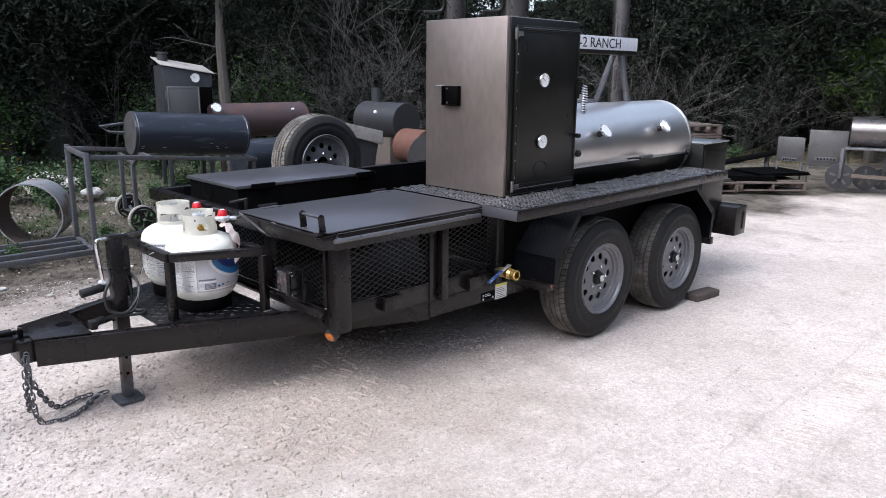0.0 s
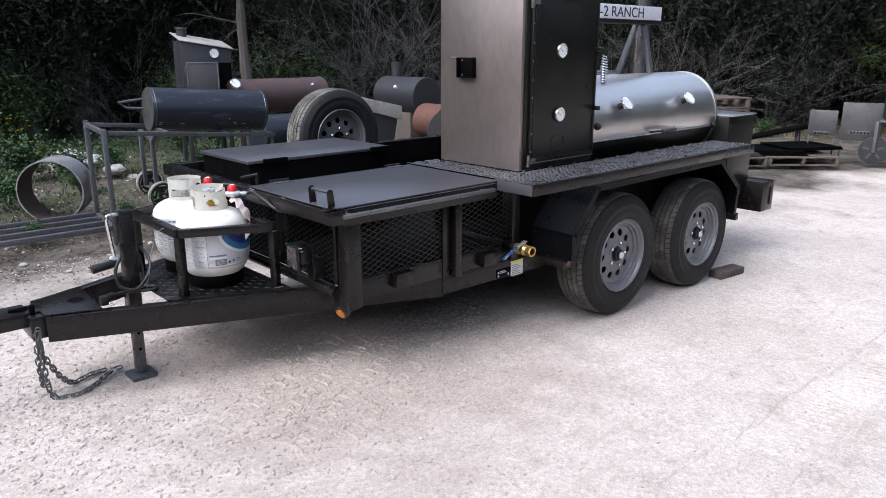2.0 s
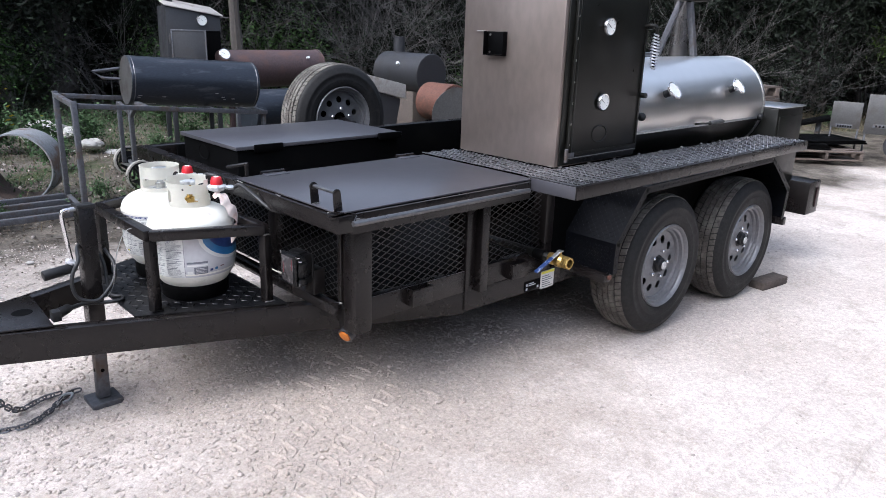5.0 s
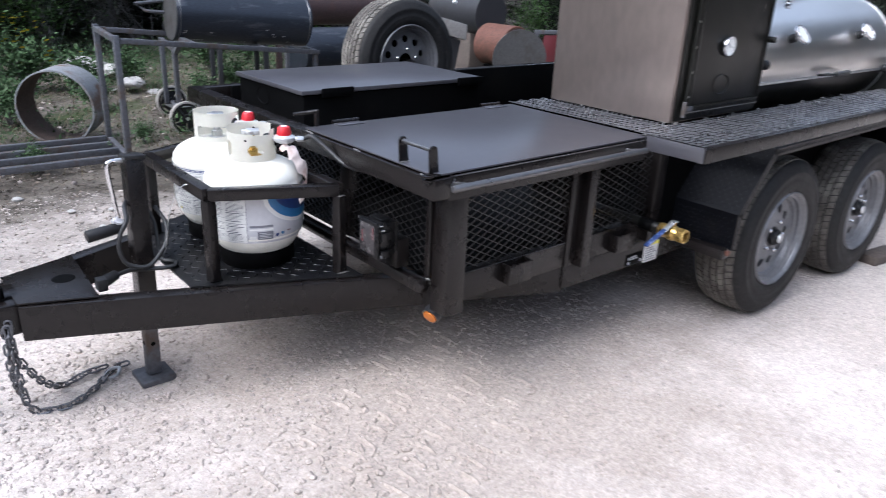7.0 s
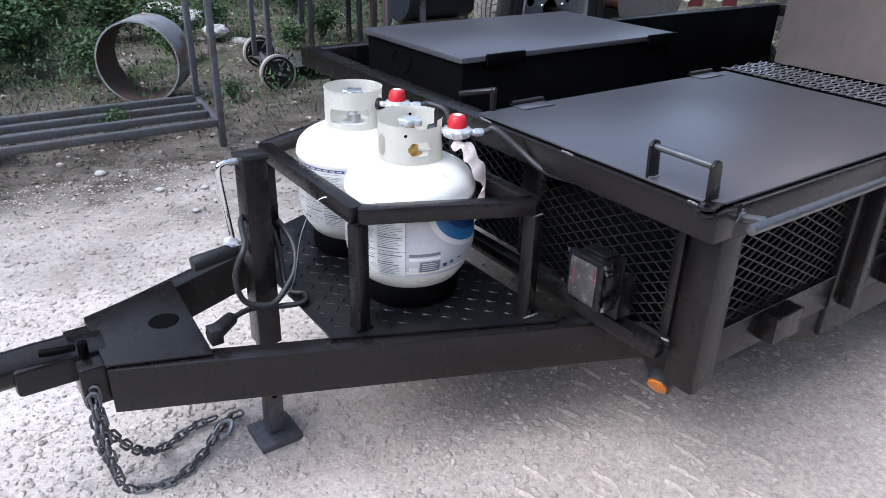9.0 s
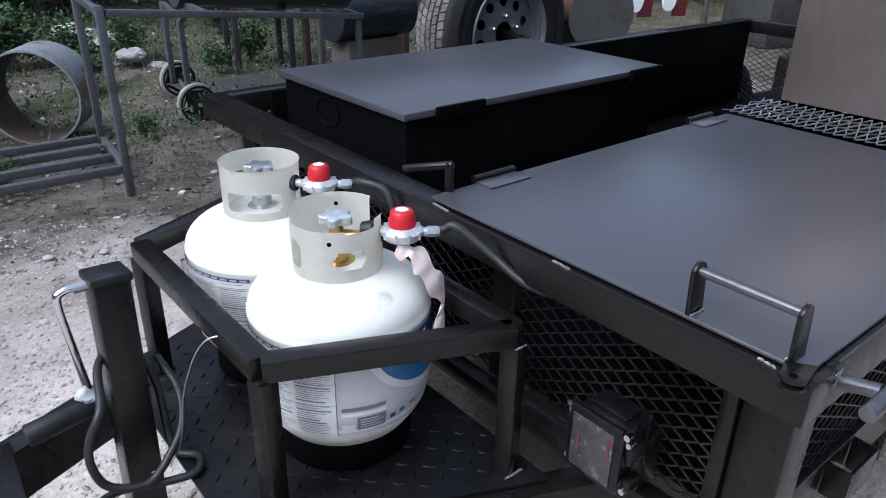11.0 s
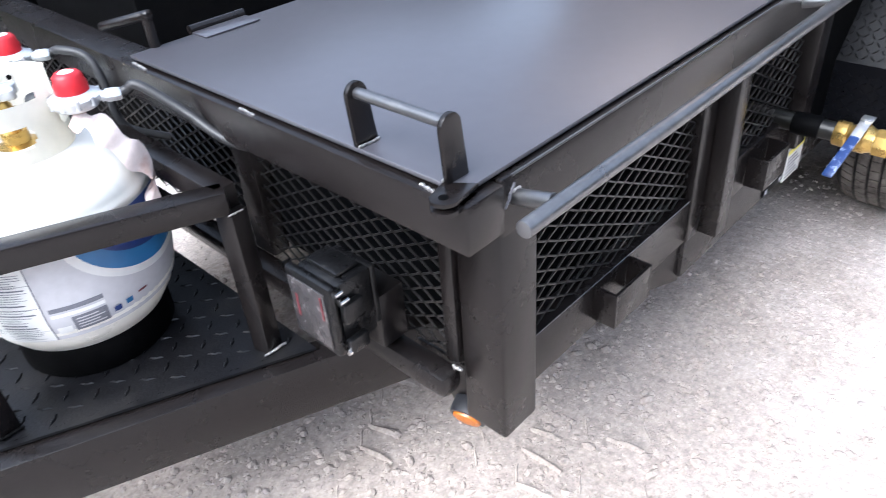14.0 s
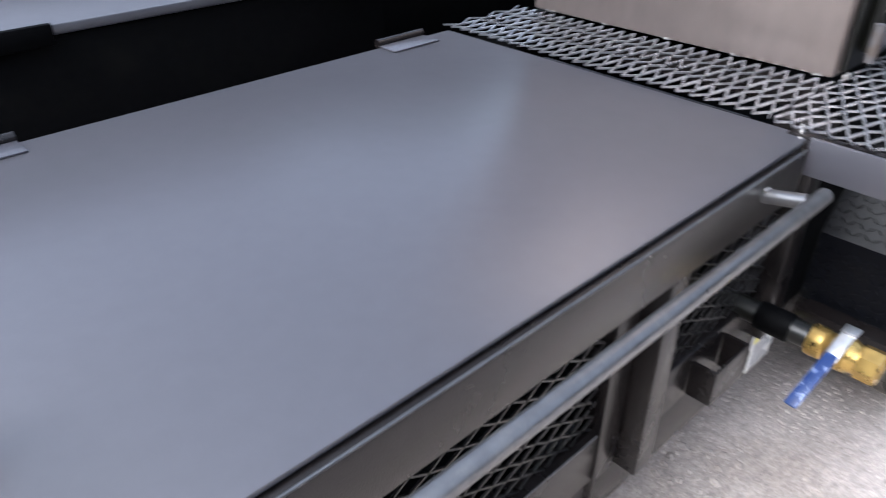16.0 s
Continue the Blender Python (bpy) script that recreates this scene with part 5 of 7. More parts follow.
part("door_strip", bm, zinc, pdoor, "bright worn steel door strip")
bm = bmesh.new()
lathe(bm, [(DR + 0.001, 0.0), (DR + 0.009, 0.001), (DR + 0.009, 0.022), (DR + 0.001, 0.023)], 96, along("x", (5.312, DC.y, DC.z)))
part("end_band", bm, gloss_black, pit)
for x in (4.12, 4.87):
    p, w = on_drum(x, 1.18)
    m, _ = frame_of(p, p + w)
    bm = bmesh.new()
    lathe(bm, [(0.02, 0.0), (0.02, 0.035), (0.012, 0.04), (0.012, 0.052)], 18, m)
    st = part("gauge_stem", bm, soft_black, pdoor)
    gauge(pdoor, None, m @ pose(0, 0, 0.055, -14, 0, 0), 0.05, True)
bm = bmesh.new()
p, w = on_drum(4.46, 1.0)
tube(bm, [p, p + Vector((0, -0.05, 0.01)), p + Vector((0.03, -0.075, 0.012)), p + Vector((0.2, -0.075, 0.012)), p + Vector((0.22, -0.05, 0.01)), on_drum(4.68, 1.0)[0]], 0.006, 8, smooth=3)
dh = part("door_handle", bm, oiled_steel, pdoor)
bm = bmesh.new()
rod(bm, p + Vector((0.04, -0.075, 0.012)), p + Vector((0.19, -0.075, 0.012)), 0.014, 14, None, 0.005)
part("handle_grip", bm, galvanised, dh, "pale metal handle grip")
for x in (3.85, 5.28):
    p, w = on_drum(x, 1.08 if x < 4 else 1.0)
    bm = bmesh.new()
    bmesh.ops.create_uvsphere(bm, u_segments=12, v_segments=8, radius=0.022, matrix=Matrix.Translation(p + w * 0.02))
    part("latch_knob", bm, soft_black, pit)
bm = bmesh.new()
lathe(bm, [(0.068, 1.30), (0.066, 1.34), (0.062, 1.36), (0.062, 2.6), (0.056, 2.6), (0.056, 1.6)], 28, pose(5.08, 3.24, 0))
stack = part("exhaust_pipe", bm, stack_steel, pit, "tall steel exhaust stack")
part("damper_rod", rod(bmesh.new(), (5.165, 3.24, 1.86), (5.165, 3.24, 2.3), 0.012, 10), stack_steel, stack)
bm = bmesh.new()
box(bm, 4.28, 4.6, 3.1, 3.22, 1.365, 1.385, 0.004)
rod(bm, (4.42, 3.1, 1.385), (4.42, 3.1, 1.42), 0.015, 12)
part("top_vent", bm, drum_steel, pit)
# name board over the barrel
SX0, SX1, SY, SZ0, SZ1 = 3.95, 4.945, 3.0, 1.722, 1.812
board = part("sign_board", boxed(SX0, SX1, SY, SY + 0.035, SZ0, SZ1, 0.003), sign_white, pit, "white metal name board with black stencil letters")
part("board_underside", boxed(SX0, SX1, SY - 0.004, SY + 0.08, SZ0 - 0.028, SZ0 - 0.001, 0.002), oiled_steel, board)
for s, e in (((4.76, SY + 0.02, SZ0 - 0.03), (4.89, SY + 0.02, 1.357)), ((4.76, SY + 0.08, SZ0 - 0.03), (4.73, SY + 0.2, 1.33)), ((4.06, SY + 0.02, SZ0 - 0.03), (3.99, SY + 0.02, 1.357))):
    part("sign_leg", bar(bmesh.new(), s, e, 0.034, 0.034, 0.003), sign_white if e[0] > 4.9 else raw_tube, board, "steel sign leg")


def words(text, x, y, z, size, mat, parent, label, width=0.85):
    cu = bpy.data.curves.new("letters", "FONT")
    cu.body, cu.size, cu.extrude = text, size, 0.001
    tmp = bpy.data.objects.new("letters", cu)
    me = bpy.data.meshes.new_from_object(tmp)
    bpy.data.objects.remove(tmp)
    me.transform(pose(x, y, z, 90, 0, 0) @ Matrix.Diagonal((width, 1, 1, 1)))
    root = parent
    while root.parent is not None:
        root = root.parent
    if root.name in IN_WORLD:
        me.transform(IN_WORLD[root.name])
    whole = bmesh.new()
    whole.from_mesh(me)
    bmesh.ops.remove_doubles(whole, verts=list(whole.verts), dist=0.00001)
    whole.verts.index_update()
    left = set(whole.verts)
    while left:
        todo, island = [left.pop()], set()
        while todo:
            v = todo.pop()
            island.add(v)
            for e in v.link_edges:
                o = e.other_vert(v)
                if o in left:
                    left.discard(o)
                    todo.append(o)
        one = whole.copy()
        one.verts.ensure_lookup_table()
        keep = {v.index for v in island}
        bmesh.ops.delete(one, geom=[v for v in one.verts if v.index not in keep], context="VERTS")
        m2 = bpy.data.meshes.new("letter")
        one.to_mesh(m2)
        one.free()
        m2.materials.append(mat)
        ob = new("letter", m2)
        ob.parent = parent
        ob["label"] = label


words("N-2 RANCH", 4.135, SY - 0.0015, SZ0 + 0.014, 0.092, sign_ink, board, "black stencil letters", 1.2)

fire = in_world(thing("firebox", (5.6, 3.02, 0.45), "square black steel firebox at the end of the barrel smoker", "firebox"))
part("body", boxed(5.342, 5.735, 2.62, 3.45, 0.435, 1.05, 0.006), oiled_steel, fire)
part("lid", boxed(5.342, 5.745, 2.61, 3.46, 1.052, 1.062, 0.002), drum_steel, fire, "bright edged steel top")
part("lid_edge", boxed(5.345, 5.742, 2.6055, 2.6095, 1.053, 1.0605, 0.0008), zinc, fire, "thin bright strip along the firebox top")
part("door_edge", boxed(5.36, 5.725, 2.612, 2.619, 0.52, 1.0, 0.002), oiled_steel, fire)

# ---- gas tanks ----
def gas_tank(name, place, heading):
    """A tank whose label edge faces local 12 degrees; the collar is cut for the valve and for lifting."""
    t = thing(name, place, "white steel propane tank with a printed label in a rack", "gas tank", "gas tanks in the rack", heading=heading)
    bm = bmesh.new()
    R, DOME = 0.165, 0.077
    prof = [(0.0, 0.028), (0.06, 0.03), (0.1, 0.042), (0.13, 0.062), (0.149, 0.09), (0.161, 0.118), (R, 0.15), (R, 0.285), (R + 0.0022, 0.289), (R + 0.0022, 0.296), (R, 0.299)]
    for k in range(1, 17):
        a = radians(90 * k / 16)
        prof.append((R * math.cos(a) ** 0.95 if k < 16 else 0.0, 0.299 + DOME * math.sin(a)))
    lathe(bm, prof, 64)
    body = part("tank_body", bm, tank_white, t, "cream white enamel body")
    bm = bmesh.new()
    lathe(bm, [(0.11, 0.064), (0.126, 0.06), (0.13, 0.05), (0.13, 0.004), (0.127, 0.0), (0.119, 0.0), (0.115, 0.004), (0.11, 0.04)], 48)
    part("foot_ring", bm, dull_black, t, "black foot ring")
    near = name == "propane_tank"
    bm = bmesh.new()
    n, zs = 120, [0.352 + 0.0055 * k for k in range(23)]
    grid = []
    for z in zs:
        rr = 0.08 + (0.0018 if z > 0.468 else 0)
        grid.append([bm.verts.new((rr * math.cos(2 * math.pi * k / n), rr * math.sin(2 * math.pi * k / n), z)) for k in range(n)])

    def window(a, z, a0, a1, z0, z1, r=0.012):
        """Whether a place lies inside a rounded opening."""
        u = min(max(radians(a - (a0 + a1) / 2) * 0.08, -radians((a1 - a0) / 2) * 0.08 + r), radians((a1 - a0) / 2) * 0.08 - r)
        v = min(max(z, z0 + r), z1 - r) if z1 - z0 > 2 * r else (z0 + z1) / 2
        return math.hypot(radians(a - (a0 + a1) / 2) * 0.08 - u, z - v) < r

    for i in range(len(zs) - 1):
        for k in range(n):
            a, z = 360 * (k + 0.5) / n, (zs[i] + zs[i + 1]) / 2
            if near:
                gone = window(a, z, 7, 47, 0.391, 0.424, 0.016) or window(a, z, 84, 140, 0.402, 0.56, 0.012) or window(a, z, 296, 322, 0.386, 0.432, 0.012)
                gone = gone or (z > 0.458 and (20 < a < 62)) or (z > 0.463 and (300 < a or a <= 20))
            else:
                gone = window(a, z, 322, 404, 0.385, 0.424, 0.01) or window(a + 360 if a < 60 else a, z, 322, 404, 0.385, 0.424, 0.01) or window(a, z, 74, 110, 0.39, 0.456, 0.012) or window(a, z, 180, 250, 0.395, 0.43, 0.012)
            if not gone:
                bm.faces.new((grid[i][k], grid[i][(k + 1) % n], grid[i + 1][(k + 1) % n], grid[i + 1][k]))
    bmesh.ops.solidify(bm, geom=list(bm.faces), thickness=0.0035)
    bmesh.ops.delete(bm, geom=[v for v in bm.verts if not v.link_faces], context="VERTS")
    collar = part("collar", bm, tank_white, t, "white steel collar with cut openings", smooth=45)
    bm = bmesh.new()
    lathe(bm, [(0.0, 0.36), (0.034, 0.366), (0.034, 0.374), (0.02, 0.378), (0.02, 0.396), (0.013, 0.4), (0.013, 0.436), (0.01, 0.44), (0.01, 0.45)], 20)
    a = radians(79 if near else 60)
    rod(bm, (0, 0, 0.422), (0.06 * math.cos(a), 0.06 * math.sin(a), 0.424), 0.012, 14)
    valve = part("tank_valve", bm, brass if near else zinc, t, "tank valve")
    bm = bmesh.new()
    pts = []
    for k in range(50):
        a = 2 * math.pi * k / 50
        r = 0.027 + 0.005 * math.cos(5 * a)
        pts.append((r * math.cos(a), r * math.sin(a), 0.447))
    prism(bm, pts, (0, 0, 0.016), 0.003)
    part("handwheel", bm, die_cast if near else zinc, valve, "five lobed valve handwheel", smooth=50)
    if near:
        a = radians(2)
        for a, z in ((2, 0.441), (190, 0.452)):
            d = Vector((math.cos(radians(a)), math.sin(radians(a)), 0))
            c = d * (0.0803 if a < 90 else 0.0762) + Vector((0, 0, z))
            # small black disc painted on for the dark of the hole
            part("rivet_hole", rod(bmesh.new(), c, c + d * (0.0008 if a < 90 else -0.0008), 0.004, 12), dull_black, collar)

    def wrap(pname, a0, a1, z0, z1, mat, parent, lift, label="", steps=24, edge=None):
        z0, z1 = z0 + 0.018, z1 + 0.018
        bm = bmesh.new()
        lo, hi = [], []
        for k in range(steps + 1):
            f = k / steps
            a = radians(a0 + (a1 - a0) * f - 6)
            b0, b1 = (z0, z1) if edge is None else (edge(f)[0] + 0.018, edge(f)[1] + 0.018)
            def rad(z):
                low = R - 0.016 * max(0.0, (0.15 - z) / 0.06) ** 1.4 if z < 0.15 else R
                return low + lift + 0.0004 if z < 0.299 else R * max(0.2, math.cos(math.asin(min(1, (z - 0.299) / DOME)))) ** 0.95 + lift + 0.0004
            lo.append([bm.verts.new((rad(b0 + (b1 - b0) * q / 4) * math.cos(a), rad(b0 + (b1 - b0) * q / 4) * math.sin(a), b0 + (b1 - b0) * q / 4)) for q in range(5)])
        for c, d in zip(lo, lo[1:]):
            for q in range(4):
                bm.faces.new((c[q], d[q], d[q + 1], c[q + 1]))
        return part(pname, bm, mat, parent, label, smooth=60)

    # local +x faces the middle of the label
    lab = wrap("label", -75, 118, 0.09, 0.266, label_paper, t, 0.0026, "printed silver white label", 40)
    wrap("label_panel", -62, 12, 0.092, 0.256, label_pale, lab, 0.0032)
    wrap("label_band", -64, 10, 0.2575, 0.265, label_deep, lab, 0.0034)
    wrap("label_mark", -74, -66, 0.256, 0.263, label_orange, lab, 0.0034, steps=4)
    for a in range(-60, 8, 7):
        wrap("label_mark", a, a + 5, 0.2595, 0.263, label_paper, lab, 0.0039, steps=3)
    rng = random.Random(5)
    for z in (0.116, 0.162, 0.205, 0.24):
        wrap("panel_edge", -62, 12, z, z + 0.0007, label_ink, lab, 0.0036, steps=20)
    wrap("panel_edge", 12, 12.5, 0.092, 0.256, label_ink, lab, 0.0036, steps=2)
    for col0, col1 in ((-60, -38), (-36, -14), (-12, 10)):
        z = 0.098
        while z < 0.25:
            if rng.random() < 0.1:
                z += 0.004
            full = rng.uniform(0.55, 1.0)
            bold = rng.random() < 0.12
            wrap("print_line", col0, col0 + (col1 - col0) * full, z, z + (0.0026 if bold else 0.0011), label_ink, lab, 0.0037, steps=5)
            z += 0.0062 if bold else 0.0044
    wrap("label_panel", 15, 42, 0.148, 0.156, label_ink, lab, 0.0034)
    wrap("label_panel", 15, 42, 0.138, 0.144, label_pale, lab, 0.0034)
    wrap("label_panel", 24, 42, 0.104, 0.134, label_ink, lab, 0.0034)
    for k in range(4):
        wrap("print_line", 26, 40 - 3 * (k % 2), 0.109 + k * 0.006, 0.1115 + k * 0.006, label_paper, lab, 0.0039, steps=5)
    wrap("label_panel", 15, 22.5, 0.104, 0.118, label_pale, lab, 0.0034)
    wrap("label_mark", 45, 49, 0.112, 0.122, label_deep, lab, 0.0036, steps=4)
    wrap("label_mark", 52, 56, 0.115, 0.125, label_blue, lab, 0.0036, steps=4)
    wrap("label_mark", 60, 66, 0.123, 0.127, red_print, lab, 0.0036, steps=4)
    for a, mt in ((-40, red_print), (-37, yellow_print), (-34, label_deep)):
        wrap("label_mark", a, a + 3, 0.105, 0.113, mt, lab, 0.0039, steps=3)
    def sweep(f, deep, top=0.2655):
        """The round lower edge of the blue wave."""
        return (top - deep * math.sqrt(max(0.0, 1 - (1 - 1.6 * min(f, 0.72)) ** 2)), top + 0.0001)

    wrap("label_wave", 30, 118, 0, 0, label_pale, lab, 0.0034, "", 30, lambda f: sweep(f, 0.118))
    wrap("label_wave", 35, 118, 0, 0, label_blue, lab, 0.0037, "blue wave on the label", 30, lambda f: sweep(f, 0.106))
    wrap("label_wave", 44, 118, 0, 0, label_deep, lab, 0.004, "", 30, lambda f: sweep(f, 0.078))
    for k in range(3):
        wrap("label_mark", 66 + 4 * k, 69 + 4 * k, 0.236 + 0.004 * k, 0.25 + 0.004 * k, label_pale, lab, 0.0044, steps=3)
    return t


def regulator(name, base, end, label):
    """A die cast regulator with a red cap, its hose running off to the trailer."""
    t = in_world(thing(name, base, label, "regulator", "regulators on the tanks"))
    b = Vector(base)
    bm = bmesh.new()
    lathe(bm, [(0.0, -0.016), (0.016, -0.015), (0.03, -0.01), (0.034, -0.004), (0.037, 0.0), (0.037, 0.006), (0.034, 0.009), (0.026, 0.013), (0.018, 0.016), (0.018, 0.02)], 32, Matrix.Translation(b))
    rod(bm, b + Vector((-0.018, 0.024, 0)), b + Vector((-0.034, 0.046, -0.002)), 0.0085, 12)
    rod(bm, b + Vector((0.03, -0.02, 0)), b + Vector((0.05, -0.032, 0)), 0.008, 12)
    for k in range(10):
        a = 2 * math.pi * k / 10
        rod(bm, b + Vector((0.034 * math.cos(a), 0.034 * math.sin(a), -0.004)), b + Vector((0.034 * math.cos(a), 0.034 * math.sin(a), 0.009)), 0.0042, 8)
    part("regulator_body", bm, die_cast, t, "pale die cast body")
    bm = bmesh.new()
    lathe(bm, [(0.021, 0.012), (0.0235, 0.0135), (0.0235, 0.026), (0.0215, 0.03), (0.0205, 0.038), (0.0165, 0.0425), (0.0118, 0.0435)], 28, Matrix.Translation(b))
    cap = part("cap", bm, red_cap, t, "red plastic cap")
    bm = bmesh.new()
    lathe(bm, [(0.0, 0.0445), (0.008, 0.0445), (0.0115, 0.0428), (0.0115, 0.04)], 24, Matrix.Translation(b))
    part("cap_centre", bm, white_plastic, cap, "white cap centre")
    bm = bmesh.new()
    lathe(bm, [(0.006, 0), (0.016, 0.0), (0.017, 0.006), (0.014, 0.022), (0.006, 0.024)], 14, frame_of(b + Vector((-0.03, 0.04, -0.001)), b + Vector((-0.06, 0.08, -0.006)))[0])
    part("coupling_nut", bm, soft_black, t, "black coupling nut")
    s = b + Vector((0.05, -0.032, 0))
    part("hose", tube(bmesh.new(), [s, s + Vector((0.012, -0.007, 0.004))] + [Vector(p) for p in end], 0.0075, 10, smooth=6), hose_black, t, "black gas hose")
    bm = bmesh.new()
    lathe(bm, [(0.006, 0.0), (0.0105, 0.0), (0.0105, 0.016), (0.0085, 0.022)], 8, frame_of(b + Vector((0.036, -0.023, 0)), s)[0])
    part("hose_ferrule", bm, zinc, t, "plated hose end")
    return t


TANK1, TANK2 = (1.683, 3.366, 0.4265), (1.698, 3.686, 0.4265)
gas_tank("propane_tank", TANK1, 228)
gas_tank("propane_tank_behind", TANK2, 228).name = "propane_tank"
regulator("gas_regulator", (1.756, 3.271, 0.868), [(1.83, 3.215, 0.878), (1.862, 3.16, 0.838), (1.885, 3.09, 0.8), (1.93, 3.02, 0.785)], "red capped gas regulator with a taped black hose")
regulator("gas_regulator", (1.772, 3.572, 0.862), [(1.835, 3.51, 0.872), (1.858, 3.468, 0.862), (1.864, 3.445, 0.82), (1.868, 3.43, 0.74), (1.93, 3.4, 0.7)], "red capped gas regulator with a black hose")
# loose tape that hangs off the near regulator
bm = bmesh.new()
pts = smooth_line([(1.742, 3.262, 0.852), (1.756, 3.238, 0.838), (1.78, 3.222, 0.795), (1.81, 3.222, 0.743), (1.795, 3.214, 0.72), (1.79, 3.215, 0.66)], 7)
rows = []
for k, p in enumerate(pts):
    a = 0.5 + 0.5 * math.sin(k * 0.35)
    wide = 0.95 + 0.15 * math.sin(k * 0.8)
    w = Vector((0.016 * math.cos(a), 0.01 * math.sin(a), 0.006 * math.sin(k * 0.9) + 0.012)) * wide
    nrm = Vector((-0.3, -0.8, 0.4)).normalized() * (0.007 + 0.003 * math.sin(k * 1.3))
    rows.append([bm.verts.new(p + w), bm.verts.new(p + nrm), bm.verts.new(p - w), bm.verts.new(p - nrm)])
for a, b in zip(rows, rows[1:]):
    for j in range(4):
        bm.faces.new((a[j], a[(j + 1) % 4], b[(j + 1) % 4], b[j]))
bm.faces.new(rows[0][::-1])
bm.faces.new(rows[-1])
tape = part("warning_tape", bm, tape_pink, None, "", smooth=70)
tagged(tape, "crumpled pink and white tape hanging off the gas regulator", "tape")

# ---- spare wheel and wheel chock ----
spare = thing("spare_wheel", (3.3, 4.7, 0.89), "spare trailer wheel with a dusty tyre, hung on the far rail", "wheel")
wheel_parts(spare, "spare_wheel").scale = (1.03, 1.03, 1.03)
part("spare_bracket", bar(bmesh.new(), (3.33, 4.42, 0.82), (3.33, 4.72, 0.89), 0.05, 0.05, 0.004), black_paint, trailer)
chock = thing("timber_block", (5.13, 2.44, -0.07), "weathered dark timber block chocking the rear wheel", "timber block", heading=-8)
part("block", boxed(-0.11, 0.17, -0.06, 0.05, 0.0, 0.055, 0.008), block_wood, chock)


# ---- things behind the trailer ----
def cylinder_thing(bm, r, length, m, n=56, wall=0.0):
    if wall:
        return lathe(bm, [(r - wall, 0.0), (r, 0.0), (r, length), (r - wall, length), (r - wall, 0.0)], n, m)
    return lathe(bm, [(0, 0.0), (r - 0.006, 0.0), (r, 0.005), (r, length - 0.005), (r - 0.006, length), (0, length)], n, m)


cart = in_world(thing("tube_cart", (2.7, 6.4, 0), "raw steel square tube frame on black wheels", "cart"))
C1, C2, R1, R2 = Vector((2.075, 6.06, 0.9)), Vector((2.14, 6.70, 0.915)), Vector((3.74, 6.38, 0.73)), Vector((3.80, 7.0, 0.745))
for c in (C1, C2):
    part("post", bar(bmesh.new(), (c.x, c.y, 0.0), (c.x, c.y, c.z + 0.03), 0.037, 0.037, 0.004), raw_tube, cart)
for a, b in ((C1, R1), (C2, R2)):
    part("top_rail", bar(bmesh.new(), a + Vector((0.024, 0.004, -0.005)), b, 0.035, 0.035, 0.004), raw_tube, cart)
for f in (0.33, 0.68, 0.985):
    a, b = C1.lerp(R1, f), C2.lerp(R2, f)
    part("cross_rail", bar(bmesh.new(), a.lerp(b, 0.04), a.lerp(b, 0.96), 0.034, 0.034, 0.004), raw_tube, cart)
part("cross_rail", bar(bmesh.new(), C1.lerp(C2, 0.04), C1.lerp(C2, 0.96), 0.035, 0.035, 0.004), raw_tube, cart)
part("cross_rail", bar(bmesh.new(), (C1.x, C1.y + 0.024, 0.13), (C2.x, C2.y - 0.024, 0.13), 0.037, 0.037, 0.004), raw_tube, cart)
for y in (6.07, 6.28, 6.48, 6.68):
    part("bed_rail", bar(bmesh.new(), (0.2, y + 0.05, 0.14), (2.05 + 0.1 * (y - 6.07), y, 0.14), 0.042, 0.042, 0.004), raw_tube, cart)
for y in (6.12, 6.72):
    part("bed_leg", bar(bmesh.new(), (0.3, y, 0.0), (0.3, y, 0.114), 0.042, 0.042, 0.004), raw_tube, cart)
for x, y in ((2.84, 7.13), (3.0, 7.86)):
    part("post", bar(bmesh.new(), (x, y, 0.13), (x, y, 0.72), 0.037, 0.037, 0.004), raw_tube, cart)
part("cross_rail", bar(bmesh.new(), (2.84, 7.155, 0.70), (3.0, 7.835, 0.70), 0.034, 0.034, 0.004), raw_tube, cart)
part("brace", bar(bmesh.new(), C2.lerp(R2, 0.4) - Vector((0, 0, 0.02)), (2.84, 7.11, 0.68), 0.034, 0.034, 0.004), raw_tube, cart)
part("post", bar(bmesh.new(), (3.72, 6.40, 0.0), (3.72, 6.40, 0.74), 0.034, 0.034, 0.004), raw_tube, cart)
part("post", bar(bmesh.new(), (3.78, 6.98, 0.0), (3.78, 6.98, 0.75), 0.034, 0.034, 0.004), raw_tube, cart)
part("shelf", boxed(2.95, 3.7, 7.25, 7.8, 0.13, 0.135, 0), galvanised, cart)


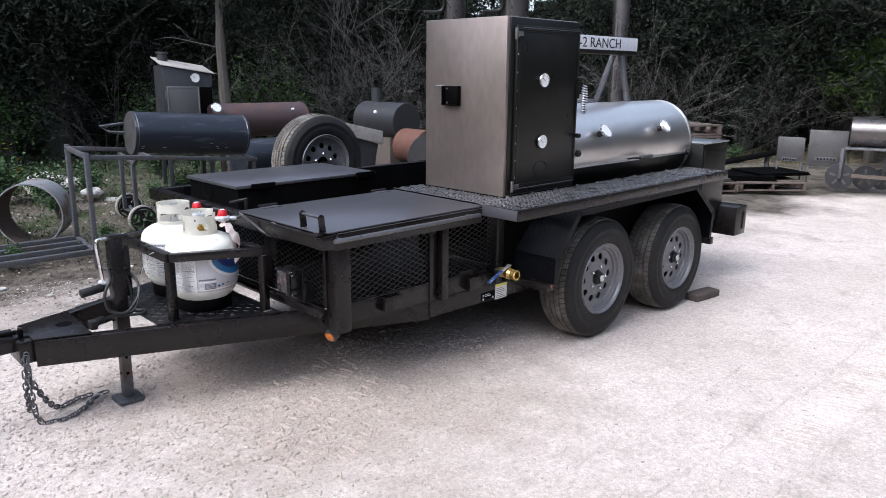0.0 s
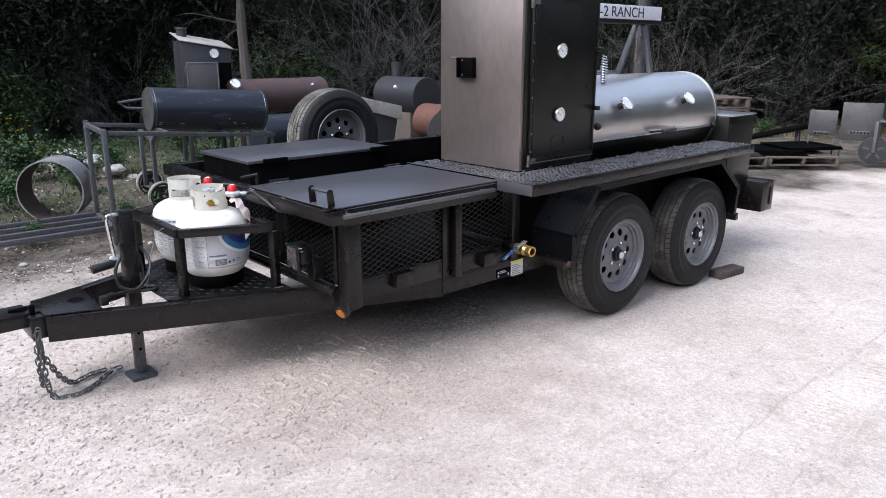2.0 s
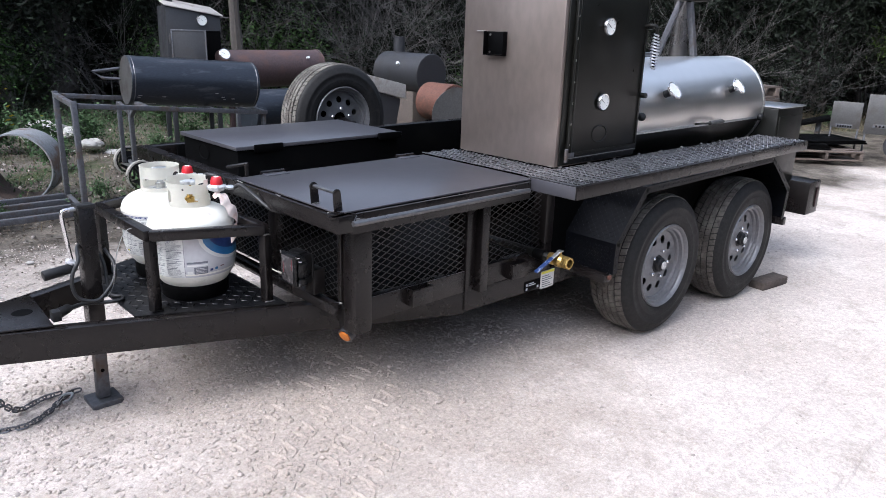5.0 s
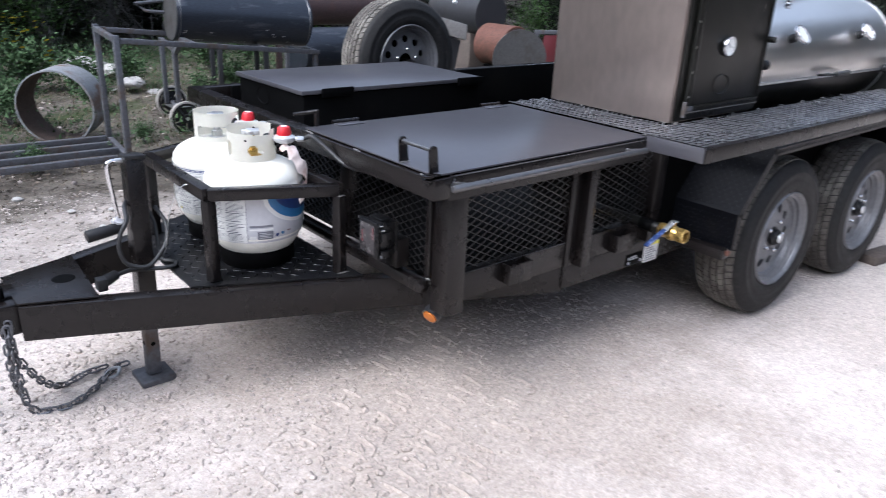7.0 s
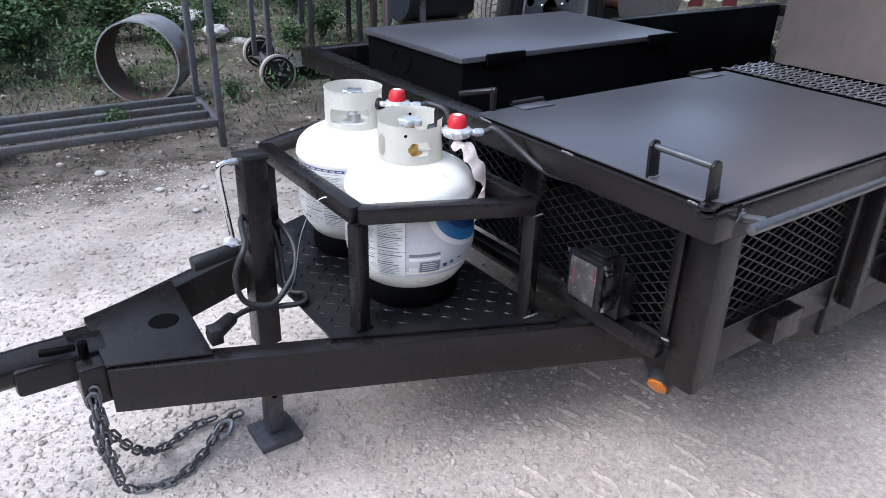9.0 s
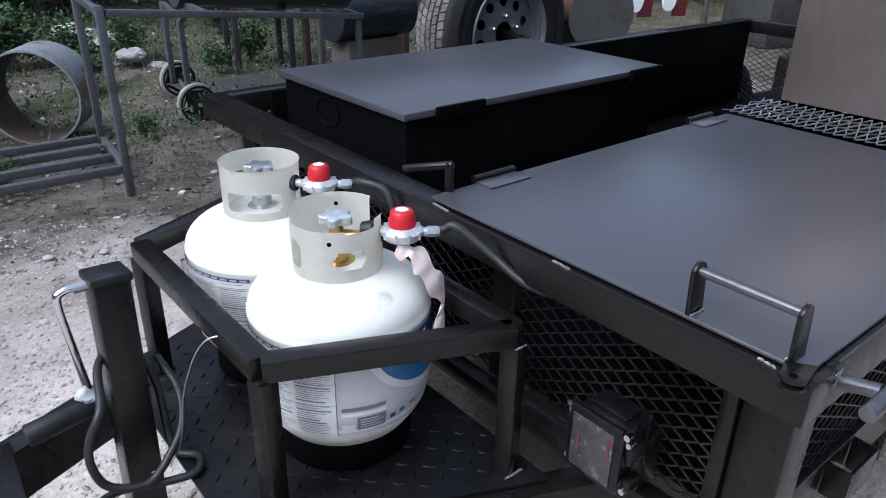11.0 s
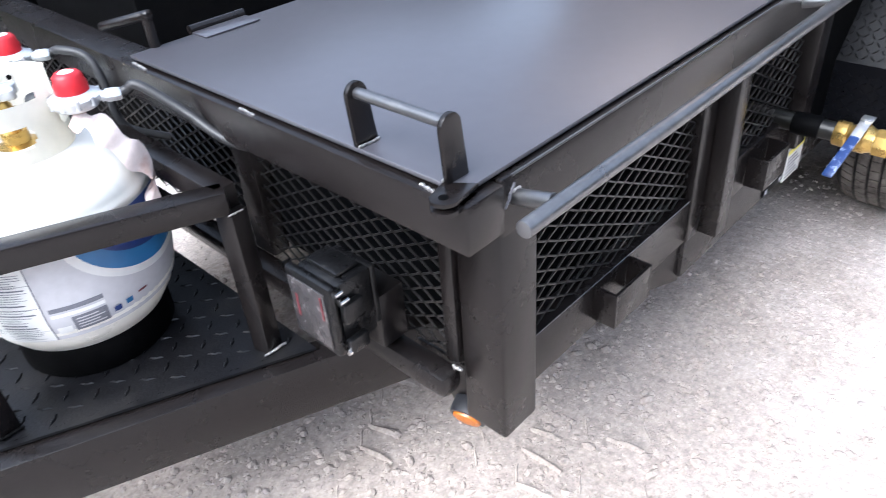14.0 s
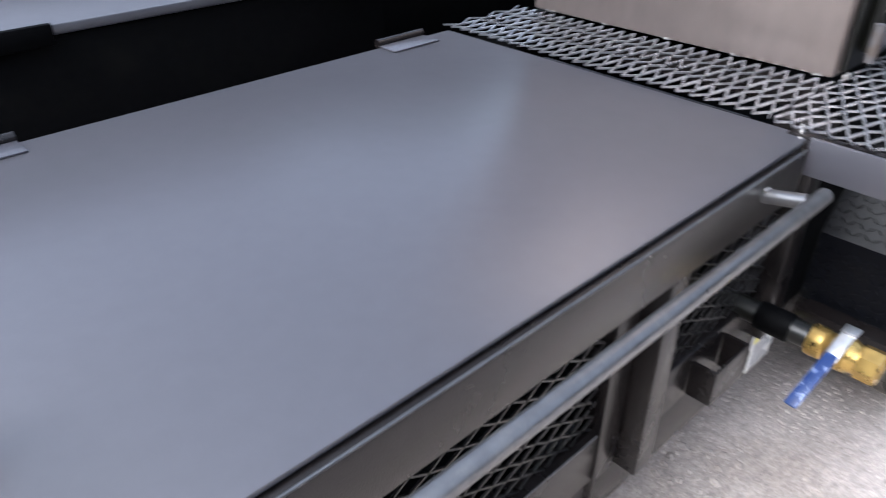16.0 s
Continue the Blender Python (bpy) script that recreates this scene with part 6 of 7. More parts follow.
def spoked_wheel(parent, place, r=0.14):
    bm = bmesh.new()
    lathe(bm, [(r - 0.014, -0.02), (r, -0.018), (r, 0.018), (r - 0.014, 0.02)], 40, along("-y", place))
    wl = part("wheel", bm, pale_sheet, parent, "pale rimmed black cart wheel")
    bm = bmesh.new()
    c = Vector(place)
    lathe(bm, [(r - 0.0145, -0.016), (r - 0.0145, 0.016), (r - 0.03, 0.018), (r - 0.034, 0.012), (r - 0.034, -0.012), (r - 0.03, -0.018), (r - 0.0145, -0.016)], 40, along("-y", place))
    for k in range(5):
        a = 2 * math.pi * k / 5 + 0.3
        pts = []
        for da, rr in ((-0.47, 0.03), (-0.56, r - 0.033), (0.56, r - 0.033), (0.47, 0.03)):
            pts.append(c + Vector((rr * math.cos(a + da), -0.006, rr * math.sin(a + da))))
        prism(bm, pts, (0, 0.012, 0))
    rod(bm, c + Vector((0, -0.03, 0)), c + Vector((0, 0.03, 0)), 0.036, 18)
    part("spokes", bm, soft_black, wl, smooth=30)
    part("axle_end", rod(bmesh.new(), c + Vector((0, -0.04, 0)), c + Vector((0, -0.03, 0)), 0.014, 14), zinc, wl)
    return wl


spoked_wheel(cart, (2.88, 7.10, 0.14), 0.14)
spoked_wheel(cart, (3.06, 7.91, 0.14), 0.14)
part("axle", rod(bmesh.new(), (2.887, 7.135, 0.14), (3.052, 7.875, 0.14), 0.015, 12), raw_tube, cart)

drum = in_world(thing("steel_drum", (3.1, 6.5, 0.85), "blue black mill scale steel barrel shell lying on the cart", "barrel"))
D0, D1 = Vector((2.63, 6.58, 1.02)), Vector((3.66, 6.475, 0.96))
m, length = frame_of(D0, D1)
part("shell", cylinder_thing(bmesh.new(), 0.19, length, m), mill_steel, drum)
for f in (0.02, 0.975):
    bm = bmesh.new()
    lathe(bm, [(0.1903, 0.0), (0.1922, 0.002), (0.1922, 0.005), (0.1903, 0.007)], 56, frame_of(D0.lerp(D1, f), D1)[0])
    part("weld_seam", bm, bar_steel, drum, "bare bright weld seam")
bm = bmesh.new()
tube(bm, [D0 + Vector((0, 0.12, 0.0)), D0 + Vector((-0.13, 0.13, 0.01)), D0 + Vector((-0.2, 0.14, 0.06)), D0 + Vector((0.02, 0.16, 0.08))], 0.012, 8)
part("side_handle", bm, raw_tube, drum)
part("end_plate", lathe(bmesh.new(), [(0.0, -0.001), (0.186, -0.001), (0.186, -0.0035), (0.0, -0.0035)], 48, m), galvanised, drum, "dull bare steel end plate")
scuff = random.Random(8)
for k in range(16):
    f, a = scuff.uniform(0.03, 0.9), radians(scuff.uniform(195, 262))
    bm = bmesh.new()
    ring_a, ring_b = [], []
    for q in range(7):
        e = 0.0012 + 0.0025 * math.sin(math.pi * q / 6) * scuff.uniform(0.5, 1.2)
        x = length * f + (0.015 + 0.05 * scuff.random() * (k % 3 == 0)) * q / 3
        for row, da in ((ring_a, -e / 0.19), (ring_b, e / 0.19)):
            row.append(bm.verts.new(m @ Vector((0.1906 * math.cos(a + da), 0.1906 * math.sin(a + da), x))))
    for q in range(6):
        bm.faces.new((ring_a[q], ring_a[q + 1], ring_b[q + 1], ring_b[q]))
    part("scuff", bm, zinc, drum)

ring = thing("pipe_ring", (1.91, 7.2, 0.29), "short length of wide grey pipe lying on the weeds", "pipe")
bm = bmesh.new()
m = pose(0, 0, 0, -90, 0, -33)
lathe(bm, [(0.272, 0.0), (0.284, 0.0), (0.284, 0.34), (0.272, 0.34)], 64, m)
part("pipe_wall", bm, pipe_grey, ring)
bm = bmesh.new()
lathe(bm, [(0.2715, 0.341), (0.2715, -0.001)], 64, m)
part("bore", bm, pipe_rust, ring, "rust brown inside of the pipe")

# small upright smoker, leaning a little
up = thing("upright_smoker", (4.0, 8.45, 0.0), "weathered grey upright smoker with its door ajar", "smoker", heading=-12)
up.scale = (0.92, 0.92, 0.955)
bm = bmesh.new()
prism(bm, [(-0.30, -0.3, 0.72), (0.29, -0.3, 0.72), (0.31, -0.3, 1.60), (-0.285, -0.3, 1.69)], (0, 0.5, 0), 0.005)
part("body", bm, grey_paint, up)
part("roof", prism(bmesh.new(), [(-0.31, -0.33, 1.694), (0.335, -0.33, 1.594), (0.335, 0.22, 1.684), (-0.31, 0.22, 1.784)], (0, 0, 0.012), 0.002), pale_sheet, up, "pale rust streaked sloping roof plate")
# flat black sheet stands for the shaded inside behind the door
part("door_opening", boxed(0.0, 0.30, -0.306, -0.3012, 0.75, 1.44, 0), dull_black, up, "black sheet for the shade inside the door")
dm = pose(-0.25, -0.315, 0, 0, 0, -22)
ajar = part("door", box(bmesh.new(), 0, 0.38, -0.012, 0.012, 0.75, 1.45, 0.004, dm), grey_paint, up, "grey door ajar")
for a in ((0.0, 0.38, 1.435, 1.45), (0.365, 0.38, 0.75, 1.434), (0.0, 0.015, 0.75, 1.434)):
    part("door_edge", box(bmesh.new(), a[0], a[1], -0.02, -0.0125, a[2], a[3], 0.001, dm), raw_tube, ajar)
part("door_latch", box(bmesh.new(), 0.24, 0.33, -0.03, -0.013, 0.93, 0.945, 0.002, dm), galvanised, ajar)
for z in (0.85, 1.35):
    part("hinge", rod(bmesh.new(), (-0.262, -0.325, z - 0.05), (-0.262, -0.325, z + 0.05), 0.014, 10), galvanised, ajar)
gauge(up, None, along("-y", (0.1, -0.302, 1.55)), 0.06)
part("stack", rod(bmesh.new(), (-0.2, 0.05, 1.66), (-0.2, 0.05, 1.83), 0.062, 24), grey_paint, up)
part("stack_cap", rod(bmesh.new(), (-0.2, 0.05, 1.832), (-0.2, 0.05, 1.85), 0.075, 24), galvanised, up)
for x, y in ((-0.26, -0.26), (0.25, -0.26), (-0.26, 0.16), (0.25, 0.16)):
    part("leg", boxed(x - 0.025, x + 0.025, y - 0.025, y + 0.025, -0.03, 0.719, 0.003), grey_paint, up)

rusty = in_world(thing("rusty_barrel", (4.7, 8.0, 0), "rusty red brown barrel smoker with a white thermometer", "smoker"))
part("barrel", cylinder_thing(bmesh.new(), 0.2, 1.2, along("x", (4.14, 8.0, 0.99))), rust_red, rusty)
part("end_band", lathe(bmesh.new(), [(0.2, 0), (0.207, 0.002), (0.207, 0.02), (0.2, 0.022)], 48, along("x", (5.31, 8.0, 0.99))), rust_red, rusty)
gauge(rusty, None, pose(4.10, 7.83, 1.15, 60, 0, 0), 0.06)
for x in (4.3, 5.2):
    for y in (7.88, 8.12):
        part("leg", boxed(x - 0.025, x + 0.025, y - 0.025, y + 0.025, -0.03, 0.86, 0.003), rust_red, rusty)
part("lift_eye", rod(bmesh.new(), (5.1, 7.83, 1.11), (5.1, 7.80, 1.12), 0.014, 10), white_plastic, rusty)
lowd = in_world(thing("steel_drum", (4.2, 7.2, 0), "blue grey steel barrel shell standing behind the cart", "barrel"))
part("shell", cylinder_thing(bmesh.new(), 0.21, 0.68, along("x", (4.02, 7.25, 0.63))), mill_steel, lowd)
part("cradle", boxed(4.1, 4.6, 7.12, 7.38, -0.03, 0.43, 0.01), block_wood, lowd)

hop = in_world(thing("sheet_hopper", (4.8, 6.3, 0), "pale galvanised sheet metal hopper", "hopper"))
bm = bmesh.new()
prism(bm, [(4.62, 6.22, 0.15), (5.0, 6.22, 0.15), (5.14, 6.22, 0.80), (4.46, 6.22, 0.99)], (0, 0.4, 0), 0.006)
part("body", bm, grey_paint, hop)
bm = bmesh.new()
prism(bm, [(4.44, 6.19, 1.105), (5.18, 6.19, 0.94), (5.18, 6.19, 0.80), (4.44, 6.19, 0.98)], (0, 0.46, 0), 0.004)
part("rim_band", bm, pale_sheet, hop, "pale galvanised rim")
part("leg", boxed(4.65, 4.97, 6.3, 6.55, -0.02, 0.15, 0.01), dull_black, hop)

gd = in_world(thing("grey_barrel_smoker", (6.15, 7.4, 0), "weathered grey barrel smoker with a stack", "smoker"))
part("barrel", cylinder_thing(bmesh.new(), 0.23, 0.8, along("y", (6.2, 6.95, 0.96))), grey_paint, gd)
part("stack", rod(bmesh.new(), (6.25, 7.6, 1.12), (6.25, 7.6, 1.36), 0.07, 24), grey_paint, gd)
part("stand", boxed(6.05, 6.35, 7.1, 7.7, -0.02, 0.76, 0.01), block_wood, gd)
part("handle", rod(bmesh.new(), (6.0, 7.3, 1.06), (5.97, 7.3, 1.08), 0.02, 10), white_plastic, gd)
part("lift_eye", tube(bmesh.new(), [(6.22 + 0.03 * math.cos(radians(a)), 7.0, 1.185 + 0.035 * math.sin(radians(a))) for a in range(0, 181, 20)], 0.006, 8), grey_paint, gd)
rd = in_world(thing("rusty_drum", (6.2, 6.8, 0), "orange rusted steel drum on its side", "barrel"))
part("shell", cylinder_thing(bmesh.new(), 0.21, 0.42, along("y", (6.1, 6.45, 0.68))), rust_orange, rd)
part("end_plate", rod(bmesh.new(), (6.1, 6.446, 0.68), (6.1, 6.442, 0.68), 0.19, 40), rust_red, rd)
part("cradle", boxed(5.98, 6.22, 6.5, 6.8, -0.04, 0.48, 0.01), dull_black, rd)
disc = in_world(thing("steel_disc", (5.85, 6.2, 0), "grey steel disc on a stand behind the trailer", "steel plate"))
part("plate", lathe(bmesh.new(), [(0.0, 0.0), (0.28, 0.0), (0.28, 0.012), (0.0, 0.012)], 64, pose(5.9, 6.2, 0.605, 90, 0, -25)), galvanised, disc)
part("stand", boxed(5.85, 5.95, 6.23, 6.33, -0.04, 0.6, 0.004), dull_black, disc)

# right of the trailer: pallets with plates, open grill, pallet stack
def pallet(name, place, heading, label, count=6, group="pallets"):
    t = thing(name, place, label, "pallet", group, heading=heading)
    for k in range(count):
        y = -0.5 + k * (1.0 / (count - 1))
        part("board", boxed(-0.6, 0.6, y - 0.06, y + 0.06, 0.105, 0.125, 0.003), old_wood, t)
    for x in (-0.56, 0, 0.56):
        part("stringer", boxed(x - 0.025, x + 0.025, -0.56, 0.56, 0.02, 0.104, 0.003), old_wood, t)
    for y in (-0.5, 0, 0.5):
        part("board", boxed(-0.6, 0.6, y - 0.05, y + 0.05, 0.0, 0.019, 0.003), old_wood, t)
    return t


pallet("pallet", (10.72, 4.33, -0.01), -43, "weathered wooden pallet with black plates on it").scale = (0.8, 0.8, 1)
pallet("pallet", (9.9, 4.95, -0.01), -40, "weathered wooden pallet under grey sheet").scale = (0.8, 0.8, 1)
for k, (x, y, z, a, mat) in enumerate(((10.95, 4.3, 0.118, -30, dull_black), (10.5, 4.55, 0.118, -52, dull_black), (9.85, 4.95, 0.118, -36, galvanised))):
    pl = thing("steel_plate", (x, y, z + 0.05 * (k == 0)), "flat dark steel plate lying on a pallet", "steel plate", "plates on the pallets", heading=a)
    pl.scale = (0.8, 0.8, 1)
    for j in range(2 + k % 2):
        part("sheet", boxed(-0.55 + 0.05 * j, 0.55 - 0.03 * j, -0.42, 0.42, j * 0.025, j * 0.025 + 0.02, 0.002), mat, pl)
for k in range(8):
    pallet("pallet", (8.12, 4.66, -0.02 + k * 0.128), -30 + 4 * (k % 3), "reddish weathered wooden pallet in a stack", group="stacked pallets")

grill = in_world(thing("barrel_grill", (11.6, 3.0, 0), "steel barrel grill on a wheeled cart", "grill"))
G0, G1 = Vector((11.44, 3.42, 0.80)), Vector((11.85, 1.95, 0.80))
m, length = frame_of(G0, G1)
part("barrel", cylinder_thing(bmesh.new(), 0.21, length, m), stack_steel, grill, "steel barrel")
part("tray", bar(bmesh.new(), (11.4, 3.45, 0.585), (11.8, 1.95, 0.585), 0.5, 0.03, 0.004), raw_tube, grill)
part("firebox", bar(bmesh.new(), (11.62, 3.0, 0.42), (11.75, 2.5, 0.42), 0.4, 0.28, 0.004), grey_paint, grill)
for x, y in ((11.28, 3.44), (11.45, 2.8), (11.62, 2.2)):
    part("leg", bar(bmesh.new(), (x, y, 0.15), (x, y, 0.57), 0.045, 0.045), raw_tube, grill)
part("chassis", bar(bmesh.new(), (11.3, 3.3, 0.2), (11.65, 2.0, 0.2), 0.05, 0.05, 0.004), old_wood, grill)
for x, y, r in ((11.33, 3.46, 0.185), (11.6, 3.2, 0.17), (11.75, 3.02, 0.15)):
    mw = pose(x, y, r - 0.01, 90, 0, -72)
    bm = bmesh.new()
    lathe(bm, [(0, -0.02), (r - 0.02, -0.02), (r, -0.016), (r, 0.016), (r - 0.02, 0.02), (0, 0.02)], 32, mw)
    wl = part("wheel", bm, grey_paint, grill, "dark steel wheel with pale slots")
    for k in range(5):
        part("slot", box(bmesh.new(), 0.05, r - 0.05, -0.016, 0.016, 0.0205, 0.0225, 0, mw @ pose(0, 0, 0, 0, 0, 72 * k + 20)), galvanised, wl)
for a, b, z0, z1 in (((11.26, 3.90), (11.41, 3.43), 0.29, 0.81), ((11.2, 4.31), (11.255, 3.95), 0.34, 0.69)):
    pn = in_world(thing("door_panel", (*a, 0), "grey sheet steel door panel with a small vent", "door panel", "door panels by the grill"))
    A, B = Vector((*a, (z0 + z1) / 2)), Vector((*b, (z0 + z1) / 2))
    part("sheet", bar(bmesh.new(), A, B, 0.016, z1 - z0, 0.003), galvanised, pn)
    d = (B - A)
    out = Vector((d.y, -d.x, 0)).normalized() * (-1 if d.y > 0 else 1)
    v = part("vent", bar(bmesh.new(), A.lerp(B, 0.2) + out * 0.016 - Vector((0, 0, 0.15)), A.lerp(B, 0.75) + out * 0.016 - Vector((0, 0, 0.15)), 0.012, 0.05, 0.002), raw_tube, pn)
    for k in range(6):
        c = A.lerp(B, 0.26 + 0.085 * k) + out * 0.0235 - Vector((0, 0, 0.15))
        # black strips on the vent stand for its shaded holes
        part("vent_hole", bar(bmesh.new(), c, c + d.normalized() * 0.02, 0.002, 0.026, 0), dull_black, v)
    for f in (0.05, 0.95):
        c = A.lerp(B, f)
        part("leg", bar(bmesh.new(), (c.x, c.y, -0.02), (c.x, c.y, z0 - 0.001), 0.02, 0.02, 0.001), raw_tube, pn)
ramp = in_world(thing("steel_ramp", (11.5, 4.8, 0), "dark steel ramp section propped up", "ramp"))
part("deck", bar(bmesh.new(), (11.15, 5.5, 0.12), (11.6, 4.46, 0.42), 0.3, 0.06, 0.004), dull_black, ramp)
part("prop", bar(bmesh.new(), (11.55, 4.58, -0.02), (11.55, 4.58, 0.36), 0.06, 0.06), raw_tube, ramp)

# red and white roadside reflector frame, seen past the disc
rf = thing("marker_frame", (8.2, 7.3, -0.2), "red painted steel frame with white discs", "frame", heading=-20)
part("rail", boxed(-0.7, 0.7, -0.03, 0.03, 0.88, 0.93, 0.004), raw_tube, rf)
for x, mt in ((-0.45, red_print), (-0.1, red_print), (0.35, red_print)):
    part("panel", boxed(x - 0.13, x + 0.05, -0.02, 0.0, 0.5, 0.87, 0.003), mt, rf)
for x in (-0.27, 0.15):
    bm = bmesh.new()
    lathe(bm, [(0, 0.012), (0.1, 0.012), (0.11, 0.0)], 32, pose(x, -0.03, 0.68, 90, 0, 0) @ Matrix.Diagonal((0.85, 1.2, 1, 1)))
    part("disc", bm, white_plastic, rf)
for x in (-0.68, 0.68):
    part("leg", boxed(x - 0.025, x + 0.025, -0.025, 0.025, 0, 0.879, 0.003), raw_tube, rf)
crate = thing("pale_chest", (9.6, 6.6, 0), "pale grey sheet metal chest", "chest", heading=-15)
part("body", boxed(-0.5, 0.5, -0.35, 0.35, 0.0, 0.95, 0.01), galvanised, crate)
part("lid", boxed(-0.52, 0.52, -0.37, 0.37, 0.952, 1.0, 0.008), galvanised, crate)

# pale rubble by the weeds
for x, y, s in ((2.92, 10.2, 0.26), (3.2, 10.0, 0.16), (3.12, 9.15, 0.12), (3.32, 9.1, 0.1), (3.0, 9.3, 0.08), (1.55, 5.5, 0.022), (1.75, 5.42, 0.02), (1.35, 5.9, 0.03), (1.62, 5.15, 0.018)):
    bm = bmesh.new()
    bmesh.ops.create_icosphere(bm, subdivisions=3 if s > 0.1 else 2, radius=s)
    for v in bm.verts:
        v.co *= 1 + 0.45 * noise.noise(v.co * (6 if s > 0.1 else 20) + Vector((x, y, 0))) + 0.2 * noise.noise(v.co * 17)
        v.co.z *= 0.5
    ob = part("rubble" if s > 0.1 else "stone", bm, pale_stone, None, smooth=0)
    ob.location = (x, y, 0.13 if s > 0.1 else 0.01)
    tagged(ob, "pale limestone rubble heap in weeds" if s > 0.1 else "pale flat stone on brown soil", "rubble" if s > 0.1 else "stone")


# ---- the woods ----
def juniper(name, seed, height, leaves, mat=needle, spreadw=1.0, low=0.25, bare=30, label="dark green juniper tree with grey bark"):
    """A trunk with forked limbs, bare twigs low down and a ragged crown of small sprays."""
    rng = np.random.RandomState(seed)
    t = thing(name, (0, 0, 0), label, "tree", "trees of the woods")
    bm = bmesh.new()
    tips = []
    lean = rng.uniform(-0.12, 0.12, 2)
    trunk = [Vector((lean[0] * k * height * 0.25 + 0.06 * math.sin(k + seed), lean[1] * k * height * 0.25 + 0.06 * math.cos(1.7 * k + seed), height * 0.9 * k / 5)) for k in range(6)]
    trunk[0].z = -0.1
    r0 = 0.035 * height * rng.uniform(0.8, 1.2)
    tube(bm, trunk, r0, 9, [r0 * 1.25, r0, r0 * 0.85, r0 * 0.65, r0 * 0.45, r0 * 0.2, r0 * 0.12], smooth=4)
    n_limb = 15
    for k in range(n_limb):
        f = low + (0.95 - low) * k / n_limb
        p = trunk[min(4, int(f * 5))].lerp(trunk[min(5, int(f * 5) + 1)], f * 5 - int(f * 5))
        a = k * 2.4 + rng.uniform(-0.4, 0.4)
        L = height * spreadw * (0.36 * (1 - f) + 0.16) * rng.uniform(0.8, 1.25)
        d = Vector((math.cos(a), math.sin(a), rng.uniform(0.0, 0.5)))
        pts = [p, p + d * L * 0.35 + Vector((0, 0, 0.06 * L)), p + d * L * 0.7 + Vector((rng.uniform(-0.1, 0.1), rng.uniform(-0.1, 0.1), 0.14)) * L, p + d * L + Vector((0, 0, 0.2 * L))]
        rl = r0 * 0.42 * (1.1 - f)
        tube(bm, pts, rl, 6, [rl, rl * 0.75, rl * 0.5, rl * 0.25], smooth=3)
        for q in pts[1:]:
            for _ in range(3):
                tips.append((q + Vector(rng.uniform(-0.3, 0.3, 3)) * L * 0.6, L * 0.42))
    part("trunk", bm, bark, t)
    if bare:
        bm = bmesh.new()
        for k in range(bare):
            p = trunk[1].lerp(trunk[3], rng.rand()) * rng.uniform(0.5, 1)
            a = rng.rand() * 6.28
            L = height * rng.uniform(0.18, 0.42)
            d = Vector((math.cos(a), math.sin(a), rng.uniform(-0.35, 0.5)))
            pts = [p, p + d * L * 0.4, p + d * L * 0.7 + Vector(rng.uniform(-0.12, 0.12, 3)) * L, p + d * L + Vector(rng.uniform(-0.25, 0.25, 3)) * L]
            tube(bm, pts, 0.006, 5, [0.008, 0.006, 0.004, 0.002], smooth=3)
            for j in range(4):
                q = pts[1].lerp(pts[3], rng.rand())
                e = q + (d * 0.4 + Vector(rng.uniform(-0.7, 0.7, 3))) * L * 0.4
                tube(bm, [q, q.lerp(e, 0.5) + Vector(rng.uniform(-0.04, 0.04, 3)), e], 0.003, 4, [0.0035, 0.003, 0.0015], smooth=2)
        part("twig_tangle", bm, dead_twig, t, "bare grey dead twigs")
    tips = [(np.array(p), s) for p, s in tips]
    idx = rng.randint(0, len(tips), leaves)
    c = np.array([tips[i][0] for i in idx]) + rng.normal(0, 1, (leaves, 3)) * np.array([tips[i][1] for i in idx])[:, None] * np.array([0.5, 0.5, 0.38])
    c[:, 2] = np.maximum(c[:, 2], 0.12)
    size = 0.0165 * height ** 0.5 * rng.uniform(0.6, 1.6, (leaves, 1))
    d1 = rng.normal(0, 1, (leaves, 3))
    d1 /= np.linalg.norm(d1, axis=1)[:, None]
    d2 = np.cross(d1, rng.normal(0, 1, (leaves, 3)))
    d2 /= np.linalg.norm(d2, axis=1)[:, None]
    v = np.stack([c - d1 * size * 1.3 - d2 * size * 0.45, c + d1 * size * 1.7, c - d1 * size * 1.2 + d2 * size * 0.55], 1).reshape(-1, 3)
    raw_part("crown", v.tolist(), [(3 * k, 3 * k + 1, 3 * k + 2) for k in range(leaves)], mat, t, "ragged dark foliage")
    return t


kinds = [juniper("juniper_tree", 11, 5.2, 17000, bare=14), juniper("juniper_tree", 12, 6.0, 19000, low=0.2, bare=10), juniper("juniper_tree", 13, 4.4, 16000, low=0.12, bare=8),
         juniper("juniper_tree", 14, 5.6, 16000, low=0.3, bare=34), juniper("juniper_tree", 15, 3.0, 13000, spreadw=1.3, low=0.08, bare=2)]
# the edge of the woods, from the far left round to the right
EDGE = [(-9, 11.5), (-4, 13.0), (1.0, 13.6), (4.0, 13.6), (7.2, 13.4), (10.0, 11.2), (12.2, 9.0), (14.0, 6.9), (16.5, 5.6), (20.0, 4.6), (24.0, 2.5)]


def along_edge(s):
    k = min(int(s), len(EDGE) - 2)
    a, b = Vector(EDGE[k]), Vector(EDGE[k + 1])
    d = (b - a).normalized()
    return a.lerp(b, s - k), Vector((-d.y, d.x))


rng = np.random.RandomState(21)
first = set()


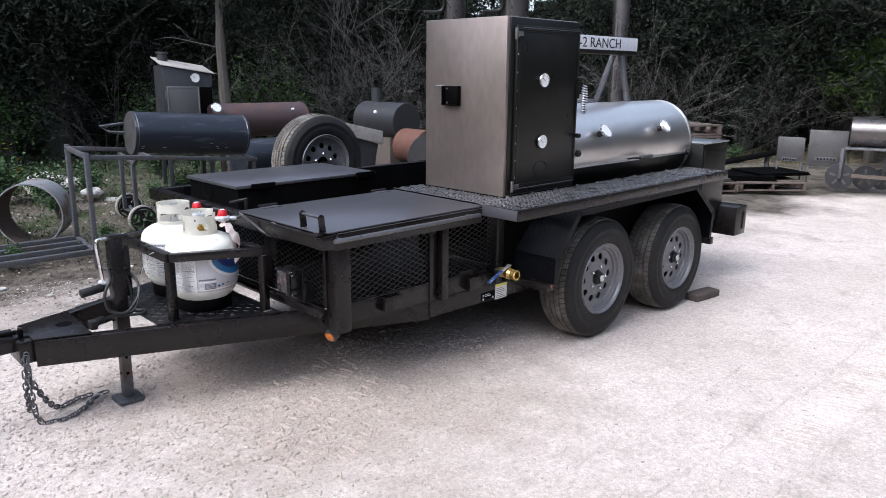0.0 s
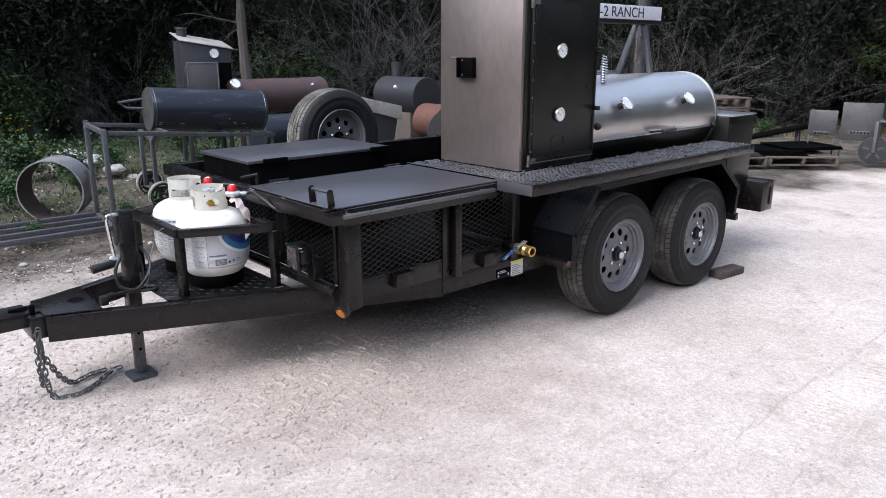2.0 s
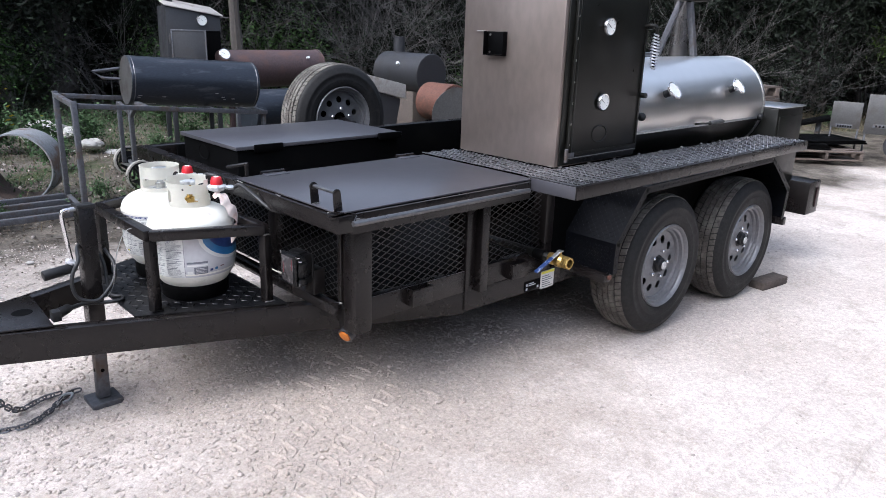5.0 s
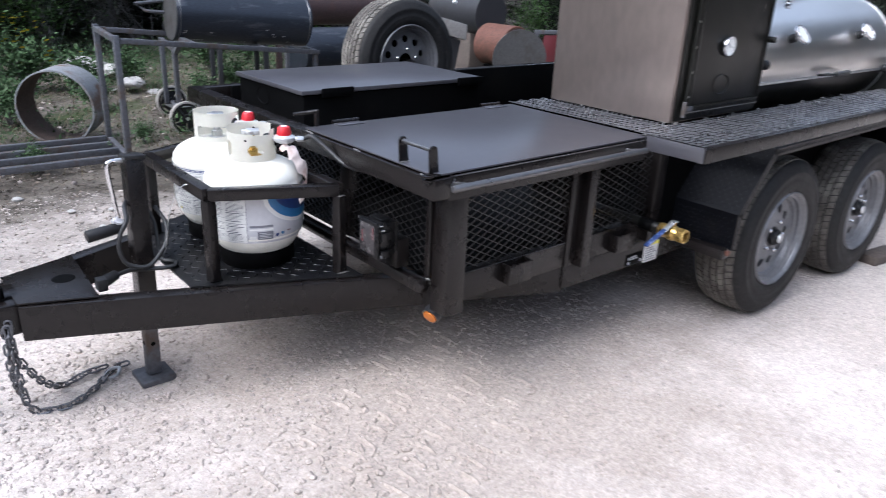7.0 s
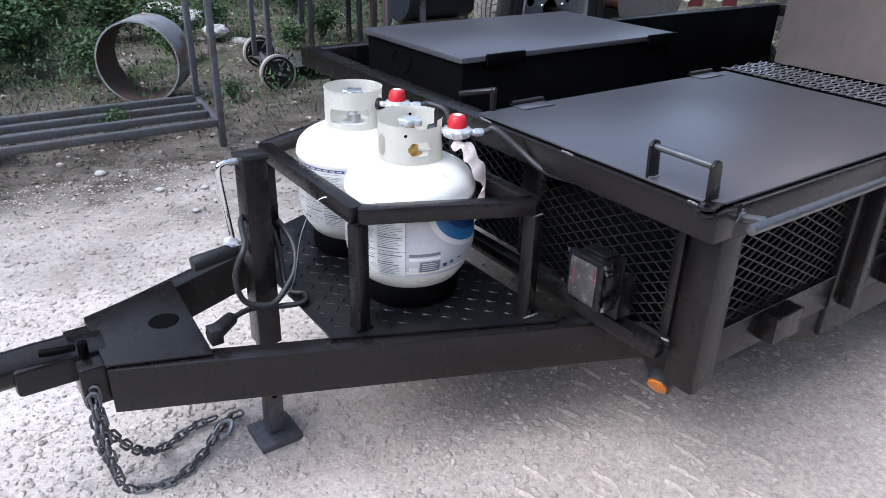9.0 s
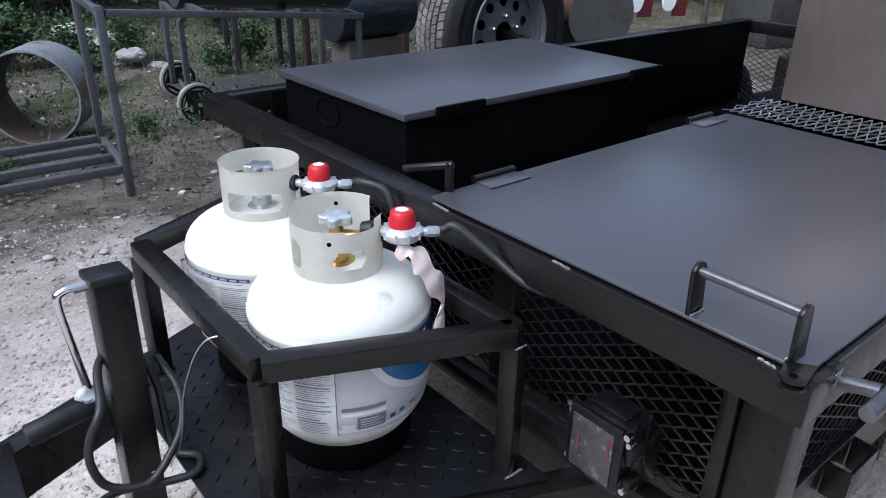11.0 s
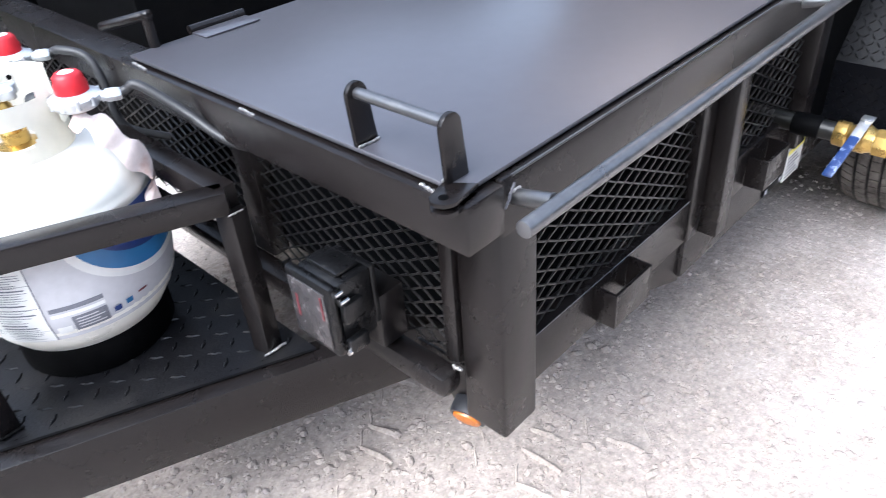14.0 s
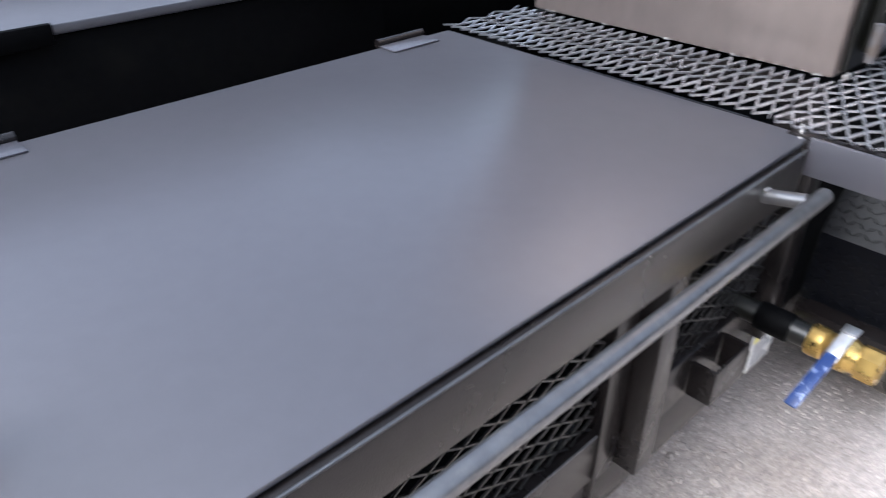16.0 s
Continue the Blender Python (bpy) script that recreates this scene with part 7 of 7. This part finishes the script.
def plant(kind, x, y, a, s):
    ob = kinds[kind]
    # trees in this sector are shortened so the lid reflects more sky
    if 27 < math.degrees(math.atan2(y - 2.4, x - 2.2)) < 47:
        s *= 0.47
    if kind not in first:
        first.add(kind)
        ob.matrix_basis = pose(x, y, ground_height(x, y), 0, 0, a)
        ob.scale = (s, s, s)
        return
    made = copy_thing(ob, pose(x, y, ground_height(x, y), 0, 0, a))
    made.scale = (s, s, s)


count = 0
for row, (depth, step, smin) in enumerate(((0.6, 0.34, 0.75), (2.2, 0.36, 0.95), (4.2, 0.42, 1.15), (6.6, 0.5, 1.35))):
    s = 0.1 * row
    while s < len(EDGE) - 1.02:
        p, nrm = along_edge(s)
        p = p + nrm * (depth + rng.uniform(-0.5, 0.5))
        kind = [4, 2, 3, 0, 1][rng.randint(0, 5)] if row == 0 else [0, 1, 2, 3][rng.randint(0, 4)]
        plant(kind, p.x, p.y, rng.uniform(0, 360), smin * rng.uniform(0.85, 1.2))
        s += step * rng.uniform(0.8, 1.2)
# unseen trees behind the camera, added to darken what the steel reflects
for k in range(44):
    a = radians(150 + 5.1 * k)
    r = 11.5 + 3.0 * (k % 2) + rng.uniform(-1.0, 1.0)
    plant([0, 1, 2, 3][k % 4], 2 + r * math.cos(a), 1 + r * math.sin(a), rng.uniform(0, 360), 1.1)


# a dark sheet that stands for the deep shade far inside the woods
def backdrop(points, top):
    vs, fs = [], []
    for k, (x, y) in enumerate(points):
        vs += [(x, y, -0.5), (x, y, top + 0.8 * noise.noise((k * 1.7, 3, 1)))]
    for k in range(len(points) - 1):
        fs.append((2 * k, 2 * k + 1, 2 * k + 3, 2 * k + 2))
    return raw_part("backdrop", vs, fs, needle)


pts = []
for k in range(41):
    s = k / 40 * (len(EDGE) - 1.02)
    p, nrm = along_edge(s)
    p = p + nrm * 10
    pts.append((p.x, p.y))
tagged(backdrop(pts, 3.6), "dark sheet standing for shade deep inside the woods", "backdrop", kind="structure")


def shrub(name, seed, height, leaves, mat, label, leaf=0.03, thing_kind="shrub"):
    rng = np.random.RandomState(seed)
    t = thing(name, (0, 0, 0), label, thing_kind, "shrubs by the woods")
    bm = bmesh.new()
    ends = []
    for k in range(11):
        a = rng.rand() * 6.28
        e = Vector((math.cos(a) * height * rng.uniform(0.15, 0.6), math.sin(a) * height * rng.uniform(0.15, 0.6), height * rng.uniform(0.5, 1)))
        mid = e * 0.5 + Vector((0, 0, 0.1 * height))
        tube(bm, [Vector((0, 0, -0.03)), mid, e], 0.006, 5, [0.009, 0.006, 0.003], smooth=3)
        ends += [mid, e, (mid + e) / 2]
    part("stem", bm, dead_twig, t)
    ends = np.array([tuple(e) for e in ends])
    c = ends[rng.randint(0, len(ends), leaves)] + rng.normal(0, 0.15 * height, (leaves, 3))
    c[:, 2] = np.abs(c[:, 2]) + 0.01
    size = leaf * rng.uniform(0.5, 1.4, (leaves, 1))
    d1 = rng.normal(0, 1, (leaves, 3))
    d1[:, 2] *= 0.5
    d1 /= np.linalg.norm(d1, axis=1)[:, None]
    d2 = np.cross(d1, rng.normal(0, 1, (leaves, 3)) + np.array([0, 0, 1.5]))
    d2 /= np.linalg.norm(d2, axis=1)[:, None]
    v = np.stack([c - d1 * size, c + d2 * size * 0.5, c + d1 * size, c - d2 * size * 0.5], 1).reshape(-1, 3)
    raw_part("leaves", v.tolist(), [(4 * k, 4 * k + 1, 4 * k + 2, 4 * k + 3) for k in range(leaves)], mat, t)
    return t


bush = shrub("shrub", 31, 1.3, 3000, leaf_green, "fresh green leafy shrub at the woods' edge", 0.026)
bush.matrix_basis = pose(3.2, 12.6, 0)
for x, y, s in ((2.4, 12.9, 1.1), (5.2, 12.5, 0.9), (8.2, 12.5, 1.3), (7.5, 12.9, 1.1), (0.2, 12.3, 0.9), (10.4, 10.6, 0.8)):
    copy_thing(bush, pose(x, y, ground_height(x, y), 0, 0, x * 50)).scale = (s, s, s)
weed = shrub("weed_clump", 32, 0.5, 1300, weed_green, "pale green weeds growing out of the soil", 0.028, "weeds")
weed.matrix_basis = pose(1.4, 8.6, 0)
spots = [(0.9, 8.3, 1.1), (1.0, 9.2, 1.3), (1.6, 9.8, 1.2), (0.4, 8.9, 1.2), (2.2, 9.6, 1.0), (2.0, 11.0, 1.2), (1.2, 10.8, 1.4), (0.3, 10.4, 1.4), (2.5, 8.4, 0.6), (1.75, 8.1, 0.7), (2.6, 9.2, 0.8), (3.2, 9.4, 0.7), (4.1, 8.8, 0.7), (3.6, 8.4, 0.5), (0.9, 6.42, 0.3), (1.55, 6.45, 0.35), (-0.3, 9.6, 1.3), (-0.6, 8.6, 1.1), (2.45, 6.9, 0.3), (2.85, 5.85, 0.25), (14.3, 5.4, 0.6), (13.4, 5.9, 0.6), (15.4, 4.9, 0.6), (12.6, 6.6, 0.5), (4.6, 10.6, 0.9), (5.3, 11.0, 0.9)]
for x, y, s in spots:
    copy_thing(weed, pose(x, y, ground_height(x, y), 0, 0, x * 77)).scale = (s, s, s)
vs, fs = [], []
for k in range(140):
    x, y = rng.uniform(0.2, 2.6), rng.uniform(8.3, 11.5)
    z, s = rng.uniform(0.25, 0.75), rng.uniform(0.012, 0.03)
    b = len(vs)
    vs += [(x - s, y, z), (x, y - s, z + s * 0.5), (x + s, y, z), (x, y + s, z - s * 0.5)]
    fs.append((b, b + 1, b + 2, b + 3))
tagged(raw_part("weed_flowers", vs, fs, flower_yellow), "small yellow flowers among the weeds", "flowers", kind="stuff")
# grass blades and weeds along the woods' foot
vs, fs, n = [], [], 0
for k in range(26000):
    s = rng.uniform(0, len(EDGE) - 1.05)
    p, nrm = along_edge(s)
    p = p - nrm * rng.uniform(-1.5, 7.5 if s < 4 else 3.2) * (0.5 if s > 6 else 1)
    x, y, h = p.x, p.y, rng.uniform(0.03, 0.17)
    if y + 0.3 * x < 6.2 + 1.2 * rng.rand() and x < 8:
        continue
    a = rng.rand() * 6.28
    z = ground_height(x, y)
    b = len(vs)
    dx, dy = 0.0035 * math.cos(a), 0.0035 * math.sin(a)
    tx, ty = rng.uniform(-0.1, 0.1, 2)
    vs += [(x - dx, y - dy, z), (x + dx, y + dy, z), (x + tx, y + ty, z + h)]
    fs.append((b, b + 1, b + 2))
tagged(raw_part("grass", vs, fs, [dry_grass]), "thin dry grass along the edge of the woods", "grass", kind="stuff")


# low weeds that cover the soil in patches behind the cart
vs, fs = [], []
while len(fs) < 42000:
    x, y = rng.uniform(-2.5, 6.5), rng.uniform(6.3, 12.8)
    if y + 0.3 * x < 6.8 + 1.2 * rng.rand() or noise.noise((x * 1.1, y * 1.1, 4.0)) + 0.35 * noise.noise((x * 4, y * 4, 2.0)) < -0.02 - 0.12 * (y - 8.5):
        continue
    z, s, a = ground_height(x, y) + 0.26 * rng.rand() ** 2, rng.uniform(0.012, 0.034), rng.rand() * 6.28
    b = len(vs)
    ca, sa, tilt = s * math.cos(a), s * math.sin(a), rng.uniform(0, 1.4) * s
    vs += [(x - 0.35 * sa, y + 0.35 * ca, z), (x + 0.35 * sa, y - 0.35 * ca, z), (x + ca, y + sa, z + tilt)]
    fs.append((b, b + 1, b + 2))
tagged(raw_part("weed_cover", vs, fs, weed_green), "low green weeds in patches over brown soil", "weeds", kind="stuff")


def brush(name, seed, height, label):
    """A leafless thicket: stems that fork twice into fine twigs."""
    rng = np.random.RandomState(seed)
    t = thing(name, (0, 0, 0), label, "dead brush", "dead brush by the woods")
    bm = bmesh.new()
    for k in range(16):
        a = rng.rand() * 6.28
        p = Vector((0.35 * math.cos(a), 0.35 * math.sin(a), -0.05)) * rng.rand()
        e = Vector((math.cos(a) * rng.uniform(0.3, 1.0), math.sin(a) * rng.uniform(0.3, 1.0), rng.uniform(0.5, 1.0))) * height
        mid = p.lerp(e, 0.5) + Vector(rng.uniform(-0.12, 0.12, 3)) * height
        tube(bm, [p, mid, e], 0.006, 5, [0.009, 0.006, 0.0045, 0.003], smooth=4)
        for j in range(11):
            q = p.lerp(mid, 0.5).lerp(e, rng.rand())
            d = (e - p).normalized() + Vector(rng.uniform(-1, 1, 3))
            f = q + d * height * rng.uniform(0.12, 0.3)
            g = q.lerp(f, 0.5) + Vector(rng.uniform(-0.05, 0.05, 3)) * height
            tube(bm, [q, g, f], 0.0025, 4, [0.003, 0.0025, 0.0015], smooth=3)
            for _ in range(5):
                h = f + (d + Vector(rng.uniform(-1.2, 1.2, 3))) * height * 0.1
                tube(bm, [g.lerp(f, rng.rand()), h], 0.0016, 3, [0.002, 0.001])
    part("twig_tangle", bm, dead_twig, t)
    return t


dead = brush("dead_brush", 41, 1.8, "leafless grey brush in front of the woods")
dead.matrix_basis = pose(9.0, 11.2, 0)
for x, y, s in ((10.6, 11.0, 1.2), (12.2, 9.2, 1.0), (13.6, 7.5, 1.0), (15.0, 6.5, 0.9), (9.4, 12.0, 1.6), (5.0, 13.6, 1.0), (17.5, 5.8, 1.2), (7.2, 13.2, 1.0)):
    copy_thing(dead, pose(x, y, ground_height(x, y), 0, 0, x * 131)).scale = (s, s, s)
# a young tree in fresh leaf at the end of the woods
young = juniper("juniper_tree", 17, 2.3, 4500, mat=dim_green, spreadw=0.8, low=0.45, bare=0, label="young tree with fresh green sprays")
young.matrix_basis = pose(15.9, 4.4, ground_height(15.9, 4.4), 0, 0, 70)
young.scale = (1.25, 1.25, 1.1)
# a clear trunk behind the rusty barrel
lone = juniper("juniper_tree", 16, 5.6, 17000, low=0.5, bare=6)
lone.matrix_basis = pose(6.05, 11.2, ground_height(6.05, 11.2), 0, 0, 40)
lone.scale = (0.45, 0.45, 1.0)
